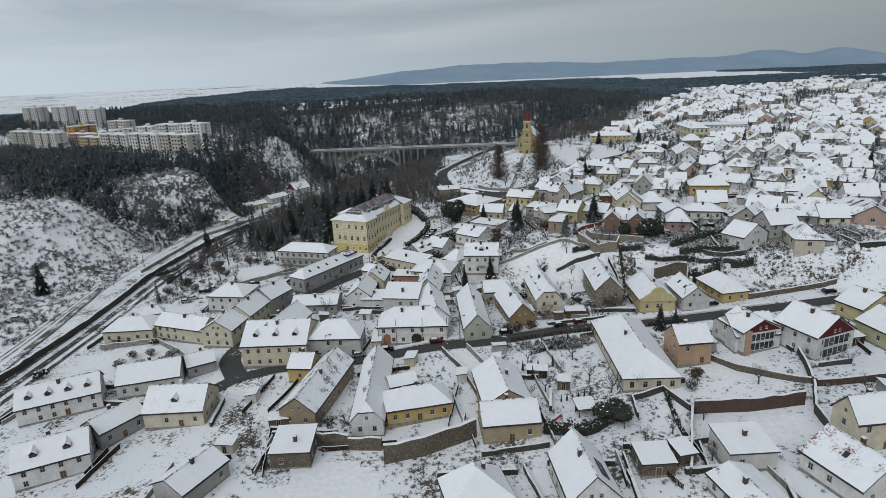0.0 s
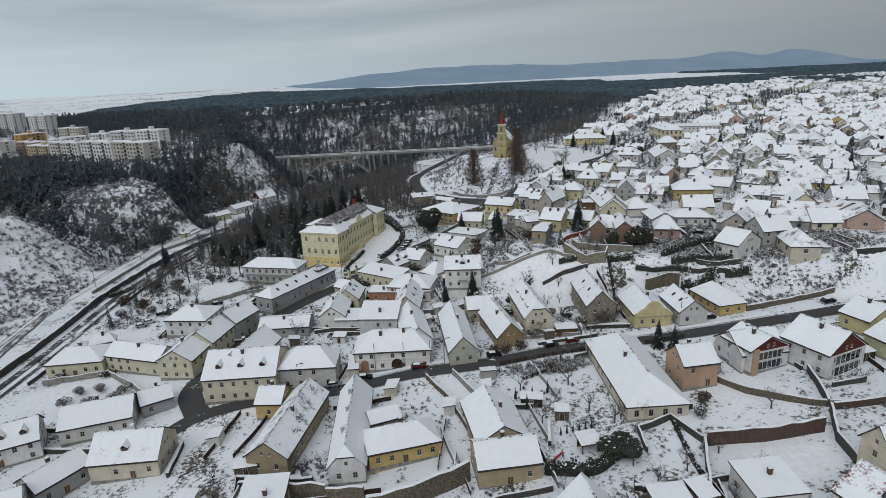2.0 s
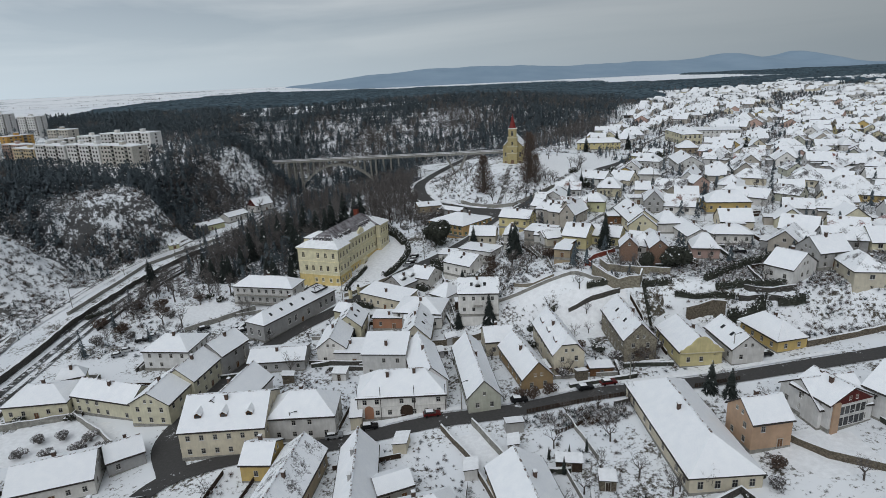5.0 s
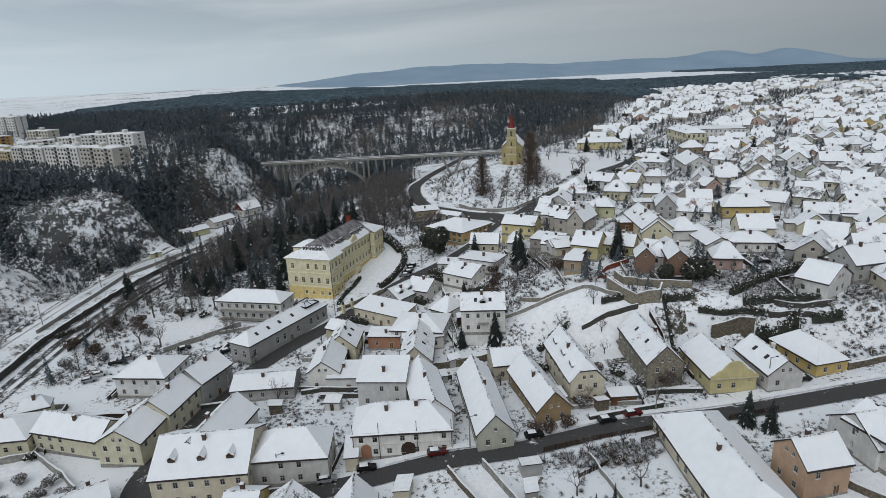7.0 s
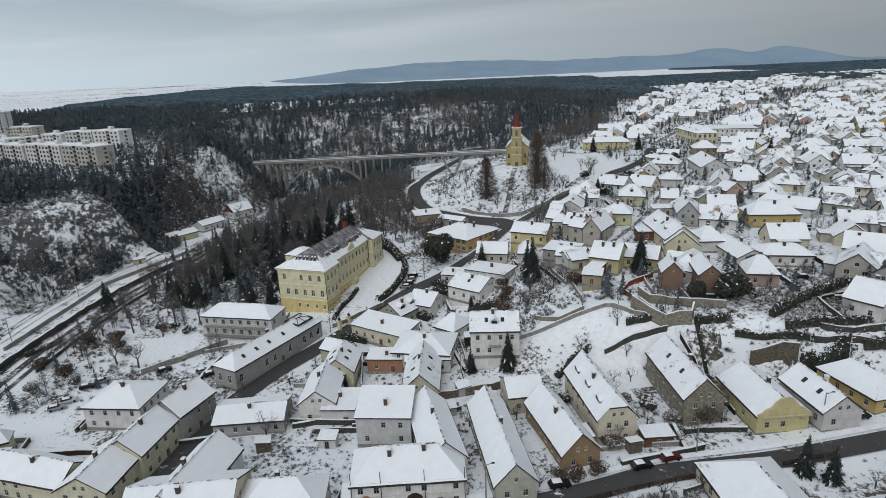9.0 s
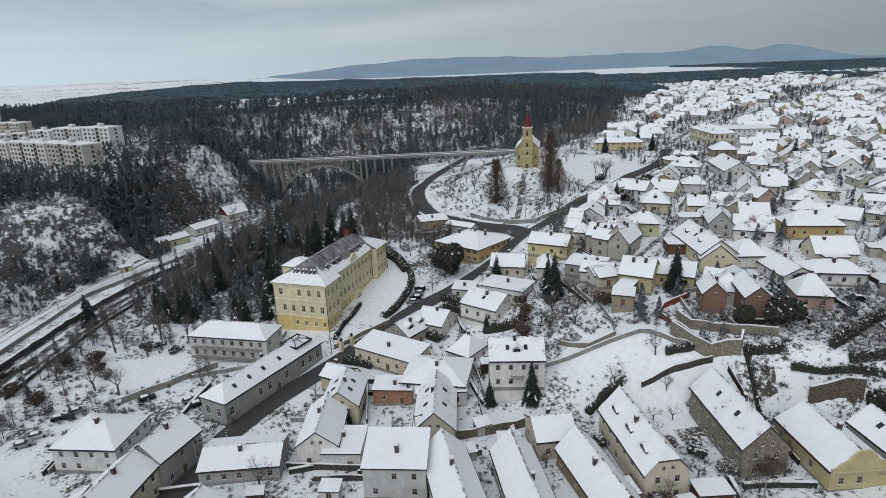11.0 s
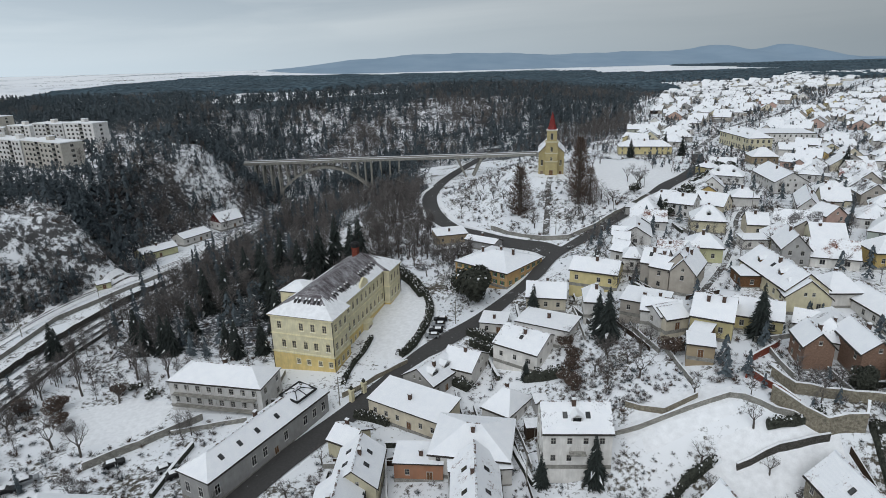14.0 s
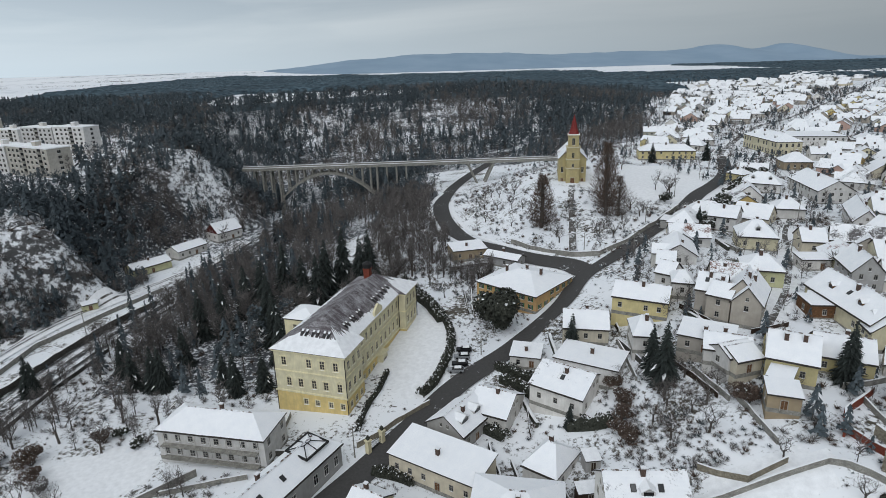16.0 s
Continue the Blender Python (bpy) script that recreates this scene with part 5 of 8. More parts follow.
# ---- the church on its hill ----
def church():
    home = tagged(new("church"), "yellow church with a red spire on a snowy hill", "church")
    home.matrix_world = pose(54.8, 411.5, 30.0, 0, 0, -14)
    FOOT.append((58, 420, 18))
    # Own axes: the tower front looks towards -y.
    nave = part("wall", Solid().box(-6.2, 6.2, 2.5, 27, -4, 11.5).mesh("wall", M["church"]), home)
    gable = [(-6.2, 11.4), (6.2, 11.4), (0, 17.2)]
    part("gable", Solid().prism([(x, 2.5, z) for x, z in gable], [(x, 3.1, z) for x, z in gable]).prism([(x, 26.4, z) for x, z in gable], [(x, 27, z) for x, z in gable]).mesh("gable", M["church"]), home)
    roof = roof_solid("g", 24.5, 12.4, 11.5, 5.9).mesh("roof", [M["snow_most"], M["fascia"]])
    part("roof", roof, home, pose(0, 14.75, 0, 0, 0, 90))
    part("tower", Solid().box(-2.9, 2.9, -1.2, 4.6, -4, 17.2).box(-2.35, 2.35, -0.65, 4.05, 17.2, 22.6).mesh("tower", M["church"]), home)
    for z, g in ((7.4, 0.3), (11.5, 0.3), (17.0, 0.35), (22.4, -0.15)):
        part("cornice", Solid().box(-2.9 - g, 2.9 + g, -1.2 - g, 4.6 + g, z, z + 0.45).mesh("cornice", M["yellowpale"]), home)
    part("snow_ledge", Solid().box(-2.65, 2.65, -0.95, 4.35, 22.85, 23.1).mesh("snow_ledge", M["snow"]), home)
    ring = lambda r, z: [(r * math.cos(k * math.pi / 4 + math.pi / 8), 1.7 + r * math.sin(k * math.pi / 4 + math.pi / 8), z) for k in range(8)]  # noqa: E731
    spire = Solid()
    for (r0, z0), (r1, z1) in zip(((2.6, 23.0), (1.9, 24.4), (1.35, 26.6), (0.65, 29.6)), ((1.9, 24.4), (1.35, 26.6), (0.65, 29.6), (0.08, 31.6))):
        spire.prism(ring(r0, z0), ring(r1, z1))
    part("spire", spire.mesh("spire", plain("red_sheet", (0.26, 0.035, 0.03), 0.5, 0.3, 1.0)), home, None, "dark red metal spire")
    part("cross", Solid().box(-0.06, 0.06, 1.64, 1.76, 31.4, 33.0).box(-0.4, 0.4, 1.66, 1.74, 32.2, 32.34).mesh("cross", M["iron"]), home)
    for turn in (0, 90, 180, 270):
        m = pose(0, 1.7, 0, 0, 0, turn) @ pose(0, -2.35, 0)
        part("belfry_opening", window_mesh(1.3, 3.0, "yellowpale"), home, m @ pose(0, 0, 18.3))
    part("window", window_mesh(1.0, 2.2, "yellowpale"), home, pose(0, -1.2, 12.6))
    part("window", window_mesh(1.0, 1.6, "yellowpale"), home, pose(0, -1.2, 8.2))
    part("door", door_mesh(1.7, 3.4), home, pose(0, -1.2, 0))
    for x in (-4.6, 4.6):
        part("window", window_mesh(1.0, 2.6, "yellowpale"), home, pose(x, 2.5, 5.2))
        part("door", door_mesh(1.1, 2.4), home, pose(x, 2.5, 0))
    for y in (7, 12, 17, 22):
        for turn in (90, 270):
            part("window", window_mesh(1.2, 3.6, "yellowpale"), home, pose(0, y, 0, 0, 0, turn) @ pose(0, -6.2, 4.6))
    part("terrace", Solid().tube((0, 4, -3), (0, 4, 0.05), 13.5, 13.0, 28).mesh("terrace", M["stone"]), home)


church()


# ---- the arched road bridge ----
def bridge():
    home = tagged(new("bridge"), "grey concrete arched road bridge over the gorge", "bridge")
    home.matrix_world = pose(-40, 511, 0, 0, 0, -1.5)
    deck_z = 26.3
    part("deck", Solid().box(-80, 120, -3.7, 3.7, deck_z - 0.9, deck_z).mesh("deck", M["concrete"]), home)
    part("carriageway", Solid().box(-80, 120, -2.6, 2.6, deck_z, deck_z + 0.08).mesh("carriageway", M["path"]), home)
    for y in (-3.5, 3.5):
        part("parapet", Solid().box(-80, 120, y - 0.15, y + 0.15, deck_z, deck_z + 0.8).box(-80, 120, y - 0.28, y + 0.28, deck_z + 0.8, deck_z + 1.05, 1).mesh("parapet", [M["concrete"], M["snow"]]), home)
    x0, x1, spring, crown = -56.0, 0.0, 8.5, 22.6
    mid, half = (x0 + x1) / 2, (x1 - x0) / 2
    arch_z = lambda x: spring + (crown - spring) * (1 - ((x - mid) / half) ** 2)  # noqa: E731
    for y in (-2.9, 2.9):
        n = 24
        xs_ = [x0 + (x1 - x0) * k / n for k in range(n + 1)]
        v = [p for x in xs_ for p in ((x, y - 0.7, arch_z(x) - 0.7), (x, y + 0.7, arch_z(x) - 0.7), (x, y + 0.7, arch_z(x) + 0.7), (x, y - 0.7, arch_z(x) + 0.7))]
        f = [(4 * k + c, 4 * k + (c + 1) % 4, 4 * k + 4 + (c + 1) % 4, 4 * k + 4 + c) for k in range(n) for c in range(4)]
        part("arch", mesh_of("arch", v, f, M["concrete"]), home)
        for x in (*range(-72, -56, 5), *np.arange(-52, -1, 5.0), *range(2, 26, 6)):
            foot = arch_z(x) if x0 < x < x1 else -6
            if foot < deck_z - 2.2:
                w = 0.8 if x0 < x < x1 else 1.0
                part("pier", Solid().box(x - w / 2, x + w / 2, y - 0.5, y + 0.5, foot, deck_z - 1.2).mesh("pier", M["concrete"]), home)
        for x, lean in ((66, -8), (66, 8)):
            part("strut", Solid().tube((x, y, 8), (x + lean, y, deck_z - 1.2), 0.7, 0.7, 4).mesh("strut", M["concrete"]), home)


bridge()


# ---- low buildings beside the railway ----
for x, y, rot, long, wide, eave, kind, rise, wall, more, label in (
    (-137.0, 403.0, 48, 17, 8, 3.4, "g", 1.8, "palegreen", {}, "low yellow-green railway building with a snowy roof"),
    (-127.5, 425.0, 55, 16, 9, 3.6, "g", 2.0, "greywhite", {}, "long low white workshop beside the woods"),
    (-115.5, 446.0, 50, 14, 10, 4.6, "g", 4.2, "white", {"gable": "maroon"}, "white house with a brown boarded gable under the trees"),
    (-142.5, 361.0, 38, 5, 3, 2.5, "s", 0.4, "palegreen", {"chimneys": 0, "category": "hut"}, "small yellow-green railway hut with a snowy roof"),
):
    house(x, y, rot, long, wide, ground_z(x, y) + eave, eave, kind, rise, wall, label, **more)


# ---- blocks of flats on the far plateau ----
def flats(x, y, rot, length, depth, storeys, wall, label):
    home = tagged(new("apartment_block"), label, "apartment block", "blocks of flats above the valley")
    z = ground_z(x, y)
    home.matrix_world = pose(x, y, z, 0, 0, rot)
    tall = storeys * 2.85 + 0.8
    part("wall", Solid().box(-length / 2, length / 2, -depth / 2, depth / 2, -8, tall).mesh("wall", M[wall]), home)
    part("roof", Solid().box(-length / 2 - 0.2, length / 2 + 0.2, -depth / 2 - 0.2, depth / 2 + 0.2, tall, tall + 0.5).mesh("roof", M["snow"]), home)
    for k in range(max(1, int(length / 22))):
        at = (k + 0.5) * length / max(1, int(length / 22)) - length / 2
        part("stair_head", Solid().box(at - 1.8, at + 1.8, -1.5, 1.5, tall + 0.4, tall + 2.6).box(at - 1.9, at + 1.9, -1.6, 1.6, tall + 2.6, tall + 2.9, 1).mesh("stair_head", [M[wall], M["snow"]]), home)
    win = pane_mesh(1.7, 1.4)
    if "loggia" not in SHARED:
        SHARED["loggia"] = Solid().box(-1.6, 1.6, -0.9, 0.05, 0, 1.1, 0).box(-1.5, 1.5, -0.06, 0.02, 1.1, 2.5, 1).mesh("balcony", [M["concrete"], M["glass"]])
    step = 4.2
    for turn in (0,):
        for f in range(storeys):
            for k in range(int(length / step)):
                at = (k + 0.5) * step - int(length / step) * step / 2
                m = pose(0, 0, 0, 0, 0, turn) @ pose(at, -depth / 2, 1.2 + f * 2.85)
                part("balcony" if k % 4 == 3 else "window", SHARED["loggia"] if k % 4 == 3 else win, home, m)
    for f in range(storeys):
        for turn in (90, 270):
            part("window", win, home, pose(0, 0, 0, 0, 0, turn) @ pose(0, -length / 2, 1.2 + f * 2.85))


FLATS = (
    (-216, 480, 40, 5, -34, "block", "long cream panel block with balconies at the wood's edge"), (-252, 504, 44, 5, -34, "white", "long white panel block with dark loggias"),
    (-292, 531, 46, 5, -34, "greywhite", "long pale grey panel block with a snowy roof"), (-328, 556, 36, 5, -34, "sand", "sand-coloured panel block with balconies"),
    (-238, 566, 28, 6, -25, "white", "tall white panel block with a snowy flat roof"), (-266, 580, 30, 6, -25, "greywhite", "tall off-white panel block with a stair tower"),
    (-305, 612, 24, 6, -25, "white", "white panel block behind the front row"), (-330, 606, 22, 6, 25, "greywhite", "white gable-ended panel block"),
    (-362, 668, 30, 7, -25, "block", "brownish tall panel block"), (-388, 636, 24, 7, 60, "block_orange", "yellow-painted tower block with a snowy roof"),
    (-372, 610, 34, 5, -34, "pink", "salmon-coloured panel block with a snowy roof"), (-455, 775, 34, 8, -25, "white", "distant white panel block among bare trees"),
    (-402, 604, 46, 6, -34, "greywhite", "long grey panel block beside bare trees"), (-448, 634, 46, 6, -34, "block", "long cream panel block beside bare trees"),
    (-545, 800, 36, 9, -25, "greywhite", "far grey tower block"), (-500, 790, 34, 9, -25, "white", "white tower block among bare trees"),
)
for x, y, long, storeys, rot, wall, label in FLATS:
    flats(x, y, rot, long, 12, storeys, wall, label)


# ---- the town on the plateau ----
TOWN_WALLS = ["white", "greywhite", "cream", "greytaupe", "white", "pale", "grey", "yellowpale", "greywhite", "sage", "white", "pink", "cream", "greytaupe", "mint", "white", "yellow", "grey", "greywhite", "ochre"]
TOWN_NAMES = dict(white="white", greywhite="off-white", cream="cream", yellowpale="pale yellow", pale="pale yellow", grey="grey", yellow="yellow", sage="sage green", pink="pink", ochre="ochre", greytaupe="taupe", mint="mint green")


def town_house(kind, length, width, eave, rise, wall, cover, variant=0, plain_side=False):
    """One pattern of town house, to be copied."""
    label = f"{TOWN_NAMES[wall]} town house under a snow-covered {'hipped' if kind == 'h' else 'gabled'} roof"
    home = tagged(new("house"), label, "house", "town houses on the plateau")
    part("wall", wall_solid(kind, length, width, eave, rise, 3.5).mesh("wall", M[wall]), home)
    part("roof", roof_solid(kind, length, width, eave, rise).mesh("roof", [M[cover], M["fascia"]]), home)
    part("chimney", chimney_mesh(1.5), home, pose(length * 0.2, width * 0.1, eave + rise * 0.7))
    w = pane_mesh(1.2, 1.3)
    for at, off, turn in ((-length * 0.25, -width / 2, 0), (length * 0.25, -width / 2, 0)) + (() if plain_side else ((-width * 0.22, -length / 2, 270), (width * 0.22, -length / 2, 270), (0, -length / 2, 90), (0, -width / 2, 180))):
        part("window", w, home, pose(0, 0, 0, 0, 0, turn) @ pose(at, off, max(0.9, eave - 2.2)))
    if variant % 5 in (1, 3):
        long = width * 0.5 + 2.6
        m = pose(length * (0.18 if variant % 2 else -0.2), -long / 2, 0, 0, 0, 90)
        part("wing", wall_solid("g", long, width * 0.62, eave - 0.3, rise * 0.66, 3.5).mesh("wing", M[wall]), home, m)
        part("wing_roof", roof_solid("g", long, width * 0.62, eave - 0.3, rise * 0.66).mesh("wing_roof", [M[cover], M["fascia"]]), home, m)
    if variant % 5 in (0, 2, 3):
        m = pose(length * 0.1, width / 2 + 1.6, 0)
        part("lean_to", wall_solid("f", length * 0.55, 3.2, 2.5, 0.2, 3.5).mesh("lean_to", M[("grey", "dark_wood", "greytaupe")[variant % 3]]), home, m)
        part("lean_to_roof", roof_solid("f", length * 0.55, 3.2, 2.5, 0.2).mesh("lean_to_roof", [M["snow"], M["fascia"]]), home, m)
    if kind == "g" and not plain_side:
        part("window", pane_mesh(0.9, 1.0), home, pose(0, 0, 0, 0, 0, 270) @ pose(0, -length / 2, eave + 0.4))
    return home


rng = random.Random(21)
PATTERNS = []
for n in range(20):
    wall = TOWN_WALLS[n % len(TOWN_WALLS)]
    PATTERNS.append((rng.choice("ggggh"), rng.uniform(10.0, 15.5), rng.uniform(8.6, 11.0), rng.uniform(2.6, 4.1), rng.uniform(2.8, 4.2), wall, rng.choice(("snow_full", "snow_full", "snow_most", "snow_grey", "snow_grey", "snow_red", "snow_most")), n))
MASTERS = {}
U = np.array([math.cos(radians(58)), math.sin(radians(58))])
V = np.array([math.sin(radians(58)), -math.cos(radians(58))])
ORIGIN = np.array([83.0, 295.0])
LOTS = []
for row in range(-3, 9):
    for side, turn in ((-11.5, 58), (11.5, 238), (-28, 148), (28, 328)):
        along = -260.0
        while along < 640:
            along += rng.uniform(11.0, 15.0) * (1.15 if abs(side) > 20 else 1)
            p = ORIGIN + U * along + V * (row * 57 + side + rng.uniform(-5, 5)) + U * rng.uniform(-3, 3)
            p = p + np.array([rng.uniform(-3, 3), rng.uniform(-3, 3)])
            if rng.random() > (0.10 if p[1] < 460 else 0.26):
                LOTS.append((p[0], p[1], turn + rng.choice((0, 90, 180, 270)) + rng.uniform(-22, 22)))


AVENUE = [(160, 470), (175, 496), (249, 582), (326, 649), (568, 894), (949, 1289)]
ribbon("road", AVENUE, 10.0, M["snow"], "wide straight snow-covered avenue", 0.3)
ribbon("road", AVENUE, 3.6, M["path"], "driven lane of the straight avenue", 0.42)


TOWN_STREET = [(56, 263), (73, 282), (90.7, 307), (106, 332), (137, 370), (158, 400), (183, 458), (205, 520), (235, 600)]


def street_gap(x, y, line):
    return min(math.hypot(x - p - t * (a - p), y - q - t * (b - q)) for (p, q), (a, b) in zip(line, line[1:]) for t in (max(0.0, min(1.0, ((x - p) * (a - p) + (y - q) * (b - q)) / ((a - p) ** 2 + (b - q) ** 2))),))


def avenue_gap(x, y):
    return street_gap(x, y, AVENUE)


def on_plateau(x, y):
    if avenue_gap(x, y) < 16 or street_gap(x, y, TOWN_STREET) < 9.5:
        return False
    if not 118 < y < 820 or x > 120 + 0.85 * y or x > 560:
        return False
    if y < 235 and x < 118 + 0.0 * y:
        return False
    if ground_z(x, y) < 22.5 or max(abs(ground_z(x + a, y + b) - ground_z(x, y)) for a, b in ((7, 0), (-7, 0), (0, 7), (0, -7))) > 1.9:
        return False
    if y > 325 and x < np.interp(y, [325, 355, 391, 430, 470, 480, 520, 560, 620, 700, 820], [58, 84, 114, 146, 168, 130, 135, 150, 190, 235, 300]):
        return False
    return True


good = []
for x, y, turn in LOTS:
    if on_plateau(x, y) and not any((x - a) ** 2 + (y - b) ** 2 < (r + 3.4) ** 2 for a, b, r in FOOT):
        good.append((x, y, turn, rng.randrange(len(PATTERNS))))
        FOOT.append((x, y, 6.2))
good.sort(key=lambda q: math.hypot(q[0] - 20, q[1] - 180))
for x, y, turn, n in good[:120]:
    m = pose(x, y, ground_z(x, y) - 0.1, 0, 0, turn)
    if n not in MASTERS:
        MASTERS[n] = town_house(*PATTERNS[n])
        MASTERS[n].matrix_world = m
    else:
        copy_thing(MASTERS[n], m)


def joined(name, label, category, rows):
    """Many houses of the same patterns, too far off to pick apart, in one mesh. rows: x, y, turn, pattern."""
    mats, all_v, all_f, all_m, base = [], [], [], [], 0
    for n, master in MASTERS.items():
        here = [q for q in rows if q[3] == n]
        if not here:
            continue
        for ob in master.children:
            me = ob.data
            local = np.empty(3 * len(me.vertices))
            me.vertices.foreach_get("co", local)
            local = np.c_[local.reshape(-1, 3), np.ones(len(me.vertices))] @ np.array(ob.matrix_basis).T
            slots = []
            for mat in me.materials:
                if mat not in mats:
                    mats.append(mat)
                slots.append(mats.index(mat))
            faces = [list(p.vertices) for p in me.polygons]
            index = [slots[p.material_index] for p in me.polygons]
            for x, y, turn, _ in here:
                m = np.array(pose(x, y, ground_z(x, y) - 0.1, 0, 0, turn))
                all_v += (local @ m.T)[:, :3].tolist()
                all_f += [[k + base for k in face] for face in faces]
                all_m += index
                base += len(local)
    return tagged(new(name, mesh_of(name, all_v, all_f, mats, all_m)), label, category, kind="stuff")


joined("far_streets", "rows of snow-covered houses in the farther streets", "town", [q for q in good[120:] if q[3] in MASTERS])

# The farthest streets run together into one mass of small roofs.
s = Solid()
for n in range(1000):
    y = rng.uniform(800, 1600)
    x = rng.uniform(float(np.interp(y, [800, 1025, 1185, 1275, 1600], [285, 395, 510, 720, 980])), 300 + 0.72 * y)
    if avenue_gap(x, y) < 26:
        continue
    z, a = ground_z(x, y), rng.choice((0.6, 2.2)) + rng.uniform(-0.3, 0.3)
    l, w, e, r = rng.uniform(5, 8), rng.uniform(4, 5.5), rng.uniform(3, 5), rng.uniform(2.5, 4.5)
    c, d = math.cos(a), math.sin(a)
    put = lambda px, py, pz: (x + px * c - py * d, y + px * d + py * c, z + pz)  # noqa: E731
    b = [(-l, -w), (l, -w), (l, w), (-l, w)]
    s.prism([put(*q, -2) for q in b], [put(*q, e) for q in b], rng.choice((0, 0, 1)))
    s.face(put(-l, -w - 0.4, e), put(l, -w - 0.4, e), put(l, 0, e + r), put(-l, 0, e + r), mat=2)
    s.face(put(l, w + 0.4, e), put(-l, w + 0.4, e), put(-l, 0, e + r), put(l, 0, e + r), mat=2)
tagged(new("distant_town", s.mesh("distant_town", [M["greywhite"], M["cream"], M["snow"]])), "distant snow-covered roofs of the town", "town", kind="stuff")


# ---- terraces, garden walls and sheds ----
def free(x, y, gap=0.5, share=0.62):
    return all((x - a) ** 2 + (y - b) ** 2 > (share * r + gap) ** 2 for a, b, r in FOOT)


ROAD_LINES = [[(-74, 143), (-56, 160), (-5, 166.5), (47, 172), (102, 176), (210, 184)], [(-66, 158), (-72, 170), (-61, 216), (-36, 253), (-11, 282), (9, 297), (34, 325), (74, 355), (138, 430)], [(34, 326), (13, 374), (-4, 420), (-2, 452)], [(62, 270), (106, 332), (158, 400), (222, 560)]]


def off_road(x, y, gap=4.0):
    for line in ROAD_LINES:
        for (xa, ya), (xb, yb) in zip(line, line[1:]):
            d = (xb - xa, yb - ya)
            t = max(0.0, min(1.0, ((x - xa) * d[0] + (y - ya) * d[1]) / (d[0] ** 2 + d[1] ** 2)))
            if math.hypot(x - xa - t * d[0], y - ya - t * d[1]) < gap:
                return False
    return True


rng = random.Random(33)
WALL_SORTS = (("dark_stone", 0.45, "dark dry stone terrace wall under snow"), ("ivy", 0.9, "dark evergreen hedge on the terraced slope"), ("stone", 0.45, "old stone garden wall with a snowy top"))
for n in range(26):
    x, y = rng.uniform(104, 150), rng.uniform(189, 236)
    e = 1.5
    slope = Vector((ground_z(x + e, y) - ground_z(x - e, y), ground_z(x, y + e) - ground_z(x, y - e), 0))
    if slope.length < 0.25:
        continue
    way = Vector((-slope.y, slope.x, 0)).normalized()
    long = rng.uniform(5, 15)
    ends = [(x + way.x * k, y + way.y * k) for k in (-long / 2, 0, long / 2)]
    if all(free(*p) and off_road(*p) for p in ends):
        sort, thick, label = rng.choice(WALL_SORTS)
        bank("trim", ends, rng.uniform(0.6, 1.4), thick, M[sort], label)
FENCE_SORTS = (("dark_wood", 0.12, 1.2, "dark weathered board fence between gardens"), ("dark_stone", 0.35, 1.3, "old stone boundary wall with snow on top"), ("ivy", 0.7, 1.2, "dark hedge between two gardens"), ("concrete", 0.25, 1.2, "grey concrete garden wall capped with snow"))
for a, b, r in list(FOOT[:97]):
    for _ in range(5):
        turn = rng.choice((0, 90)) + rng.uniform(-12, 12)
        way = Vector((math.cos(radians(turn)), math.sin(radians(turn)), 0))
        q = rng.uniform(0.75, 1.15) * r + 1.5
        c = (a - way.y * q * rng.choice((-1, 1)), b + way.x * q * rng.choice((-1, 1)))
        long = rng.uniform(8, 20)
        ends = [(c[0] + way.x * k, c[1] + way.y * k) for k in (-long / 2, 0, long / 2)]
        if max(abs(ground_z(*ends[k]) - ground_z(*ends[1])) for k in (0, 2)) < 0.9 and all(free(*p, 0.3, 0.7) and off_road(*p) and clean(*p) < 0.4 for p in ends):
            sort, thick, tall, label = rng.choice(FENCE_SORTS)
            bank("trim", ends, tall, thick, M[sort], label)


def shed(x, y, turn, length, width, wall):
    ob = tagged(new("shed"), f"small {'wooden' if wall == 'dark_wood' else 'plastered'} garden shed with a snowy roof", "shed", "garden sheds")
    ob.matrix_world = pose(x, y, ground_z(x, y), 0, 0, turn)
    FOOT.append((x, y, 0.5 * math.hypot(length, width)))
    part("wall", wall_solid("s", length, width, 2.2, 0.5, 2).mesh("wall", M[wall]), ob)
    part("roof", roof_solid("s", length, width, 2.2, 0.5, 0.25, 0.22, 0.2).mesh("roof", [M["snow"], M["fascia"]]), ob)
    part("door", door_mesh(0.9, 1.9, "dark_wood"), ob, pose(0, -width / 2, 0))


made = 0
while made < 110:
    x, y = rng.uniform(-66, 118), rng.uniform(92, 258)
    long, wide = rng.uniform(2.6, 5.5), rng.uniform(2.2, 3.4)
    if free(x, y, 2.4, 0.8) and off_road(x, y, 5.5) and clean(x, y) < 0.4 and not (60 < x < 150 and 187 < y < 240) and not (12 < x < 62 and 205 < y < 264):
        shed(x, y, rng.choice((0, 90, 180, 270)) + rng.uniform(-12, 12), long, wide, rng.choice(("dark_wood", "grey", "cream", "stone", "greywhite")))
    made += 1


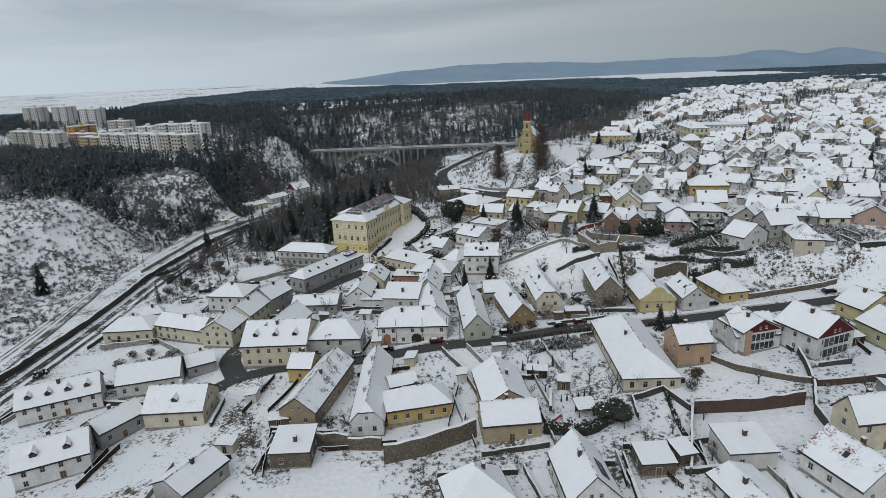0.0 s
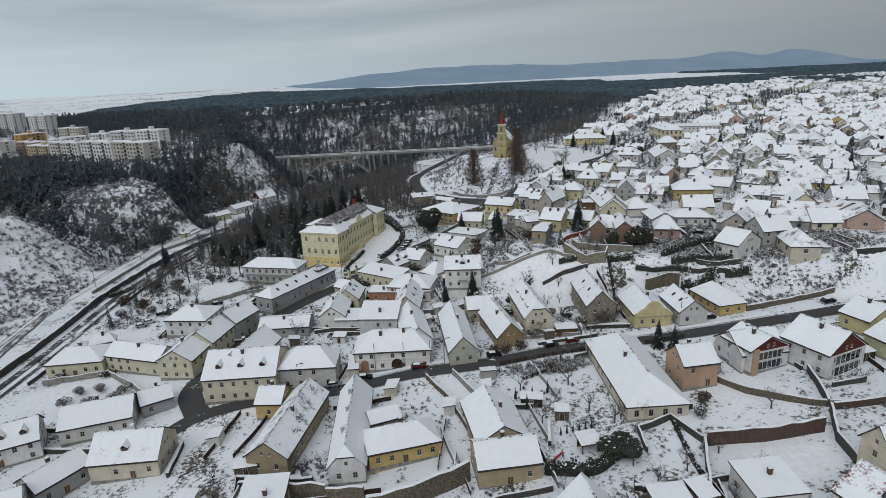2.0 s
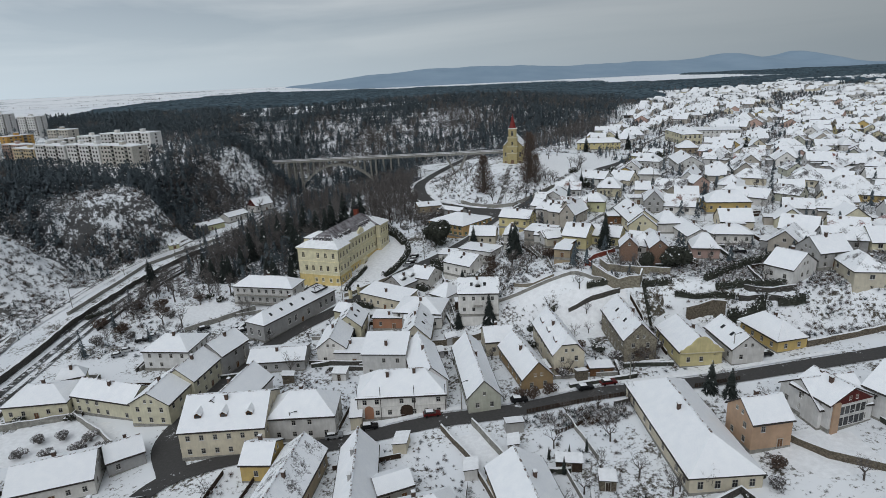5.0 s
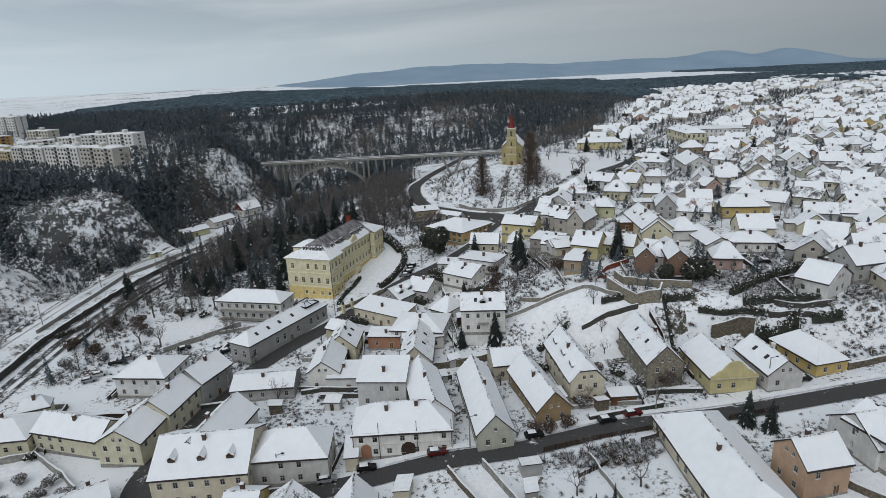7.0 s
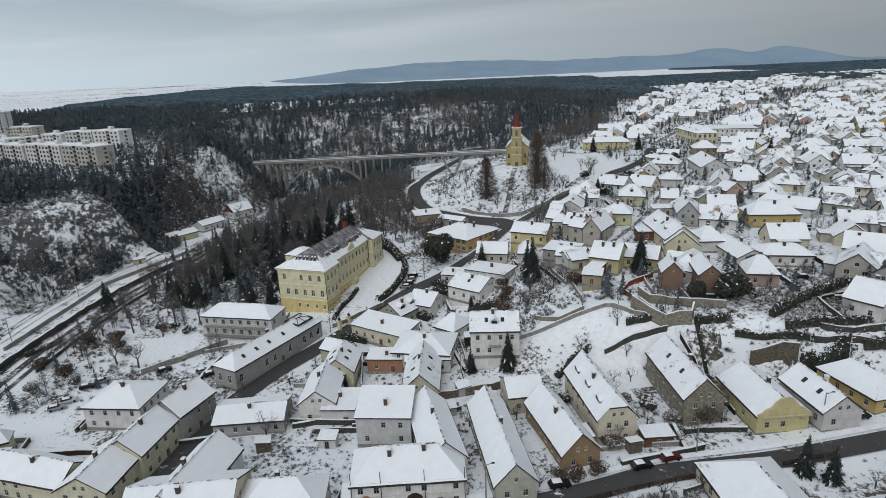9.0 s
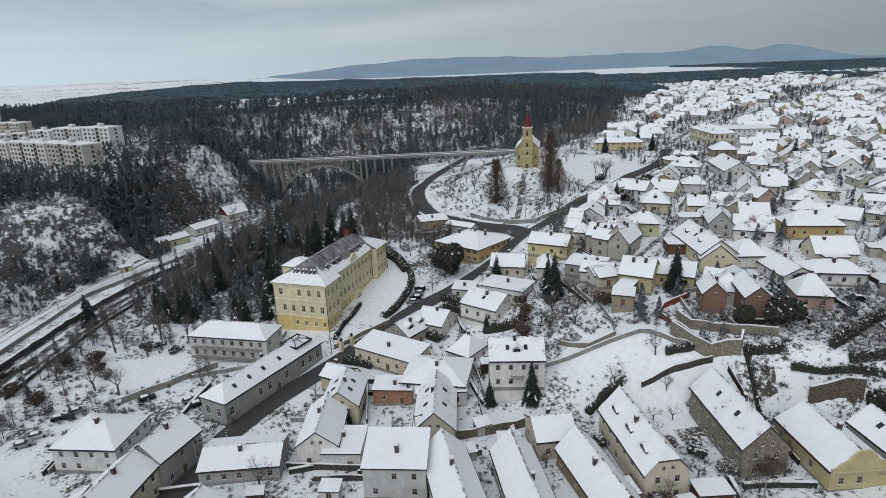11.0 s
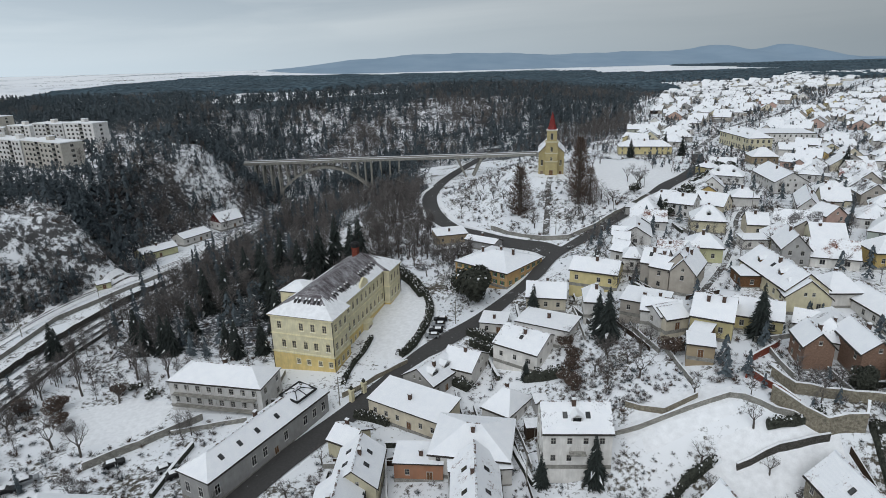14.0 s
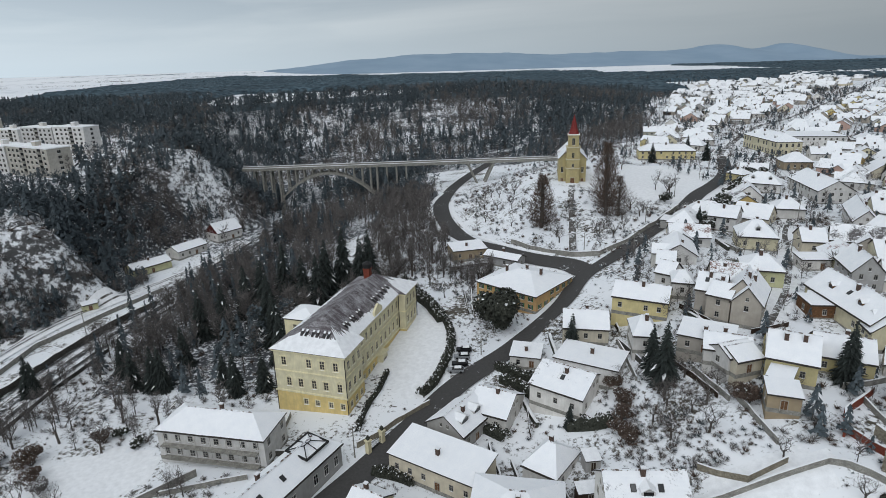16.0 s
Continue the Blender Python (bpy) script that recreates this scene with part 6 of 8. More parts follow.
# ---- hedges and thickets ----
def hedge(points, tall, wide, label):
    """An evergreen hedge or thicket: a dark core under a coat of small leaves, some holding snow."""
    r = random.Random(int(abs(points[0][0]) * 13 + abs(points[0][1]) * 7))
    runs = [[]]
    for p in curve_points(points, 1.0):
        if all((p[0] - a) ** 2 + (p[1] - b) ** 2 > (0.5 * q) ** 2 for a, b, q in FOOT):
            runs[-1].append(p)
        else:
            runs.append([])
    line = max(runs, key=len)
    if len(line) < 3:
        return
    ob = tagged(new("hedge"), label, "hedge")
    coat, rings = Solid(), []
    for a, b in zip(line, line[1:]):
        way = Vector((b[0] - a[0], b[1] - a[1], 0))
        side = Vector((way.y, -way.x, 0)).normalized()
        base = Vector((a[0], a[1], ground_z(*a)))
        swell = 0.75 + 0.5 * r.random()
        rings.append([base + side * wide * p + Vector((0, 0, tall * q * swell)) for p, q in ((-0.42, -0.4), (0.42, -0.4), (0.36, 0.6), (0.0, 0.8), (-0.36, 0.6))])
        for _ in range(int(16 + 9 * tall * wide)):
            e, u = r.uniform(0.0, math.pi), r.uniform(0.8, 1.15) * swell
            p = base + way * r.random() + side * math.cos(e) * wide * 0.5 * u + Vector((0, 0, (0.15 + math.sin(e) * 0.85) * tall * u))
            f = Vector((r.gauss(0, 1), r.gauss(0, 1), r.gauss(0, 1))).normalized() * r.uniform(0.14, 0.34)
            h = f.cross(Vector((r.uniform(-1, 1), r.uniform(-1, 1), r.uniform(-1, 1)))).normalized() * r.uniform(0.12, 0.30)
            coat.face(p - f, p - h, p + f, p + h, mat=1 if math.sin(e) > 0.6 and r.random() < 0.18 else 0)
    n = len(rings)
    faces = [(5 * k + c, 5 * k + (c + 1) % 5, 5 * k + 5 + (c + 1) % 5, 5 * k + 5 + c) for k in range(n - 1) for c in range(5)] + [(0, 1, 2, 3, 4), tuple(range(5 * n - 5, 5 * n))]
    part("core", mesh_of("core", [p for ring in rings for p in ring], faces, M["ivy"]), ob)
    part("foliage", coat.mesh("foliage", [M["ivy"], M["snow"]]), ob)


hedge([(26.5, 212.4), (30.1, 214.6), (33.3, 215.2), (36.5, 215.7)], 1.8, 1.8, "dark overgrown hedge at the foot of the garden")
hedge([(62.4, 211.7), (66.6, 210.5), (70.9, 209.5)], 1.6, 1.6, "low dark brush along the terrace edge")
hedge([(80.6, 207.7), (86.9, 211.2), (94.0, 215.2), (102.0, 219.8), (108.3, 221.8), (113.5, 224.4)], 2.4, 1.8, "tall dark clipped hedge capped with snow")
hedge([(84.0, 199.6), (87.0, 198.6), (90.7, 198.0), (95.0, 198.4)], 3.6, 3.6, "high dark ivy thicket beside the rubble wall")
hedge([(82.3, 204.3), (90.1, 202.9), (99.1, 201.4), (105.7, 201.4)], 1.6, 1.4, "dark hedge along the upper terrace")
hedge([(70.7, 206.4), (76.2, 204.5), (82.0, 203.2), (88.0, 201.3)], 1.3, 1.2, "dark brush on the middle terrace")
hedge([(62.8, 211.2), (62.7, 207.9), (62.9, 205.4), (62.3, 200.2)], 1.2, 1.0, "dark brush beside the stepped garden path")
hedge([(98.0, 197.6), (101.5, 196.7), (106.0, 195.8)], 2.2, 2.0, "dark evergreen hedge on the slope")
hedge([(-23.9, 340.0), (-18.9, 331.1), (-14.2, 318.6), (-12.2, 307.0), (-13.1, 297.7), (-16.2, 288.4), (-19.4, 281.2), (-23.0, 277.3)], 1.8, 2.2, "clipped dark hedge round the palace court")
hedge([(-25.8, 344.3), (-21.6, 333.4), (-17.4, 324.4), (-14.1, 313.0)], 3.0, 3.2, "overgrown dark shrubs behind the court hedge")
hedge([(-30.6, 291.6), (-33.0, 283.0), (-35.3, 277.7), (-37.1, 271.5), (-37.8, 266.3)], 1.3, 1.3, "clipped dark hedge before the palace front")
hedge([(46.2, 216.5), (51.7, 215.5), (56.6, 215.8)], 1.4, 1.6, "dark brush below the terrace wall")
hedge([(-2.1, 285.8), (4.3, 278.0), (8.6, 273.3)], 2.2, 2.2, "dark evergreen hedge behind the lower houses")
hedge([(-2.0, 279.3), (1.4, 275.4), (5.3, 267.1)], 2.4, 2.0, "dark evergreen hedge beside the white villa")
hedge([(-10.7, 264.1), (-6.8, 260.0), (-4.3, 257.5)], 2.2, 2.6, "dark evergreen bushes in a narrow yard")
hedge([(8.7, 255.7), (13.6, 253.1), (17.9, 251.8)], 2.6, 2.2, "dark russet hedge below the copse")
hedge([(-33.9, 252.5), (-27.3, 249.5), (-19.3, 243.2)], 2.0, 2.2, "bushy hedge along a house wall dusted with snow")
hedge([(19.9, 119.4), (23.8, 118.3), (29.5, 117.4), (34.7, 120.7)], 2.6, 3.0, "broad dark evergreen thicket in a garden")
hedge([(52.0, 131.4), (50.3, 120.2), (49.5, 111.0)], 0.8, 0.8, "row of low bushes in a snowy garden")
hedge([(-139.3, 262.0), (-135.8, 266.6), (-132.9, 273.3)], 1.6, 2.0, "dark brush beside the railway")


# ---- trees ----
def bare_tree_parts(seed, tall, wide, twigs=260, upright=0.35, mat="twig"):
    """Trunk with limbs, and a crown of fine twigs."""
    r = random.Random(seed)
    wood, fine, tips = Solid(), Solid(), []
    base = Vector((0, 0, -0.4))
    bend = Vector((r.uniform(-0.06, 0.06), r.uniform(-0.06, 0.06), 1)) * tall * 0.32
    wood.tube(base, base + bend, tall * 0.030, tall * 0.022, 7)
    top = base + bend

    def grow(start, way, length, thick, level):
        mid = start + way * length * 0.55 + Vector((r.uniform(-1, 1), r.uniform(-1, 1), r.uniform(0, 0.7))) * length * 0.08
        end = mid + (way + Vector((r.uniform(-0.4, 0.4), r.uniform(-0.4, 0.4), r.uniform(0, 0.35)))).normalized() * length * 0.5
        wood.tube(start, mid, thick, thick * 0.75, 5 if level < 2 else 3)
        wood.tube(mid, end, thick * 0.75, thick * 0.4, 5 if level < 2 else 3)
        tips.extend((mid, end))
        if level < 3:
            for _ in range(3 if level < 2 else 2):
                turn = Vector((r.uniform(-1, 1) * wide / tall * 1.6, r.uniform(-1, 1) * wide / tall * 1.6, r.uniform(upright * 0.2, 1.0)))
                grow(r.choice((mid, end, end)), (way * 0.7 + turn).normalized(), length * r.uniform(0.55, 0.75), thick * 0.5, level + 1)

    for k in range(5):
        a = 2 * math.pi * (k + r.random() * 0.6) / 5
        way = Vector((math.cos(a) * wide / tall * 1.3, math.sin(a) * wide / tall * 1.3, 0.75 + upright)).normalized()
        grow(base + bend * r.uniform(0.7, 1.0), way, tall * r.uniform(0.24, 0.32), tall * 0.012, 1)
    for _ in range(twigs):
        p = r.choice(tips)
        way = Vector((r.uniform(-1, 1), r.uniform(-1, 1), r.uniform(-0.25, 1.1))).normalized() * tall * r.uniform(0.06, 0.14)
        q = way.cross(Vector((r.uniform(-1, 1), r.uniform(-1, 1), r.uniform(-1, 1)))).normalized() * tall * 0.0035
        fine.face(p - q, p + q, p + way)
    return wood.mesh("trunk", M["bark"]), fine.mesh("crown", M[mat])


def fir_parts(seed, tall, wide, snow=0.2):
    """A spruce: tapering trunk and whorls of drooping boughs, some carrying snow."""
    r = random.Random(seed)
    s = Solid()
    wood = Solid().tube((0, 0, -0.4), (0, 0, tall * 0.97), tall * 0.02, 0.02, 6)
    levels = int(tall * 3.6)
    for k in range(levels):
        f = k / levels
        z = tall * (0.06 + 0.92 * f)
        reach = wide / 2 * (1 - f) ** 0.85 * r.uniform(0.8, 1.15) + 0.15
        n = max(4, int(11 * (1 - f)) + 3)
        for j in range(n):
            a = 2 * math.pi * (j + r.random()) / n
            out, side = Vector((math.cos(a), math.sin(a), 0)), Vector((-math.sin(a), math.cos(a), 0))
            length = reach * r.uniform(0.7, 1.15)
            w = 0.11 * length + 0.09
            root, tip = Vector((0, 0, z)), Vector((0, 0, z - length * r.uniform(0.25, 0.5))) + out * length
            mid = (root + tip) / 2 + Vector((0, 0, 0.12 * length))
            s.face(root, mid - side * w, tip, mid + side * w, mat=1 if r.random() < snow else 0)
            low = mid - Vector((0, 0, 0.25 * length + 0.1))
            s.face(root, low - side * w * 0.8, tip - Vector((0, 0, 0.12)), low + side * w * 0.8, mat=0)
    return wood.mesh("trunk", M["bark"]), s.mesh("crown", [M["needle"], M["snow"]])


def bush_parts(seed, tall, wide, mat, snow=0.15, leaves=420, fine=1.0):
    """A dense bush: stems and a rounded, uneven heap of small leaves or twigs."""
    r = random.Random(seed)
    s, wood = Solid(), Solid()
    for k in range(5):
        a = 2 * math.pi * k / 5
        wood.tube((0, 0, -0.3), (math.cos(a) * wide * 0.25, math.sin(a) * wide * 0.25, tall * 0.6), 0.06, 0.03, 4)
    lobes = [(r.uniform(-0.3, 0.3) * wide, r.uniform(-0.3, 0.3) * wide, tall * r.uniform(0.35, 0.75), r.uniform(0.22, 0.36)) for _ in range(7)]
    for _ in range(leaves):
        x, y, z, q = r.choice(lobes)
        way = Vector((r.gauss(0, 1), r.gauss(0, 1), r.gauss(0, 1))).normalized()
        p = Vector((x, y, z)) + Vector((way.x * wide * q, way.y * wide * q, way.z * tall * q)) * r.uniform(0.75, 1.1)
        if p.z < 0:
            p.z = 0.05
        a = way.cross(Vector((r.uniform(-1, 1), r.uniform(-1, 1), 1))).normalized() * r.uniform(0.12, 0.3) * fine
        b = (way.cross(a) + way * r.uniform(-0.3, 0.5)).normalized() * r.uniform(0.12, 0.34) * fine
        s.face(p - a, p - b, p + a, p + b, mat=1 if way.z > 0.3 and r.random() < snow * 2.2 else 0)
    return wood.mesh("stem", M["bark"]), s.mesh("crown", [M[mat], M["snow"]])


def column_parts(seed):
    """A tall hornbeam: one stem, thickly set with rising twigs from foot to tip."""
    r = random.Random(seed)
    wood, fine = Solid().tube((0, 0, -0.4), (0, 0, 9.4), 0.2, 0.03, 7), Solid()
    for k in range(26):
        z, a = 0.6 + 0.28 * k, r.uniform(0, 6.28)
        reach = 1.35 * (1 - z / 10.5)
        wood.tube((0, 0, z), (math.cos(a) * reach, math.sin(a) * reach, z + 1.3), 0.05, 0.015, 4)
    for _ in range(2100):
        z = 9.6 * r.random() ** 1.15
        a, q = r.uniform(0, 6.28), r.random() ** 0.6 * (1.55 * (1 - (z / 10.4) ** 1.6) * min(1, 0.35 + z / 2.2))
        p = Vector((math.cos(a) * q, math.sin(a) * q, z))
        way = Vector((math.cos(a) * 0.35 + r.uniform(-0.3, 0.3), math.sin(a) * 0.35 + r.uniform(-0.3, 0.3), r.uniform(0.4, 1))).normalized() * r.uniform(0.3, 0.8)
        w = way.cross(Vector((r.uniform(-1, 1), r.uniform(-1, 1), 0.2))).normalized() * 0.022
        fine.face(p - w, p + w, p + way)
    return wood.mesh("trunk", M["bark"]), fine.mesh("crown", M["twig_red"])


TREE_KINDS = {}


def tree(kind, x, y, tall, label, turn=None, wide=1.0):
    """Plants one of the tree patterns; the copies share their meshes."""
    if kind not in TREE_KINDS:
        sort, seed = kind.split("_")
        n = int(seed)
        meshes = {
            "bare": lambda: bare_tree_parts(n, 10, 7.5),
            "tall": lambda: bare_tree_parts(n, 10, 3.6, 420, 0.9),
            "column": lambda: column_parts(n),
            "fir": lambda: fir_parts(n, 10, 4.8, 0.035),
            "slim": lambda: fir_parts(n, 10, 2.4, 0.04),
            "bush": lambda: bush_parts(n, 2, 2.4, "ivy"),
            "twiggy": lambda: bush_parts(n, 2, 2.6, "twig", 0.16, 1600, 0.4),
            "russet": lambda: bush_parts(n, 2, 2.8, "twig_red", 0.025, 2200, 0.38),
            "yew": lambda: bush_parts(n, 10, 9, "ivy", 0.015, 4200, 1.6),
        }[sort]()
        TREE_KINDS[kind] = meshes
    trunk, crown = TREE_KINDS[kind]
    # No tree stands inside a house.
    for a, b, r in FOOT:
        d = math.hypot(x - a, y - b)
        if d < 0.62 * r:
            x, y = a + (x - a) / max(d, 0.01) * 0.95 * r, b + (y - b) / max(d, 0.01) * 0.95 * r
    sort = kind.split("_")[0]
    unit = 2.0 if sort in ("bush", "twiggy", "russet") else 10.0
    ob = tagged(new("bush" if unit == 2 else "tree"), label, "bush" if unit == 2 else "tree")
    k = tall / unit
    ob.matrix_world = pose(x, y, ground_z(x, y), 0, 0, RNG.uniform(0, 360) if turn is None else turn) @ Matrix.Diagonal((k * wide, k * wide, k, 1))
    part(trunk.name.split(".")[0], trunk, ob)
    part("crown", crown, ob)
    return ob


# ---- woods on the hills: too many to count ----
def plant(name, label, spots, patterns):
    """Joins many small copies of tree patterns into one mesh. spots: x, y, size, pattern."""
    all_v, all_f, all_m, base = [], [], [], 0
    for n, (verts, faces, slots) in enumerate(patterns):
        here = spots[spots[:, 3] == n]
        if not len(here):
            continue
        a = np.random.RandomState(n).uniform(0, 6.28, len(here))
        c, s, k = np.cos(a)[:, None], np.sin(a)[:, None], here[:, 2:3]
        x, y, z = verts[:, 0][None], verts[:, 1][None], verts[:, 2][None]
        gz = land(here[:, 0], here[:, 1])[:, None]
        v = np.stack([here[:, 0:1] + k * (x * c - y * s), here[:, 1:2] + k * (x * s + y * c), gz + k * z], -1).reshape(-1, 3)
        f = (faces[None] + (np.arange(len(here)) * len(verts))[:, None, None]).reshape(-1, 3) + base
        all_v.append(v), all_f.append(f), all_m.append(np.tile(slots, len(here)))
        base += len(v)
    v, f, m = np.concatenate(all_v), np.concatenate(all_f), np.concatenate(all_m)
    me = bpy.data.meshes.new(name)
    me.vertices.add(len(v))
    me.vertices.foreach_set("co", v.astype(np.float32).ravel())
    me.loops.add(3 * len(f))
    me.loops.foreach_set("vertex_index", f.astype(np.int32).ravel())
    me.polygons.add(len(f))
    me.polygons.foreach_set("loop_start", np.arange(0, 3 * len(f), 3, dtype=np.int32))
    me.polygons.foreach_set("material_index", m.astype(np.int32))
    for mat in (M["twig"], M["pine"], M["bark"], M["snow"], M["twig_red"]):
        me.materials.append(mat)
    me.update(calc_edges=True)
    return tagged(new(name, me), label, "woods", kind="stuff")


def far_bare(seed, slot, twigs=46, thick=0.125, slim=1.0):
    r = random.Random(seed)
    v, f, m = [], [], []

    def tri(a, b, c, mat):
        k = len(v)
        v.extend((a, b, c))
        f.append((k, k + 1, k + 2))
        m.append(mat)

    tri((-0.16, 0, -0.5), (0.16, 0, -0.5), (0, 0.1, 6.5), 2)
    tri((0, -0.16, -0.5), (0, 0.16, -0.5), (0.1, 0, 6.5), 2)
    for _ in range(twigs):
        a, h = r.uniform(0, 6.28), r.uniform(2.0, 7.0)
        start = Vector((r.uniform(-0.8, 0.8), r.uniform(-0.8, 0.8), h))
        reach = slim * r.uniform(1.2, 2.9) * (1.1 - abs(h - 4.5) / 7)
        end = start + Vector((math.cos(a) * reach, math.sin(a) * reach, r.uniform(0.4, 2.6)))
        q = Vector((r.uniform(-1, 1), r.uniform(-1, 1), r.uniform(-1, 1))).normalized() * thick
        tri(tuple(start - q), tuple(start + q), tuple(end), slot)
    return np.array(v), np.array(f), np.array(m)


def round_pine(seed, snow=0.04):
    """A black pine far off: bare stem and a broad, broken crown."""
    r = random.Random(seed)
    v, f, m = [(-0.2, 0, -0.5), (0.2, 0, -0.5), (0, 0.1, 7.5)], [(0, 1, 2)], [2]
    lobes = [(r.uniform(-1.1, 1.1), r.uniform(-1.1, 1.1), r.uniform(4.2, 8.2), r.uniform(0.8, 1.5)) for _ in range(8)]
    for _ in range(48):
        x, y, z, q = r.choice(lobes)
        way = Vector((r.gauss(0, 1), r.gauss(0, 1), r.gauss(0, 0.8))).normalized()
        p = Vector((x, y, z)) + way * q * r.uniform(0.5, 1.0)
        a = way.cross(Vector((r.uniform(-1, 1), r.uniform(-1, 1), 1))).normalized() * r.uniform(0.36, 0.7)
        b = (way + Vector((r.uniform(-0.6, 0.6), r.uniform(-0.6, 0.6), 0))).normalized() * r.uniform(0.4, 0.8)
        k = len(v)
        v += [tuple(p - a), tuple(p + a), tuple(p + b)]
        f.append((k, k + 1, k + 2))
        m.append(3 if way.z > 0.2 and r.random() < snow * 2 else 1)
    return np.array(v), np.array(f), np.array(m)


def far_pine(seed, snow=0.10, boughs=44):
    r = random.Random(seed)
    v, f, m = [], [], []
    v += [(-0.18, 0, -0.5), (0.18, 0, -0.5), (0, 0.1, 7)]
    f.append((0, 1, 2)), m.append(2)
    for _ in range(boughs):
        h = r.uniform(1.8, 9.2)
        wide = 1.9 * (1 - (h - 1.8) / 8.2) + 0.35
        a = r.uniform(0, 6.28)
        tip = Vector((math.cos(a) * wide, math.sin(a) * wide, h - 0.6))
        up = Vector((0.15 * math.cos(a), 0.15 * math.sin(a), h + 0.8))
        side = Vector((-math.sin(a), math.cos(a), 0)) * (0.62 if boughs > 30 else 0.9) * (wide * 0.5 + 0.3)
        k = len(v)
        v += [tuple(up), tuple(tip - side), tuple(tip + side)]
        f.append((k, k + 1, k + 2))
        m.append(3 if r.random() < snow else 1)
    return np.array(v), np.array(f), np.array(m)


nr = np.random.RandomState(5)
count = 120000
px, py = nr.uniform(-640, 330, count), nr.uniform(255, 1090, count)
dense = woodland(px, py)
step_keep = np.where(py < 620, 0.30, np.where(py < 800, 0.25, 0.11))
gap = np.array([noise.noise((a * 0.02, b * 0.02, 7)) for a, b in zip(px, py)])
steep = np.hypot(land(px + 2, py) - land(px - 2, py), land(px, py + 2) - land(px, py - 2)) / 4
keep = nr.uniform(0, 1, count) < (1 + 1.6 * np.minimum(steep, 1.2)) * dense * step_keep * (0.75 + 0.8 * gap) * (1 + 1.2 * bare_slope(px, py) * (py < 560)) * np.where((py < 540) & (px < -100), 1.5, 1.0) * ((bump(px, py, -152, 481, 38, 12, 1.0) < 0.55) | (nr.uniform(0, 1, count) < 0.15))
px, py = px[keep], py[keep]
rail_x = np.interp(py, [140, 200, 276, 305, 332, 348, 372, 408, 442, 491, 520], [-138, -137, -137, -134, -128, -122, -115, -107, -97, -83, -76])
road_x = np.interp(py, [300, 338, 351, 363, 375, 388, 407, 430, 455, 500, 537, 570, 600], [60, 32, 22, 13, 3.5, -1, -4, -4.8, -2, 8.5, 24, 42, 60])
clear = ((px > rail_x - 30) & (px < rail_x + 12) & (py < 385)) | (np.abs(px - rail_x) < 13) & (py < 500) | (np.abs(px - road_x) < 6) & (py < 600)
clear |= (np.abs(py - 511) < 6) & (px > -115) & (px < 80)
clear |= (np.hypot(px + 38, py - 300) < 30) | (np.hypot(px + 68, py - 266) < 16)
px, py = px[~clear], py[~clear]
for a, b, r in [(-132, 400, 9), (-128, 416, 9), (-122, 428, 9), (-114, 446, 10), (-150, 374, 5)]:
    away = np.hypot(px - a, py - b) > r
    px, py = px[away], py[away]
pineness = np.array([noise.noise((a * 0.012, b * 0.012, 2)) for a, b in zip(px, py)]) + 0.25 * (px < -120) + 0.2 * (py > 640) - 0.25 * ((px > -120) & (py < 470)) - 0.06 * (bare_slope(px, py) > 0.4)
sort = np.where(nr.uniform(-0.35, 0.35, len(px)) < pineness, 3 + nr.randint(0, 3, len(px)), nr.randint(0, 3, len(px)))
ahead = 0.56 * (px + 198) + 0.83 * (py - 468)
size = nr.uniform(0.75, 1.45, len(px)) * np.where(py > 650, 1.1, 1.0) * np.where((ahead > -60) & (ahead < 0) & (px < -180), 0.55, 1.0) * np.where(bump(px, py, -150, 466, 44, 16, 1.0) > 0.4, 0.62, 1.0)
spots = np.stack([px, py, size, sort], 1)
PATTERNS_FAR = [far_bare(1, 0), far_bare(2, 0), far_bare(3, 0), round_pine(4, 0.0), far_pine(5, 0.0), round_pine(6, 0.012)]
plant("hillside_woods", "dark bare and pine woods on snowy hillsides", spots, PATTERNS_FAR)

# Scrub on the bare slopes and loose trees between them.
px, py = nr.uniform(-330, -150, 5000), nr.uniform(120, 470, 5000)
keep = nr.uniform(0, 1, 5000) < scrub(px, py) * 0.30
spots = np.stack([px[keep], py[keep], nr.uniform(0.10, 0.32, keep.sum()), np.where(nr.uniform(0, 1, keep.sum()) < 0.12, 4, 2)], 1)
plant("slope_scrub", "low scrub and young pines on the snowy slope", spots, PATTERNS_FAR)

def fir_flat(seed):
    """A spruce of many drooping boughs, with a little snow on its upper side."""
    r = random.Random(seed)
    v, f, m = [(-0.2, 0, -0.5), (0.2, 0, -0.5), (0, 0.1, 9)], [(0, 1, 2)], [2]
    for _ in range(230):
        h = 1.0 + 9.2 * r.random() ** 1.3
        wide = (2.15 * (1 - (h - 1.0) / 9.4) + 0.2) * r.uniform(0.55, 1.1)
        a = r.uniform(0, 6.28)
        out, side = Vector((math.cos(a), math.sin(a), 0)), Vector((-math.sin(a), math.cos(a), 0))
        root, tip = out * wide * 0.25 + Vector((0, 0, h)), out * wide + Vector((0, 0, h - wide * r.uniform(0.25, 0.6)))
        k = len(v)
        v += [tuple(root - side * 0.22), tuple(tip), tuple(root + side * 0.22 + Vector((0, 0, 0.25)))]
        f.append((k, k + 1, k + 2))
        m.append(3 if r.random() < 0.012 else 1)
    return np.array(v), np.array(f), np.array(m)


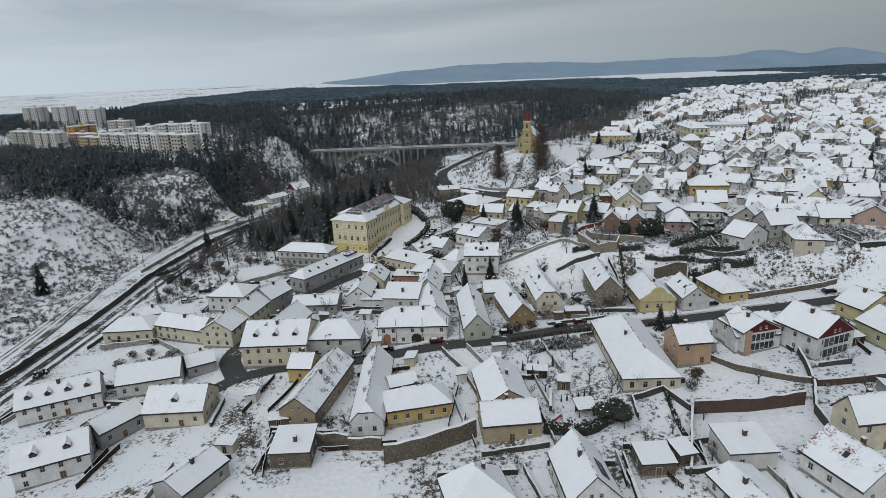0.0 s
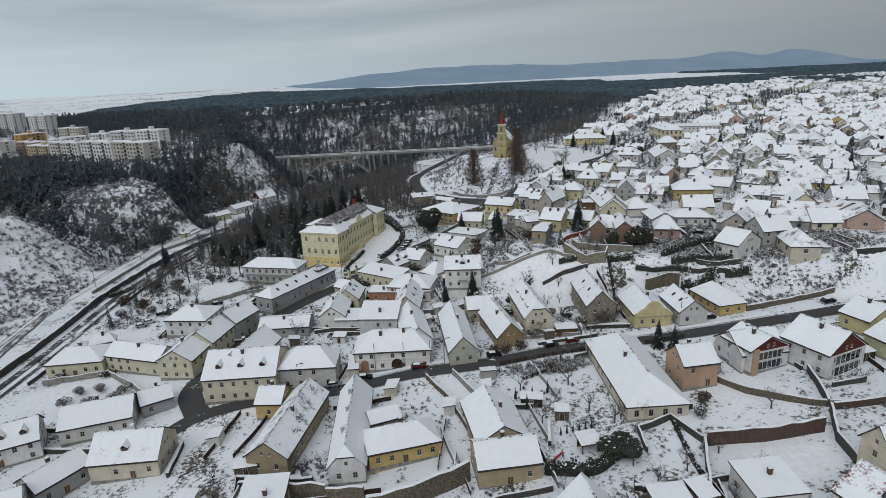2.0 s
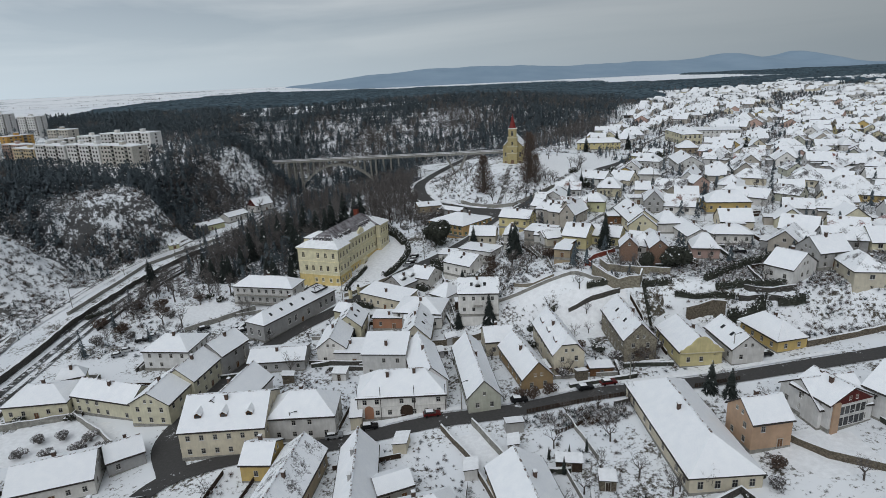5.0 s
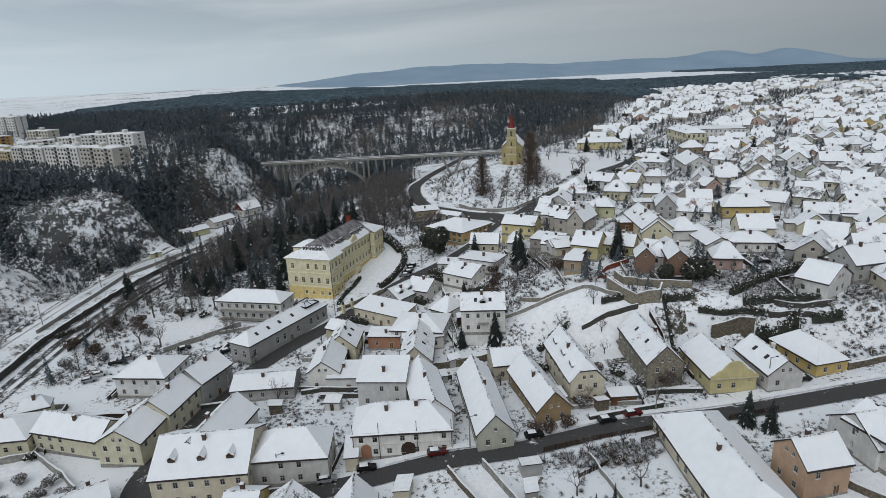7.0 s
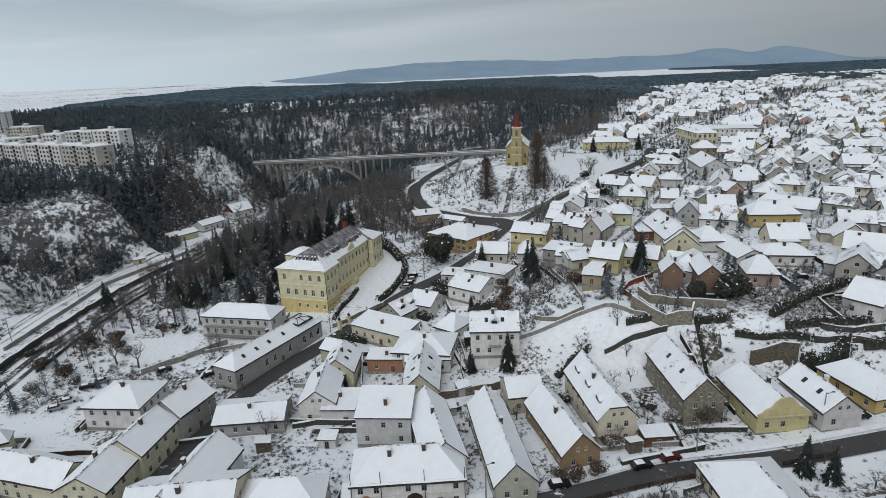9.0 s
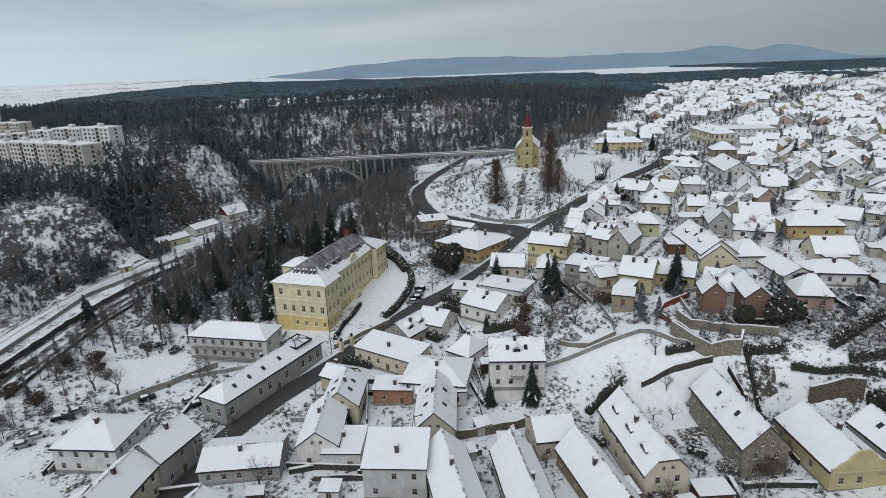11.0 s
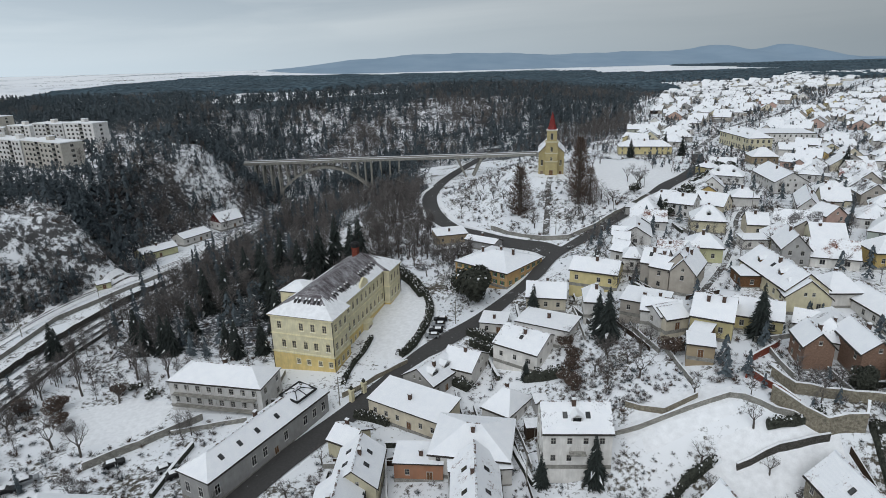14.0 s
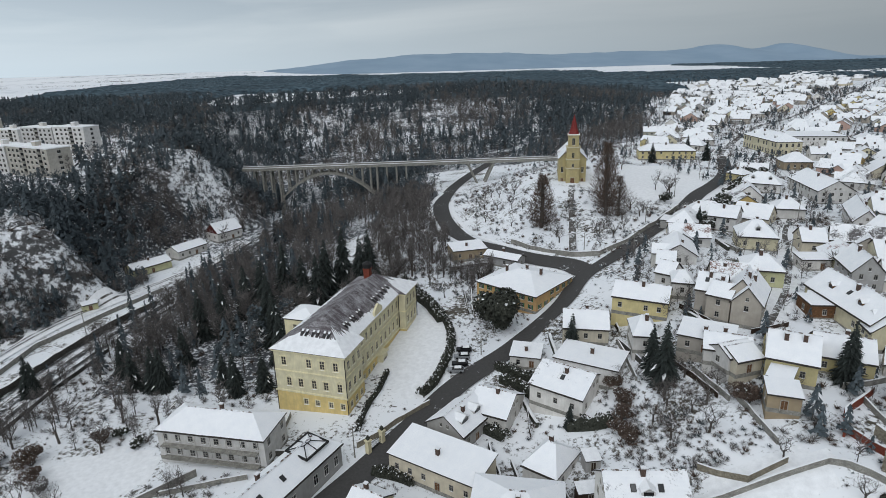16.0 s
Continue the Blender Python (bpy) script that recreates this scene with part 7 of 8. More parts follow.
# The old park between the railway and the palace: dense leafless trees over spruces.
PATTERNS_PARK = [far_bare(11, 0, 170, 0.055, 0.9), far_bare(12, 0, 170, 0.055, 0.75), far_bare(13, 0, 150, 0.05, 1.1), far_pine(14, 0.0), far_pine(15, 0.0), fir_flat(16), fir_flat(17)]
px, py = nr.uniform(-138, -54, 4200), nr.uniform(225, 470, 4200)
rail_x = np.interp(py, [140, 200, 276, 305, 332, 348, 372, 408, 442, 491, 520], [-138, -137, -137, -134, -128, -122, -115, -107, -97, -83, -76])
gap = np.array([noise.noise((a * 0.035, b * 0.035, 12)) for a, b in zip(px, py)])
thick = 0.06 + 0.30 * sm(290, 330, py) + 0.42 * sm(22, 12, px - rail_x) * sm(245, 270, py)
keep = (px > rail_x + 8) & (nr.uniform(0, 1, len(px)) < thick * (0.55 + 1.1 * gap)) & (np.hypot(px + 40, py - 300) > 27) & (np.hypot(px + 30, py - 322) > 24) & (np.hypot(px + 68, py - 266) > 15) & (clean(px, py) < 0.3) & (px < -58 + 0.25 * np.maximum(0, py - 330))
px, py = px[keep], py[keep]
sort = np.where(nr.uniform(0, 1, len(px)) < np.where(py > 300, 0.22, 0.06), 5 + nr.randint(0, 2, len(px)), nr.randint(0, 3, len(px)))
spots = np.stack([px, py, nr.uniform(0.7, 1.25, len(px)) * np.where(py > 310, 1.35, 0.85), sort], 1)
plant("park_woods", "dense brown leafless trees and spruces in the park", spots, PATTERNS_PARK)

# Leafless wood on the bank left of the curving road, and pines on the rocky knoll.
px, py = nr.uniform(-50, 14, 1500), nr.uniform(322, 480, 1500)
road_x = np.interp(py, [300, 338, 351, 363, 375, 388, 407, 430, 455, 480], [60, 32, 22, 13, 3.5, -1, -4, -4.8, -2, 4])
keep = (px < road_x - 8.5) & (px > -48 + 0.12 * (py - 330)) & (nr.uniform(0, 1, len(px)) < 0.5) & (np.min([np.hypot(px - a, py - b) - r for a, b, r in FOOT], axis=0) > 1.5) & (np.hypot(px + 25, py - 325) > 22)
px, py = px[keep], py[keep]
plant("bank_woods", "brown leafless trees on the bank below the road", np.stack([px, py, nr.uniform(0.6, 1.15, len(px)), nr.randint(0, 3, len(px))], 1), PATTERNS_PARK)
px, py = nr.uniform(-300, -150, 560), nr.uniform(346, 440, 560)
keep = (nr.uniform(0, 1, len(px)) < 0.16 + 0.7 * sm(395, 425, py)) & (py > 362 - 0.25 * (px + 200) - 14 * sm(-190, -165, px))
plant("knoll_pines", "scattered dark pines on the rocky knoll", np.stack([px[keep], py[keep], nr.uniform(0.5, 1.0, keep.sum()), 3 + nr.randint(0, 3, keep.sum())], 1), PATTERNS_FAR)

px, py = nr.uniform(-185, -146, 420), nr.uniform(330, 360, 420)
keep = (np.abs(py - 347 - 0.6 * (px + 158)) < 7) & (px < -149)
plant("foot_trees", "dark trees and thicket at the foot of the rocky knoll", np.stack([px[keep], py[keep], nr.uniform(0.35, 0.75, keep.sum()), nr.randint(0, 6, keep.sum())], 1), PATTERNS_FAR)

px, py = nr.uniform(-160, -131, 320), nr.uniform(352, 392, 320)
edge = np.interp(py, [345, 365, 386, 412], [-154, -144.5, -131, -118])
keep = (px < edge) & (px > edge - 9) & (np.hypot(px + 132, py - 400) > 9)
plant("toe_trees", "dark thicket where the rocky knoll meets the valley", np.stack([px[keep], py[keep], nr.uniform(0.35, 0.8, keep.sum()), nr.randint(0, 6, keep.sum())], 1), PATTERNS_FAR)

# Garden trees between the roofs of the town.
px, py = nr.uniform(20, 620, 26000), nr.uniform(200, 1000, 26000)
near = np.min([np.hypot(px - a, py - b) - 0.8 * r for a, b, r in FOOT], axis=0)
gap = np.array([noise.noise((a * 0.012, b * 0.012, 4)) for a, b in zip(px, py)])
keep = (near > 0.6) & (gap > nr.uniform(-0.75, 0.55, len(px))) & (land(px, py) > 22) & (py > 215 + 0.0 * px) & ~((px < 120) & (py > 335) & (py < 480))
px, py = px[keep], py[keep]
spots = np.stack([px, py, nr.uniform(0.25, 0.8, len(px)), np.where(nr.uniform(0, 1, len(px)) < 0.26, 4, nr.randint(0, 3, len(px)))], 1)
PATTERNS_SPARE = [far_bare(21, 0, 18, 0.20), far_bare(22, 0, 18, 0.20), far_bare(23, 4, 20, 0.18), far_pine(24, 0.0, 22), far_pine(25, 0.05, 22)]
near = py < 400
plant("garden_trees", "bare garden trees and small conifers between snowy roofs", spots[near], PATTERNS_FAR)
plant("farther_garden_trees", "small bare trees and conifers between farther roofs", spots[~near], PATTERNS_SPARE)
px, py = nr.uniform(150, 1500, 26000), nr.uniform(780, 2000, 26000)
gap = np.array([noise.noise((a * 0.006, b * 0.012, 8)) for a, b in zip(px, py)])
keep = gap > nr.uniform(0.05, 0.85, len(px))
px, py = px[keep], py[keep]
spots = np.stack([px, py, nr.uniform(0.6, 1.2, len(px)), np.where(nr.uniform(0, 1, len(px)) < 0.35, 4, nr.randint(0, 3, len(px)))], 1)
plant("distant_trees", "distant trees among the far roofs", spots, PATTERNS_SPARE)

# Hedgerows across the snowy plain.
rows = []
for (xa, ya), (xb, yb), many in (((-2400, 3030), (-1790, 2920), 90), ((-1720, 2823), (-1307, 2806), 90), ((-1307, 2806), (-1020, 3240), 70), ((-2200, 2500), (-1500, 2380), 70), ((-1900, 3500), (-900, 3700), 110), ((-1500, 3350), (-1330, 3330), 160)):
    t = nr.uniform(0, 1, many) + 0.02 * nr.normal(0, 1, many)
    rows.append(np.stack([xa + (xb - xa) * t, ya + (yb - ya) * t + nr.normal(0, 8, many), nr.uniform(0.5, 1.1, many), nr.randint(0, 3, many)], 1))
plant("hedgerows", "thin rows of trees across the snowy plain", np.concatenate(rows), PATTERNS_SPARE)

# The great forest belt behind, seen as a closed canopy.
fx, fy = np.arange(-2600, 3300, 15.0), np.arange(980, 3760, 15.0)
mx, my = np.meshgrid(fx, fy)
wd = woodland(mx, my)
top = land(mx, my) + 6 + nr.uniform(-2.6, 2.6, mx.shape) + 4 * np.array([[noise.noise((a * 0.006, b * 0.006, 1)) for a in fx] for b in fy])
ci = np.arange(mx.size).reshape(mx.shape)
ok = np.minimum.reduce([wd[:-1, :-1], wd[1:, :-1], wd[:-1, 1:], wd[1:, 1:]]) > 0.3
inner = np.zeros(mx.shape, bool)
inner[1:-1, 1:-1] = ok[:-1, :-1] & ok[1:, :-1] & ok[:-1, 1:] & ok[1:, 1:]
quads = np.stack([ci[:-1, :-1][ok], ci[:-1, 1:][ok], ci[1:, 1:][ok], ci[1:, :-1][ok]], 1)
cv = np.stack([mx.ravel(), my.ravel(), np.where(inner.ravel(), top.ravel(), land(mx, my).ravel() - 0.5)], 1)
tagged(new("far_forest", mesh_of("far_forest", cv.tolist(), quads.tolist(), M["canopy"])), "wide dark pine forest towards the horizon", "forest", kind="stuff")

# Hills on the horizon, their blue haze painted into the material.
hx_, hd = np.arange(-2600, 4601, 40.0), np.linspace(0, 1, 9)
v, f = [], []
for a in hx_:
    peak = 36 - 60 * float(sm(-900, -1250, a)) + 50 * float(sm(-1100, -200, a)) + bump(a, 0, 420, 0, 700, 1, 42) - 60 * float(sm(2900, 3500, a)) + bump(a, 0, 2400, 0, 230, 1, 50) + bump(a, 0, 2940, 0, 180, 1, 46) + bump(a, 0, 1750, 0, 420, 1, 22) + 7 * noise.noise((a * 0.004, 0, 0)) + 3 * noise.noise((a * 0.02, 1, 0))
    for d in hd:
        v.append((a, 3750 + 900 * d + 30 * noise.noise((a * 0.01, d * 3, 5)), 14 + (peak - 14) * float(sm(0, 1, d)) + 6 * noise.noise((a * 0.008, d * 4, 9)) * d))
for i in range(len(hx_) - 1):
    for j in range(len(hd) - 1):
        k = i * len(hd) + j
        f.append((k, k + len(hd), k + len(hd) + 1, k + 1))
tagged(new("backdrop_hills", mesh_of("backdrop_hills", v, f, M["hills"], None, True)), "wooded hills on the horizon, tinted blue-grey for haze", "hills", kind="structure")


# ---- single trees ----
for k, (x, y, tall) in enumerate(((-96.9, 248.1, 11), (-119.4, 259.1, 9), (-105.3, 252, 10), (-49.3, 204, 9), (-98, 271, 10), (-129.8, 265.9, 9), (-79, 265.5, 8), (-120.2, 275.1, 10), (33.1, 151.7, 7.5), (39.2, 133.3, 7), (35, 139.4, 6.5), (23, 136.7, 6), (20.4, 151.5, 7), (40.9, 112.2, 5), (47.5, 113.9, 6), (74.8, 130.8, 7), (37.9, 117.6, 5), (-36.1, 142.4, 5.5), (12.2, 170.7, 5), (68, 167.9, 6), (44, 217, 7), (58.2, 193, 7), (-56.3, 234.3, 5), (27.5, 249.7, 8), (31.2, 239.6, 8), ) + ((24.8, 241.7, 7), (34.1, 246.5, 9), (-12, 330, 7), (-16.2, 339.8, 10), (-19.5, 377, 9), (1, 340.2, 8), (-26.9, 367, 10), (68, 380.8, 8), (91.4, 389.5, 11), (19.2, 424.5, 7), (28, 442, 8), (12.4, 415.8, 6), (81.4, 427.4, 9), (34.6, 362.7, 7), (47.4, 356, 7), (24, 398, 8), (30, 384, 6), (88, 396, 8), (117, 435, 6), (100, 420, 6), (-28, 350, 11), (-34, 340, 10), (-10, 395, 9), (-20, 400, 11))):
    tree(f"bare_{k % 5}", x, y, tall, "bare winter tree with fine dark twigs", wide=RNG.uniform(0.85, 1.15))
for x, y, tall in ((-22, 350, 15), (-14, 360, 13), (-30, 362, 15), (-8, 372, 11), (-24, 385, 14), (-98, 283, 12), (-110, 276, 11), (-118, 290, 12), (-88, 280, 11), (-35, 385, 15)):
    tree(f"tall_{RNG.randrange(3)}", x, y, tall, "tall slender bare tree in the snowy park")
tree("column_1", 31.5, 374, 22, "tall brown columnar tree beside the church", wide=2.0)
tree("column_3", 32.6, 377, 20, "tall brown columnar tree beside the church", wide=2.0)
tree("column_2", 58.5, 377, 27, "very tall brown columnar tree on the church hill", wide=1.75)
tree("column_1", 61.5, 386, 24, "tall brown columnar tree on the church hill", wide=1.7)
tree("column_3", 56, 369, 19, "brown columnar tree above the stair path", wide=1.7)
tree("column_2", 60, 366, 16, "brown columnar tree above the stair path", wide=1.9)
for x, y, tall in ((51.5, 358, 6), (54, 362, 5), (67, 362, 6.5), (70, 366, 7), (45.5, 344, 4.5), (30, 352, 5), (26, 360, 4.5)):
    tree(f"bare_{int(x) % 5}", x, y, tall, "twiggy brown shrub on the church hill", wide=1.5)
for x, y, tall in ((-53.9, 356, 22), (-56, 346.6, 20), (-48, 362.8, 23), (-40.6, 350, 21), (-37.6, 352, 22), (-62, 352, 19), (-64.1, 291.3, 12), (-71.3, 290.1, 10), (-93.4, 297.9, 14), (-128.3, 299.7, 11), (-91.9, 329.2, 18), (-85.3, 331.8, 19), (-80.7, 344.3, 20), (-91.2, 310.2, 14), (-101.6, 299.3, 13), (-70, 330, 21), (-75, 345, 22), (-66, 318, 18), (-62, 306, 17), ) + ((-70, 360, 22), (30, 257.2, 15), (18.3, 281, 13), (60.5, 243.5, 14), (14.8, 219.5, 11), (4.9, 221.5, 8), (9.1, 256.1, 6), (29.2, 262, 12), (66, 163, 8), (62.6, 166, 9), (-74, 208, 9), (78.6, 339.2, 9), (-29.9, 219.3, 6), (196, 395, 14), (150, 470, 12), (128, 480, 12), (135, 484, 13), (210, 300, 12), (170, 245, 10), (-181, 243, 15), (-95.8, 298.4, 14), (-129.7, 299.8, 13), (-72.5, 293.5, 12), (-76, 296, 11), (-108.2, 308.2, 13), (-161.6, 340.8, 8)):
    tree(f"fir_{RNG.randrange(4)}", x, y, tall, "dark green spruce dusted with snow")
for x, y, tall in ((20.5, 143, 4.5), (27, 149, 4), (22.5, 146.5, 4.5), (18.5, 148, 3.5), (26, 131, 2.4), (27.5, 131.3, 2.6), (29, 131.5, 2.4), (30.5, 131.8, 2.4), (32, 132, 2.5), (33.5, 132.3, 2.4)):
    tree("slim_1", x, y, tall, "slim dark cypress in a snowy garden")
tree("yew_1", 0.4, 303.4, 13, "huge dark evergreen beside the orange villa", wide=1.1)
tree("yew_2", 76.5, 219.5, 8, "broad dark evergreen below the brick house", wide=1.3)
tree("yew_3", 66.5, 219.8, 6.5, "rounded dark evergreen before the brick house", wide=0.75)
tree("yew_1", 36, 120, 4.5, "dark evergreen thicket beside the garden wall", wide=1.9)
tree("yew_2", 92, 233, 6, "dark evergreen behind the pink house", wide=1.2)
for x, y, tall, kind in ((20.8, 256.4, 3.2, "russet"), (17.4, 248.2, 3.2, "russet"), (21, 262, 3.2, "russet"), (19, 252, 3.2, "russet"), (18, 245, 3.2, "russet"), (40.3, 243, 4, "russet"), (85, 380, 4, "bush"), (-100, 276, 3, "russet"), (-112, 268, 4, "russet"), (-122, 268, 4, "russet"), (-108, 262, 3, "russet"), (-90, 272, 2.6, "bush"), (-96, 277, 2.5, "bush"), (-85, 276, 2.5, "bush"), (-128, 252, 4, "russet"), (-118, 246, 3.5, "russet"), (-112, 240, 3, "twiggy"), (-122, 236, 3.5, "twiggy"), (-105, 258, 3, "twiggy"), (53, 187, 4.5, "russet"), (57, 188, 4, "twiggy"), (20, 172, 2.6, "russet"), (24, 172.5, 2.6, "russet"), (17, 172, 2.4, "russet"), (30, 180, 2.5, "twiggy"), (62, 137, 2.4, "russet"), (58.5, 131.5, 2.4, "twiggy"), (-118, 187, 2.2, "bush"), (-104.5, 187, 2.2, "bush"), (-130, 165, 3, "bush")):
    tree(f"{kind}_{RNG.randrange(3)}", x, y, tall, {"russet": "russet leafless bush in the snow", "bush": "clipped evergreen bush dusted with snow", "twiggy": "twiggy grey bush loaded with snow"}[kind])
for k in range(52):
    f = (k + 0.5) / 52
    tree(("bush_1", "yew_2", "bush_2", "yew_1")[k % 4], 79 + 80 * f + RNG.uniform(-2.4, 2.4), 338 + 98 * f + RNG.uniform(-2.4, 2.4), RNG.uniform(2.6, 5.0), "dark evergreen thicket along the rising road", wide=1.25)
for k, (x, y, tall) in enumerate(((34.5, 357.9, 7), (51.6, 348, 8), (47.6, 351.5, 6), (90, 389, 9), (66.7, 371, 8), (18.5, 403.7, 7), (21, 383.6, 5), (28.1, 413.4, 8), (28, 394, 7), (17, 427.9, 6), (91.3, 445.3, 8), (132.3, 447.4, 7), (12, 396, 6), (14, 412, 7), (22, 419, 6), (24, 402, 5), (36, 366, 5), (57, 352, 6), (60, 362, 7), (70, 362, 5), (9, 402, 5), (94, 396, 8))):
    tree(f"bare_{k % 5}", x, y, tall, "bare shrubby tree on the snowy church hill", wide=1.35)
for k in range(7):
    tree("twiggy_2", -108 + 7 * (k % 4) + RNG.uniform(-1, 1), 171 + 6 * (k // 4) + RNG.uniform(-1, 1), 2.6, "small pollarded garden tree in snow")

for k, (x, y, tall) in enumerate(((-30.5, 139, 6), (-29, 131, 4.5), (-45, 133, 5), (-52, 128, 5.5), (-55, 148, 5), (13, 128, 5), (18, 133, 6), (28, 142, 6.5), (44, 140, 5), (46, 133, 6), (56, 118, 5), (60, 108, 6), ) + ((52, 104, 5), (95, 122, 6), (100, 136, 5), (72, 160, 5), (22, 112, 5), (12, 105, 5), (-8, 108, 4), (34, 164, 7), (26, 162.5, 6), (42, 165, 6.5), (30, 160, 5.5), (56, 184, 5), (72, 196, 5), (98, 205, 6), (110, 210, 6), (88, 212, 5), (44, 206, 5), (34, 216, 5), (-3, 236, 5), (-14, 244, 5), (38, 228, 5), (46, 232, 6))):
    tree(f"bare_{k % 5}", x, y, tall, "bare fruit tree in a snowy garden", wide=RNG.uniform(0.9, 1.3))
for k, (x, y, tall) in enumerate(((53, 183.5, 7), (49, 181, 6), (31, 181, 6), (36, 190, 5), (60, 196, 6), (24, 192, 5), (44, 178.5, 5), (76, 183, 5), (8, 186, 5), (-2, 192, 5), (-46, 226, 6), (-40, 236, 5))):
    tree(f"bare_{k % 5}", x, y, tall, "bare tree between two old houses", wide=1.25)
for k, (x, y, tall) in enumerate(((29, 186, 2.4), (31, 192, 2.2), (47, 187, 2.6), (43, 193, 2.4), (38, 197, 2.2), (52, 200, 2.6), (9, 195, 2.2), (59, 203, 2.4), (11, 200, 2.2), (25, 200, 2.4), (33, 204, 2.2), (66, 198, 2.4))):
    tree(f"{('bush', 'russet', 'twiggy')[k % 3]}_{k % 3}", x, y, tall, "dark overgrown bush behind an old house", wide=1.4)

for k, (x, y, tall) in enumerate(((35, 213, 4.5), (40, 207, 4), (45, 212, 4.5), (50, 206, 4), (38, 202, 4), (53, 199, 5), (30, 208, 4), (22, 262, 6), (28, 252, 7), (34, 256, 6), (38, 250, 6), (24, 248, 5.5), (31, 246, 6))):
    tree(f"bare_{k % 5}", x, y, tall, "small bare tree on a snowy lawn", wide=1.3)

# ---- undergrowth in gardens and on the terraces ----
def shrub(seed, slot, snow):
    r = random.Random(seed)
    v, f, m = [], [], []
    for _ in range(66):
        a, e, q = r.uniform(0, 6.28), r.uniform(0.1, 1.4), r.uniform(0.6, 1.15)
        tip = Vector((math.cos(a) * math.cos(e), math.sin(a) * math.cos(e), math.sin(e))) * q
        root = tip * r.uniform(0.0, 0.5)
        side = tip.cross(Vector((r.uniform(-1, 1), r.uniform(-1, 1), 1))).normalized() * r.uniform(0.022, 0.062)
        k = len(v)
        v += [tuple(root - side), tuple(root + side), tuple(tip)]
        f.append((k, k + 1, k + 2))
        m.append(3 if r.random() < snow else slot)
    return np.array(v), np.array(f), np.array(m)


SHRUBS = [shrub(1, 0, 0.35), shrub(2, 4, 0.15), shrub(3, 1, 0.3), shrub(4, 0, 0.5)]


def undergrowth(name, label, x0, x1, y0, y1, count, small, big, seed, test=None, even=0.0):
    r = np.random.RandomState(seed)
    x, y = r.uniform(x0, x1, count), r.uniform(y0, y1, count)
    near = np.min([np.hypot(x - p, y - q) - 0.62 * s for p, q, s in FOOT], axis=0)
    patch = np.array([noise.noise((a * 0.06, b * 0.06, seed)) for a, b in zip(x, y)])
    keep = (near > 1.0) & (patch + even > r.uniform(-0.5, 0.35, count))
    road = [(-74, 143), (-56, 160), (-5, 166.5), (47, 172), (102, 176), (-72, 170), (-61, 216), (-36, 253), (-11, 282), (9, 297), (34, 325)]
    for (xa, ya), (xb, yb) in zip(road[:4] + road[5:10], road[1:5] + road[6:11]):
        d = np.array([xb - xa, yb - ya])
        t = np.clip(((x - xa) * d[0] + (y - ya) * d[1]) / (d @ d), 0, 1)
        keep &= np.hypot(x - xa - t * d[0], y - ya - t * d[1]) > 4.5
    keep &= clean(x, y) < 0.3
    if test is not None:
        keep &= test(x, y)
    x, y = x[keep], y[keep]
    plant(name, label, np.stack([x, y, r.uniform(small, big, len(x)), r.randint(0, len(SHRUBS), len(x))], 1), SHRUBS)


undergrowth("garden_shrubs", "snow-dusted shrubs in the lower gardens", -60, 130, 80, 168, 4200, 0.2, 0.95, 1)
undergrowth("yard_shrubs", "bare shrubs between the old houses", -70, 62, 170, 250, 3600, 0.2, 1.15, 2)
undergrowth("terrace_shrubs", "dark brush on the terraced slope", 60, 150, 186, 238, 5200, 0.4, 1.5, 3)
undergrowth("copse_brush", "snowy brush in the overgrown garden", 16, 48, 228, 264, 950, 0.4, 1.4, 4)
undergrowth("road_shrubs", "shrubs in the gardens along the climbing road", -30, 62, 245, 330, 1900, 0.3, 1.2, 5)
undergrowth("hill_brush", "bare brush on the church hill and its road bank", -30, 130, 335, 470, 3000, 0.5, 2.0, 6, lambda x, y: (np.hypot(x - 56, y - 412) > 16) & (np.abs(x - np.interp(y, [338, 351, 363, 375, 388, 407, 430, 455], [32, 22, 13, 3.5, -1, -4, -4.8, -2])) > 6.5))
undergrowth("bank_brush", "dense brown brush on the bank below the curving road", -44, 8, 318, 440, 1500, 0.7, 2.2, 14, lambda x, y: (np.hypot(x + 24, y - 318) > 20) & (x < np.interp(y, [318, 363, 388, 440], [20, 4, -7, -11])), 0.25)
undergrowth("park_brush", "leafless brush in the snowy park", -124, -60, 225, 400, 3200, 0.4, 1.6, 7)
undergrowth("plateau_shrubs", "shrubs in the gardens of the upper town", 45, 330, 235, 600, 6000, 0.5, 1.9, 8)


undergrowth("street_thicket", "dense brown thicket along the garden fence", 14, 48, 158, 167.5, 420, 0.7, 1.7, 11, lambda x, y: y < 161.5 + 0.1 * x)
undergrowth("yard_brush", "tangled dark brush in a walled yard", -36, -24, 118, 150, 260, 0.5, 1.4, 12)
SHRUBS.append(shrub(5, 0, 0.45))
SHRUBS.append(shrub(6, 0, 0.6))
undergrowth("slope_brush", "snow-laden brush covering the rocky slope", -300, -137, 190, 382, 5600, 0.7, 2.2, 9, lambda x, y: scrub(x, y) > 0.4, 0.3)
undergrowth("foot_thicket", "dark thicket along the foot of the rocky slope", -180, -147, 330, 360, 700, 0.9, 2.6, 10, lambda x, y: (np.abs(y - 348 - 0.6 * (x + 157)) < 7) & (x < -148))


# ---- parked cars ----
CAR = {}


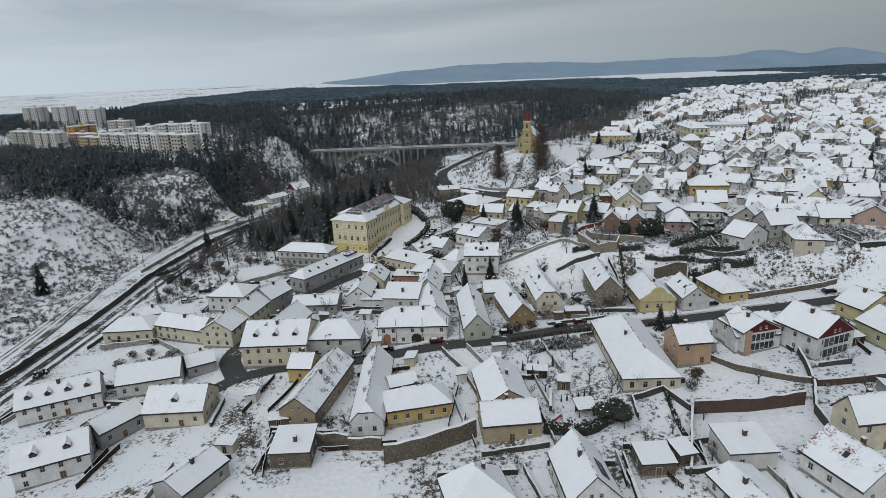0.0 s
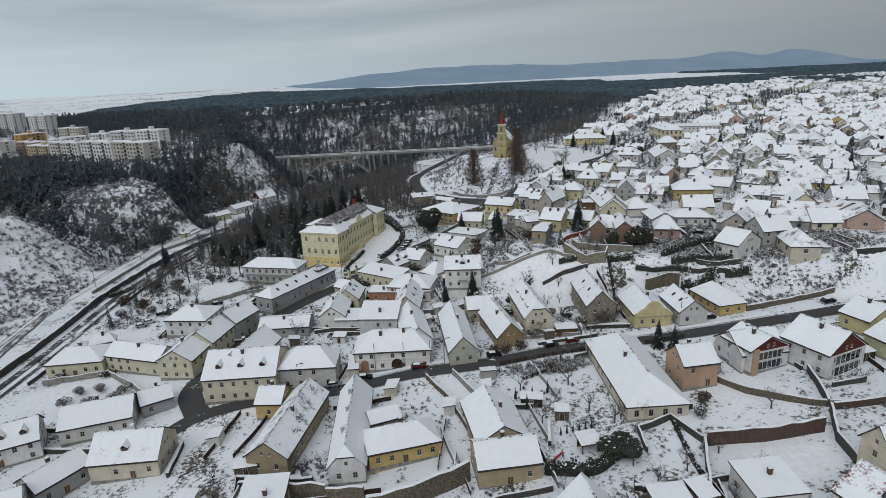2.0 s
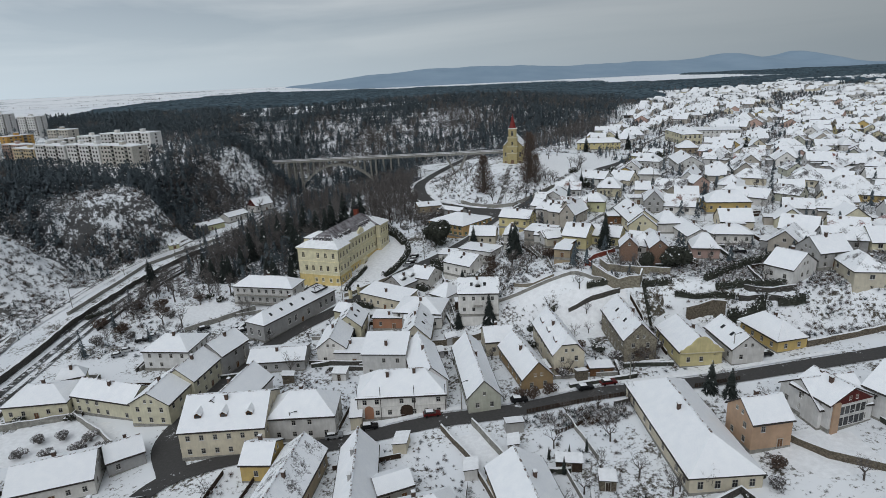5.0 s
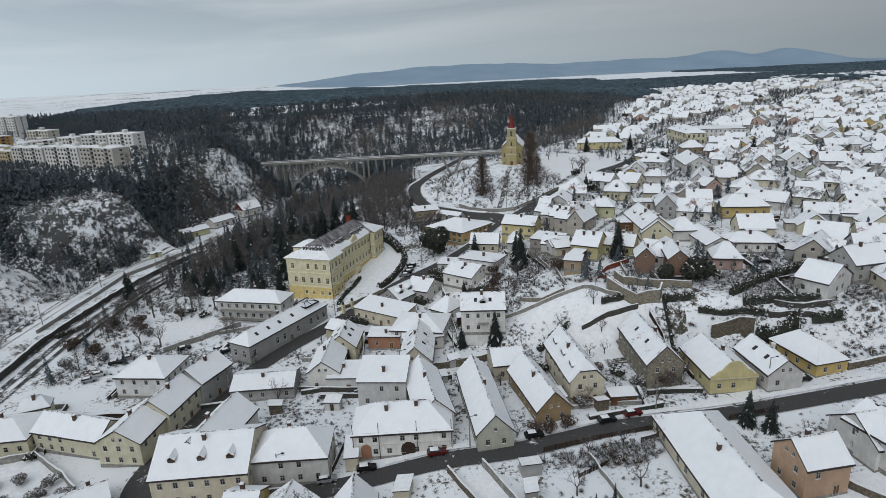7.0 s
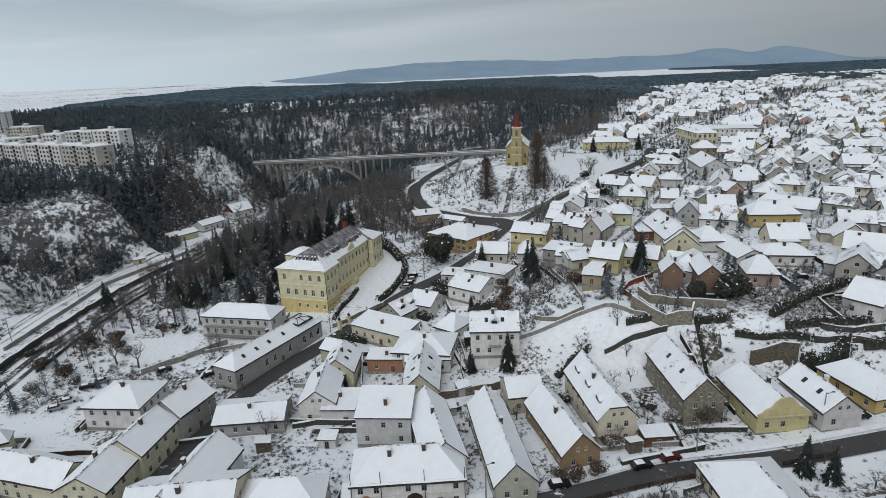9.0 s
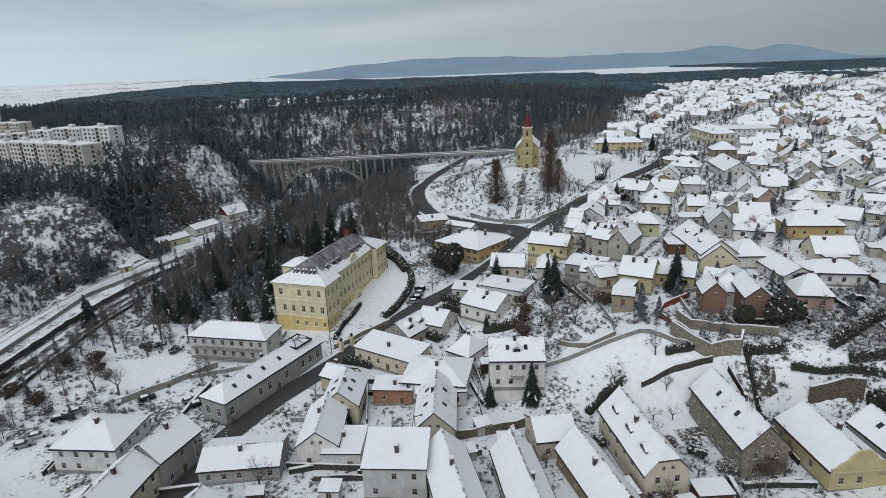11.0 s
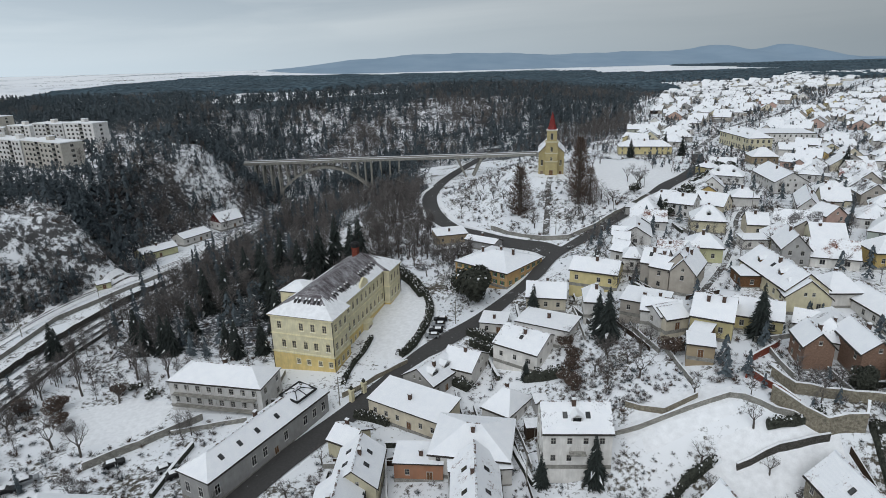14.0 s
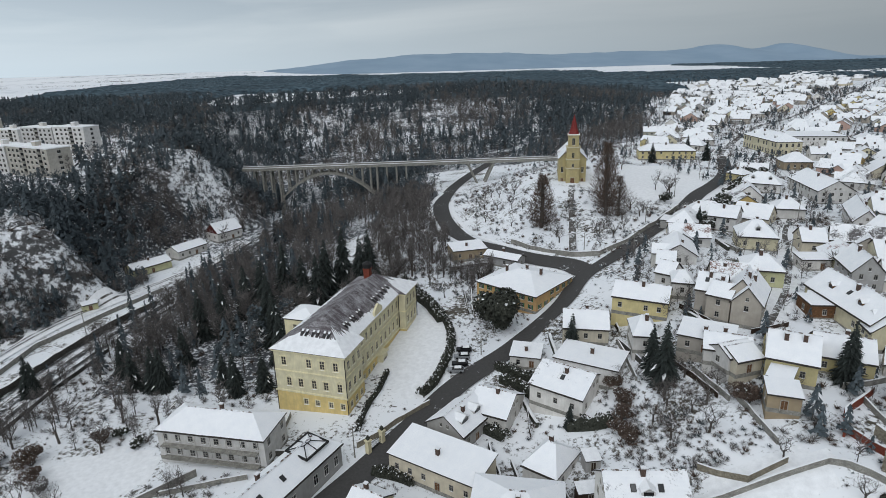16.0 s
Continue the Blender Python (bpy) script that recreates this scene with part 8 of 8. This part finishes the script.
def car(x, y, turn, paint, label):
    key = paint
    if key not in CAR:
        colour = plain(f"car_paint_{paint}", dict(black=(0.02, 0.02, 0.022), silver=(0.35, 0.36, 0.37), red=(0.16, 0.02, 0.02), white=(0.6, 0.6, 0.6), blue=(0.02, 0.05, 0.16))[paint], 0.35, 0.1, 2.0)
        side = [(-2.15, 0.35), (2.15, 0.35), (2.18, 0.75), (1.95, 0.92), (1.05, 0.98), (-1.9, 1.0), (-2.18, 0.8)]
        body = Solid().prism([(px, -0.86, pz) for px, pz in side], [(px, 0.86, pz) for px, pz in side]).mesh("body", colour)
        cab = [(1.0, 0.97), (0.35, 1.45), (-1.5, 1.48), (-2.0, 0.99)]
        cabin = Solid().prism([(px, -0.74, pz) for px, pz in cab], [(px, 0.74, pz) for px, pz in cab]).mesh("cabin", M["glass"])
        snow = Solid().prism([(0.35, -0.72, 1.45), (0.35, 0.72, 1.45), (-1.5, 0.72, 1.48), (-1.5, -0.72, 1.48)], [(0.25, -0.62, 1.56), (0.25, 0.62, 1.56), (-1.4, 0.62, 1.58), (-1.4, -0.62, 1.58)]).mesh("roof_snow", M["snow"])
        wheel = Solid().tube((0, -0.1, 0), (0, 0.1, 0), 0.32, 0.32, 12).mesh("wheel", M["tyre"])
        CAR[key] = (body, cabin, snow, wheel)
    body, cabin, snow, wheel = CAR[key]
    ob = tagged(new("car"), label, "car")
    ob.matrix_world = pose(x, y, ground_z(x, y) + 0.2, 0, 0, turn)
    part("body", body, ob), part("cabin", cabin, ob), part("roof_snow", snow, ob, None, "snow on the roof")
    for px in (-1.35, 1.35):
        for py in (-0.8, 0.8):
            part("wheel", wheel, ob, pose(px, py, 0.32))


for x, y, turn, paint in ((8, 169.6, 4, "silver"), (16, 170.2, 5, "black"), (33.5, 172.9, 9, "black"), (40, 174.3, 8, "red"), (-6, 168.9, 4, "red"), (-21.5, 167.6, 5, "black"), (-30, 165.6, 8, "silver"), (-9.5, 295.3, 172, "black"), (-10.4, 292.0, 172, "silver"), (-11.4, 288.7, 172, "black"), (-12.8, 285.9, 172, "silver"), (-110, 226, 25, "silver"), (-108.5, 229.5, 25, "white"), (-107, 237, 20, "black"), (-87, 243, 30, "black"), (-74, 239, 30, "silver"), (-71, 236.5, 30, "black"), (-104, 240, 30, "silver"), (-90, 196.5, 12, "blue"), (104, 231, 166, "black"), (96, 303, 60, "black"), (84, 179.5, 6, "black"), (122, 180, 5, "black"), (-199, 222, 20, "red"), (-192, 221, 20, "black"), (-190, 215, 15, "silver"), (-183, 213, 15, "black"), (-172, 214, 15, "silver")):
    car(x, y, turn, paint, f"{paint} car parked with snow on its roof")


# ---- poles, lamps and fences ----
def pole(x, y, tall, label="grey concrete street pole with wires"):
    ob = tagged(new("street_pole"), label, "pole")
    ob.matrix_world = pose(x, y, ground_z(x, y))
    part("post", Solid().tube((0, 0, -0.5), (0, 0, tall), 0.16, 0.10, 8).mesh("post", M["concrete"]), ob)
    part("arm", Solid().tube((0, 0, tall - 0.4), (1.3, 0, tall), 0.06, 0.05, 6).mesh("arm", M["iron"]), ob)
    part("lamp", Solid().box(1.2, 1.8, -0.14, 0.14, tall - 0.08, tall + 0.1).mesh("lamp", M["iron"]), ob)


for x, y, tall in ((74.6, 178.3, 8.5), (1.5, 169.8, 8), (46, 175.4, 8), (-40, 166, 8), (-14, 209, 8), (2, 222, 8), (-62, 208, 8), (66, 354, 8), (92, 386, 8), (40, 345, 8), (8, 395, 8), (86, 300, 8), (118, 343, 8), (-38, 258, 8), (-5, 293, 8), (-150, 318, 9), (-152, 276, 9), (-133, 338, 9), (52, 330, 8), (142, 384, 8)):
    pole(x, y, tall)


def fence(points, tall, label):
    """Posts, two rails and upright boards along a line."""
    ob = tagged(new("fence"), label, "fence")
    line = curve_points(points, 2.5)
    post = Solid().box(-0.06, 0.06, -0.06, 0.06, -0.4, tall).mesh("post", M["dark_wood"])
    board = Solid().box(-0.11, 0.11, -0.03, 0.03, 0.1, tall).mesh("board", M["dark_wood"])
    for a, b in zip(line, line[1:]):
        za, zb = ground_z(*a), ground_z(*b)
        part("post", post, ob, pose(a[0], a[1], za))
        for f in (0.3, 0.85):
            part("rail", Solid().tube((*a, za + tall * f), (*b, zb + tall * f), 0.05, 0.05, 4).mesh("rail", M["dark_wood"]), ob)
        for k in range(7):
            p, z = a + (b - a) * (k + 0.5) / 7, za + (zb - za) * (k + 0.5) / 7
            part("board", board, ob, pose(p[0], p[1], z))


fence([(17, 165), (30, 167), (44, 168.5)], 1.3, "dark weathered garden fence along the street")
fence([(22, 156), (27, 158), (31, 160)], 1.1, "low dark garden fence in the snow")
fence([(-45, 156), (-47, 146), (-50, 136)], 1.3, "dark wooden yard fence")
fence([(60, 168.5), (72, 169.5)], 1.2, "dark wooden fence before a garden")
fence([(-24, 240), (-16, 236)], 1.3, "dark wooden fence before a low house")
fence([(36, 112), (40, 104), (43, 96)], 1.3, "weathered wooden fence between gardens")
fence([(28, 116), (26, 106), (27, 98)], 1.3, "dark wooden fence beside a snowy lawn")


# ---- odds and ends that belong to single houses ----
def balcony(home, x0, x1, y, z, deep, label):
    b = part("balcony", Solid().box(x0, x1, y - deep, y, z - 0.15, z).mesh("balcony", M["concrete"]), home, None, label)
    rail = Solid().box(x0, x1, y - deep, y - deep + 0.05, z + 0.95, z + 1.02)
    for k in np.arange(x0, x1 + 0.01, 0.35):
        rail.box(k - 0.02, k + 0.02, y - deep, y - deep + 0.04, z, z + 0.95)
    for k in np.linspace(x0 + 0.2, x1 - 0.2, 2 + int((x1 - x0) / 4)):
        rail.box(k - 0.08, k + 0.08, y - deep, y - deep + 0.16, z, z + (2.7 if x1 - x0 > 8 else 1.0))
    part("railing", rail.mesh("railing", M["greywhite"]), b)


def glass_front(home, x, half, rows):
    """Tall glazing in a gable end, with mullions and rails."""
    for z0, z1 in rows:
        g = part("glazing", Solid().box(x - 0.06, x - 0.02, -half, half, z0, z1).mesh("glazing", M["glass"]), home, None, "tall dark glazing")
        bars = Solid().box(x - 0.16, x, -half - 0.12, half + 0.12, z0 - 0.14, z0).box(x - 0.16, x, -half - 0.12, half + 0.12, z1, z1 + 0.14)
        for k in np.linspace(-half, half, 6):
            bars.box(x - 0.16, x, k - 0.05, k + 0.05, z0, z1)
        part("glazing_frame", bars.mesh("glazing_frame", M["white"]), g)


leaf = random.Random(8)
ivy = Solid()
for _ in range(900):
    y, z = leaf.uniform(-5.6, 0.5), leaf.uniform(0, 4.8)
    if z > 4.9 - 0.22 * abs(y + 3) ** 1.3:
        continue
    p = Vector((0, y, z))
    a, b = Vector((leaf.uniform(-0.1, 0.1), leaf.uniform(0.1, 0.22), leaf.uniform(-0.1, 0.1))), Vector((leaf.uniform(-0.12, 0.0), leaf.uniform(-0.08, 0.08), leaf.uniform(0.12, 0.25)))
    ivy.face(p - a, p - b, p + a, p + b)
IVY = ivy.mesh("ivy", M["ivy"])
for end in (-1, 1):
    long = max(v.co.x for v in manor.children[0].data.vertices)
    part("ivy", IVY, manor, pose(end * (long + 0.12), 0, 0, 0, 0, 0 if end < 0 else 180), "dark ivy on the end wall")


roof_light = Solid().box(-3.4, 3.4, -2.7, 2.7, 0, 0.2, 1)
for x0, x1, y0, y1 in ((-3.5, 3.5, -2.8, -2.5), (-3.5, 3.5, 2.5, 2.8), (-3.5, -3.2, -2.8, 2.8), (3.2, 3.5, -2.8, 2.8)):
    roof_light.box(x0, x1, y0, y1, 0, 0.45)
for a, b in (((-3.4, -2.7, 0.3), (-1.0, 0, 1.0)), ((-3.4, 2.7, 0.3), (-1.0, 0, 1.0)), ((3.4, -2.7, 0.3), (1.0, 0, 1.0)), ((3.4, 2.7, 0.3), (1.0, 0, 1.0)), ((-1.0, 0, 1.0), (1.0, 0, 1.0)), ((0, -2.7, 0.3), (0, 0, 1.0)), ((0, 2.7, 0.3), (0, 0, 1.0))):
    roof_light.tube(a, b, 0.11, 0.11, 5)
part("roof_light", roof_light.mesh("roof_light", [M["iron"], M["snow"]]), long_grey, pose(12.2, -0.6, 8.0, 6, 0, 0), "dark framed roof light")
for at in (-13, -8, -3, 3):
    part("roof_hatch", skylight_mesh(), long_grey, pose(at, -2.3, 7.6, 33))


glass_front(glazed_house, -6.5, 4.6, ((0.4, 2.7), (3.4, 5.8)))
glass_front(glazed_wing, -5.06, 3.6, ((0.5, 2.6), (3.2, 5.2)))
part("corner_pier", Solid().box(-5.5, -5.05, 3.7, 5.4, -2, 6.4).mesh("corner_pier", M["brickpink"]), glazed_wing, None, "pinkish brick corner pier")
curve = [(-5.8, 4.3), (5.8, 4.3), (5.8, 4.9), (4.9, 5.2), (4.2, 6.0), (3.0, 6.5), (2.4, 7.4), (1.5, 8.3), (0.6, 8.7), (-0.6, 8.7), (-1.5, 8.3), (-2.4, 7.4), (-3.0, 6.5), (-4.2, 6.0), (-4.9, 5.2), (-5.8, 4.9)]
part("parapet_gable", Solid().prism([(-8.75, y, z) for y, z in curve], [(-8.42, y, z) for y, z in curve]).mesh("parapet_gable", M["yellow"]), parapet_house, None, "curved yellow parapet gable")
part("parapet_band", Solid().box(-8.9, -8.4, -5.9, 5.9, 4.1, 4.35).mesh("parapet_band", M["yellowpale"]), parapet_house)
arch = [(-1.5, 0), (1.5, 0), (1.5, 2.6), (1.1, 3.2), (0.4, 3.5), (-0.4, 3.5), (-1.1, 3.2), (-1.5, 2.6)]
for at, wide, mat in ((1.2, 1.0, "dark_wood"), (-8.2, 0.75, "terracotta")):
    m = pose(0, 0, 0, 0, 0, 180) @ pose(at, -5.5, 0)
    part("gateway", Solid().prism([(wide * x, -0.14, z) for x, z in arch], [(wide * x, 0.1, z) for x, z in arch]).mesh("gateway", M[mat]), gate_house, m, "arched brown gateway")
for at in (-10.9, -3.2, 5.2, 10.9):
    part("downpipe", Solid().tube((at, 5.62, -1), (at, 5.62, 8.8), 0.07, 0.07, 6).mesh("downpipe", M["fascia"]), gate_house)
for z in (3.2, 6.2):
    part("string_course", Solid().box(-11.2, 11.2, 5.4, 5.62, z, z + 0.14).mesh("string_course", M["greywhite"]), gate_house)


for z in (0.6, 3.8):
    balcony(balcony_house, -11.5, 11.5, -5.1, z, 1.5, "long balcony with a thin railing")
    balcony(balcony_house, -11.5, 11.5, 6.6, z, 1.5, "long balcony with a thin railing")
for side in (-1, 1):
    balcony(modern_house, -1.6, 1.6, side * 4.75 + (0 if side < 0 else 1.4), 3.4, 1.4, "small concrete balcony")
slope = math.degrees(math.atan2(5, 4.75))
panel = Solid().box(-2.4, 2.4, -1.1, 1.1, 0, 0.1)
for k in range(4):
    panel.box(-2.35 + 1.2 * k, -1.25 + 1.2 * k, -1.05, 1.05, 0.1, 0.13, 1)
part("solar_panel", panel.mesh("solar_panel", [M["iron"], M["solar"]]), solar_house, pose(-2.5, -2.6, 5 + 2.3 + 0.4, slope, 0, 0), "blue solar panels free of snow")


def playhouse(x, y, turn):
    ob = tagged(new("garden_shelter"), "open wooden garden shelter with a snowy roof", "shelter")
    ob.matrix_world = pose(x, y, ground_z(x, y), 0, 0, turn)
    for px in (-1.8, 1.8):
        for py in (-1.4, 1.4):
            part("post", Solid().box(px - 0.1, px + 0.1, py - 0.1, py + 0.1, -0.3, 2.3).mesh("post", M["wood"]), ob)
    part("roof", roof_solid("s", 4.4, 3.6, 2.3, 0.6).mesh("roof", [M["snow"], M["wood"]]), ob)
    part("wall", Solid().box(-1.8, 1.8, 1.3, 1.4, 0, 2.3).mesh("wall", M["dark_wood"]), ob)
    part("bench", Solid().box(-1.6, 1.6, 0.8, 1.25, 0.35, 0.45).box(-1.5, -1.4, 0.85, 1.2, 0, 0.35).box(1.4, 1.5, 0.85, 1.2, 0, 0.35).mesh("bench", M["wood"]), ob)


playhouse(30.5, 125, 8)
playhouse(24, 183, 10)


def slide(x, y):
    ob = tagged(new("play_slide"), "red plastic garden slide in the snow", "slide")
    ob.matrix_world = pose(x, y, ground_z(x, y), 0, 0, 200)
    part("chute", Solid().prism([(0, -0.3, 1.4), (0, 0.3, 1.4), (2.4, 0.3, 0.1), (2.4, -0.3, 0.1)], [(0, -0.3, 1.5), (0, 0.3, 1.5), (2.4, 0.3, 0.2), (2.4, -0.3, 0.2)]).mesh("chute", plain("red_plastic", (0.45, 0.03, 0.05), 0.4, 0.1, 2.0)), ob)
    part("ladder", Solid().box(-0.15, 0.0, -0.3, -0.22, 0, 1.5).box(-0.15, 0.0, 0.22, 0.3, 0, 1.5).box(-0.12, -0.02, -0.3, 0.3, 0.5, 0.56).box(-0.12, -0.02, -0.3, 0.3, 1.0, 1.06).mesh("ladder", M["iron"]), ob)


slide(24.5, 123)


def gate(x, y, turn):
    ob = tagged(new("gate"), "iron court gate between two stone pillars", "gate")
    ob.matrix_world = pose(x, y, ground_z(x, y), 0, 0, turn)
    for px in (-2.2, 2.2):
        part("pillar", Solid().box(px - 0.5, px + 0.5, -0.5, 0.5, -0.5, 3.0).box(px - 0.65, px + 0.65, -0.65, 0.65, 3.0, 3.3).mesh("pillar", M["palace"]), ob)
        part("urn", Solid().tube((px, 0, 3.3), (px, 0, 3.8), 0.25, 0.55, 8).tube((px, 0, 3.8), (px, 0, 4.4), 0.55, 0.2, 8).mesh("urn", M["ivy"]), ob)
    for px in (-0.9, 0.9):
        leaf = Solid().box(px - 0.85, px + 0.85, -0.03, 0.03, 0.2, 0.3).box(px - 0.85, px + 0.85, -0.03, 0.03, 1.9, 2.0)
        for k in np.linspace(-0.8, 0.8, 8):
            leaf.box(px + k - 0.02, px + k + 0.02, -0.02, 0.02, 0.1, 2.2)
        part("gate_leaf", leaf.mesh("gate_leaf", M["iron"]), ob)


gate(-33.5, 260.5, 48)
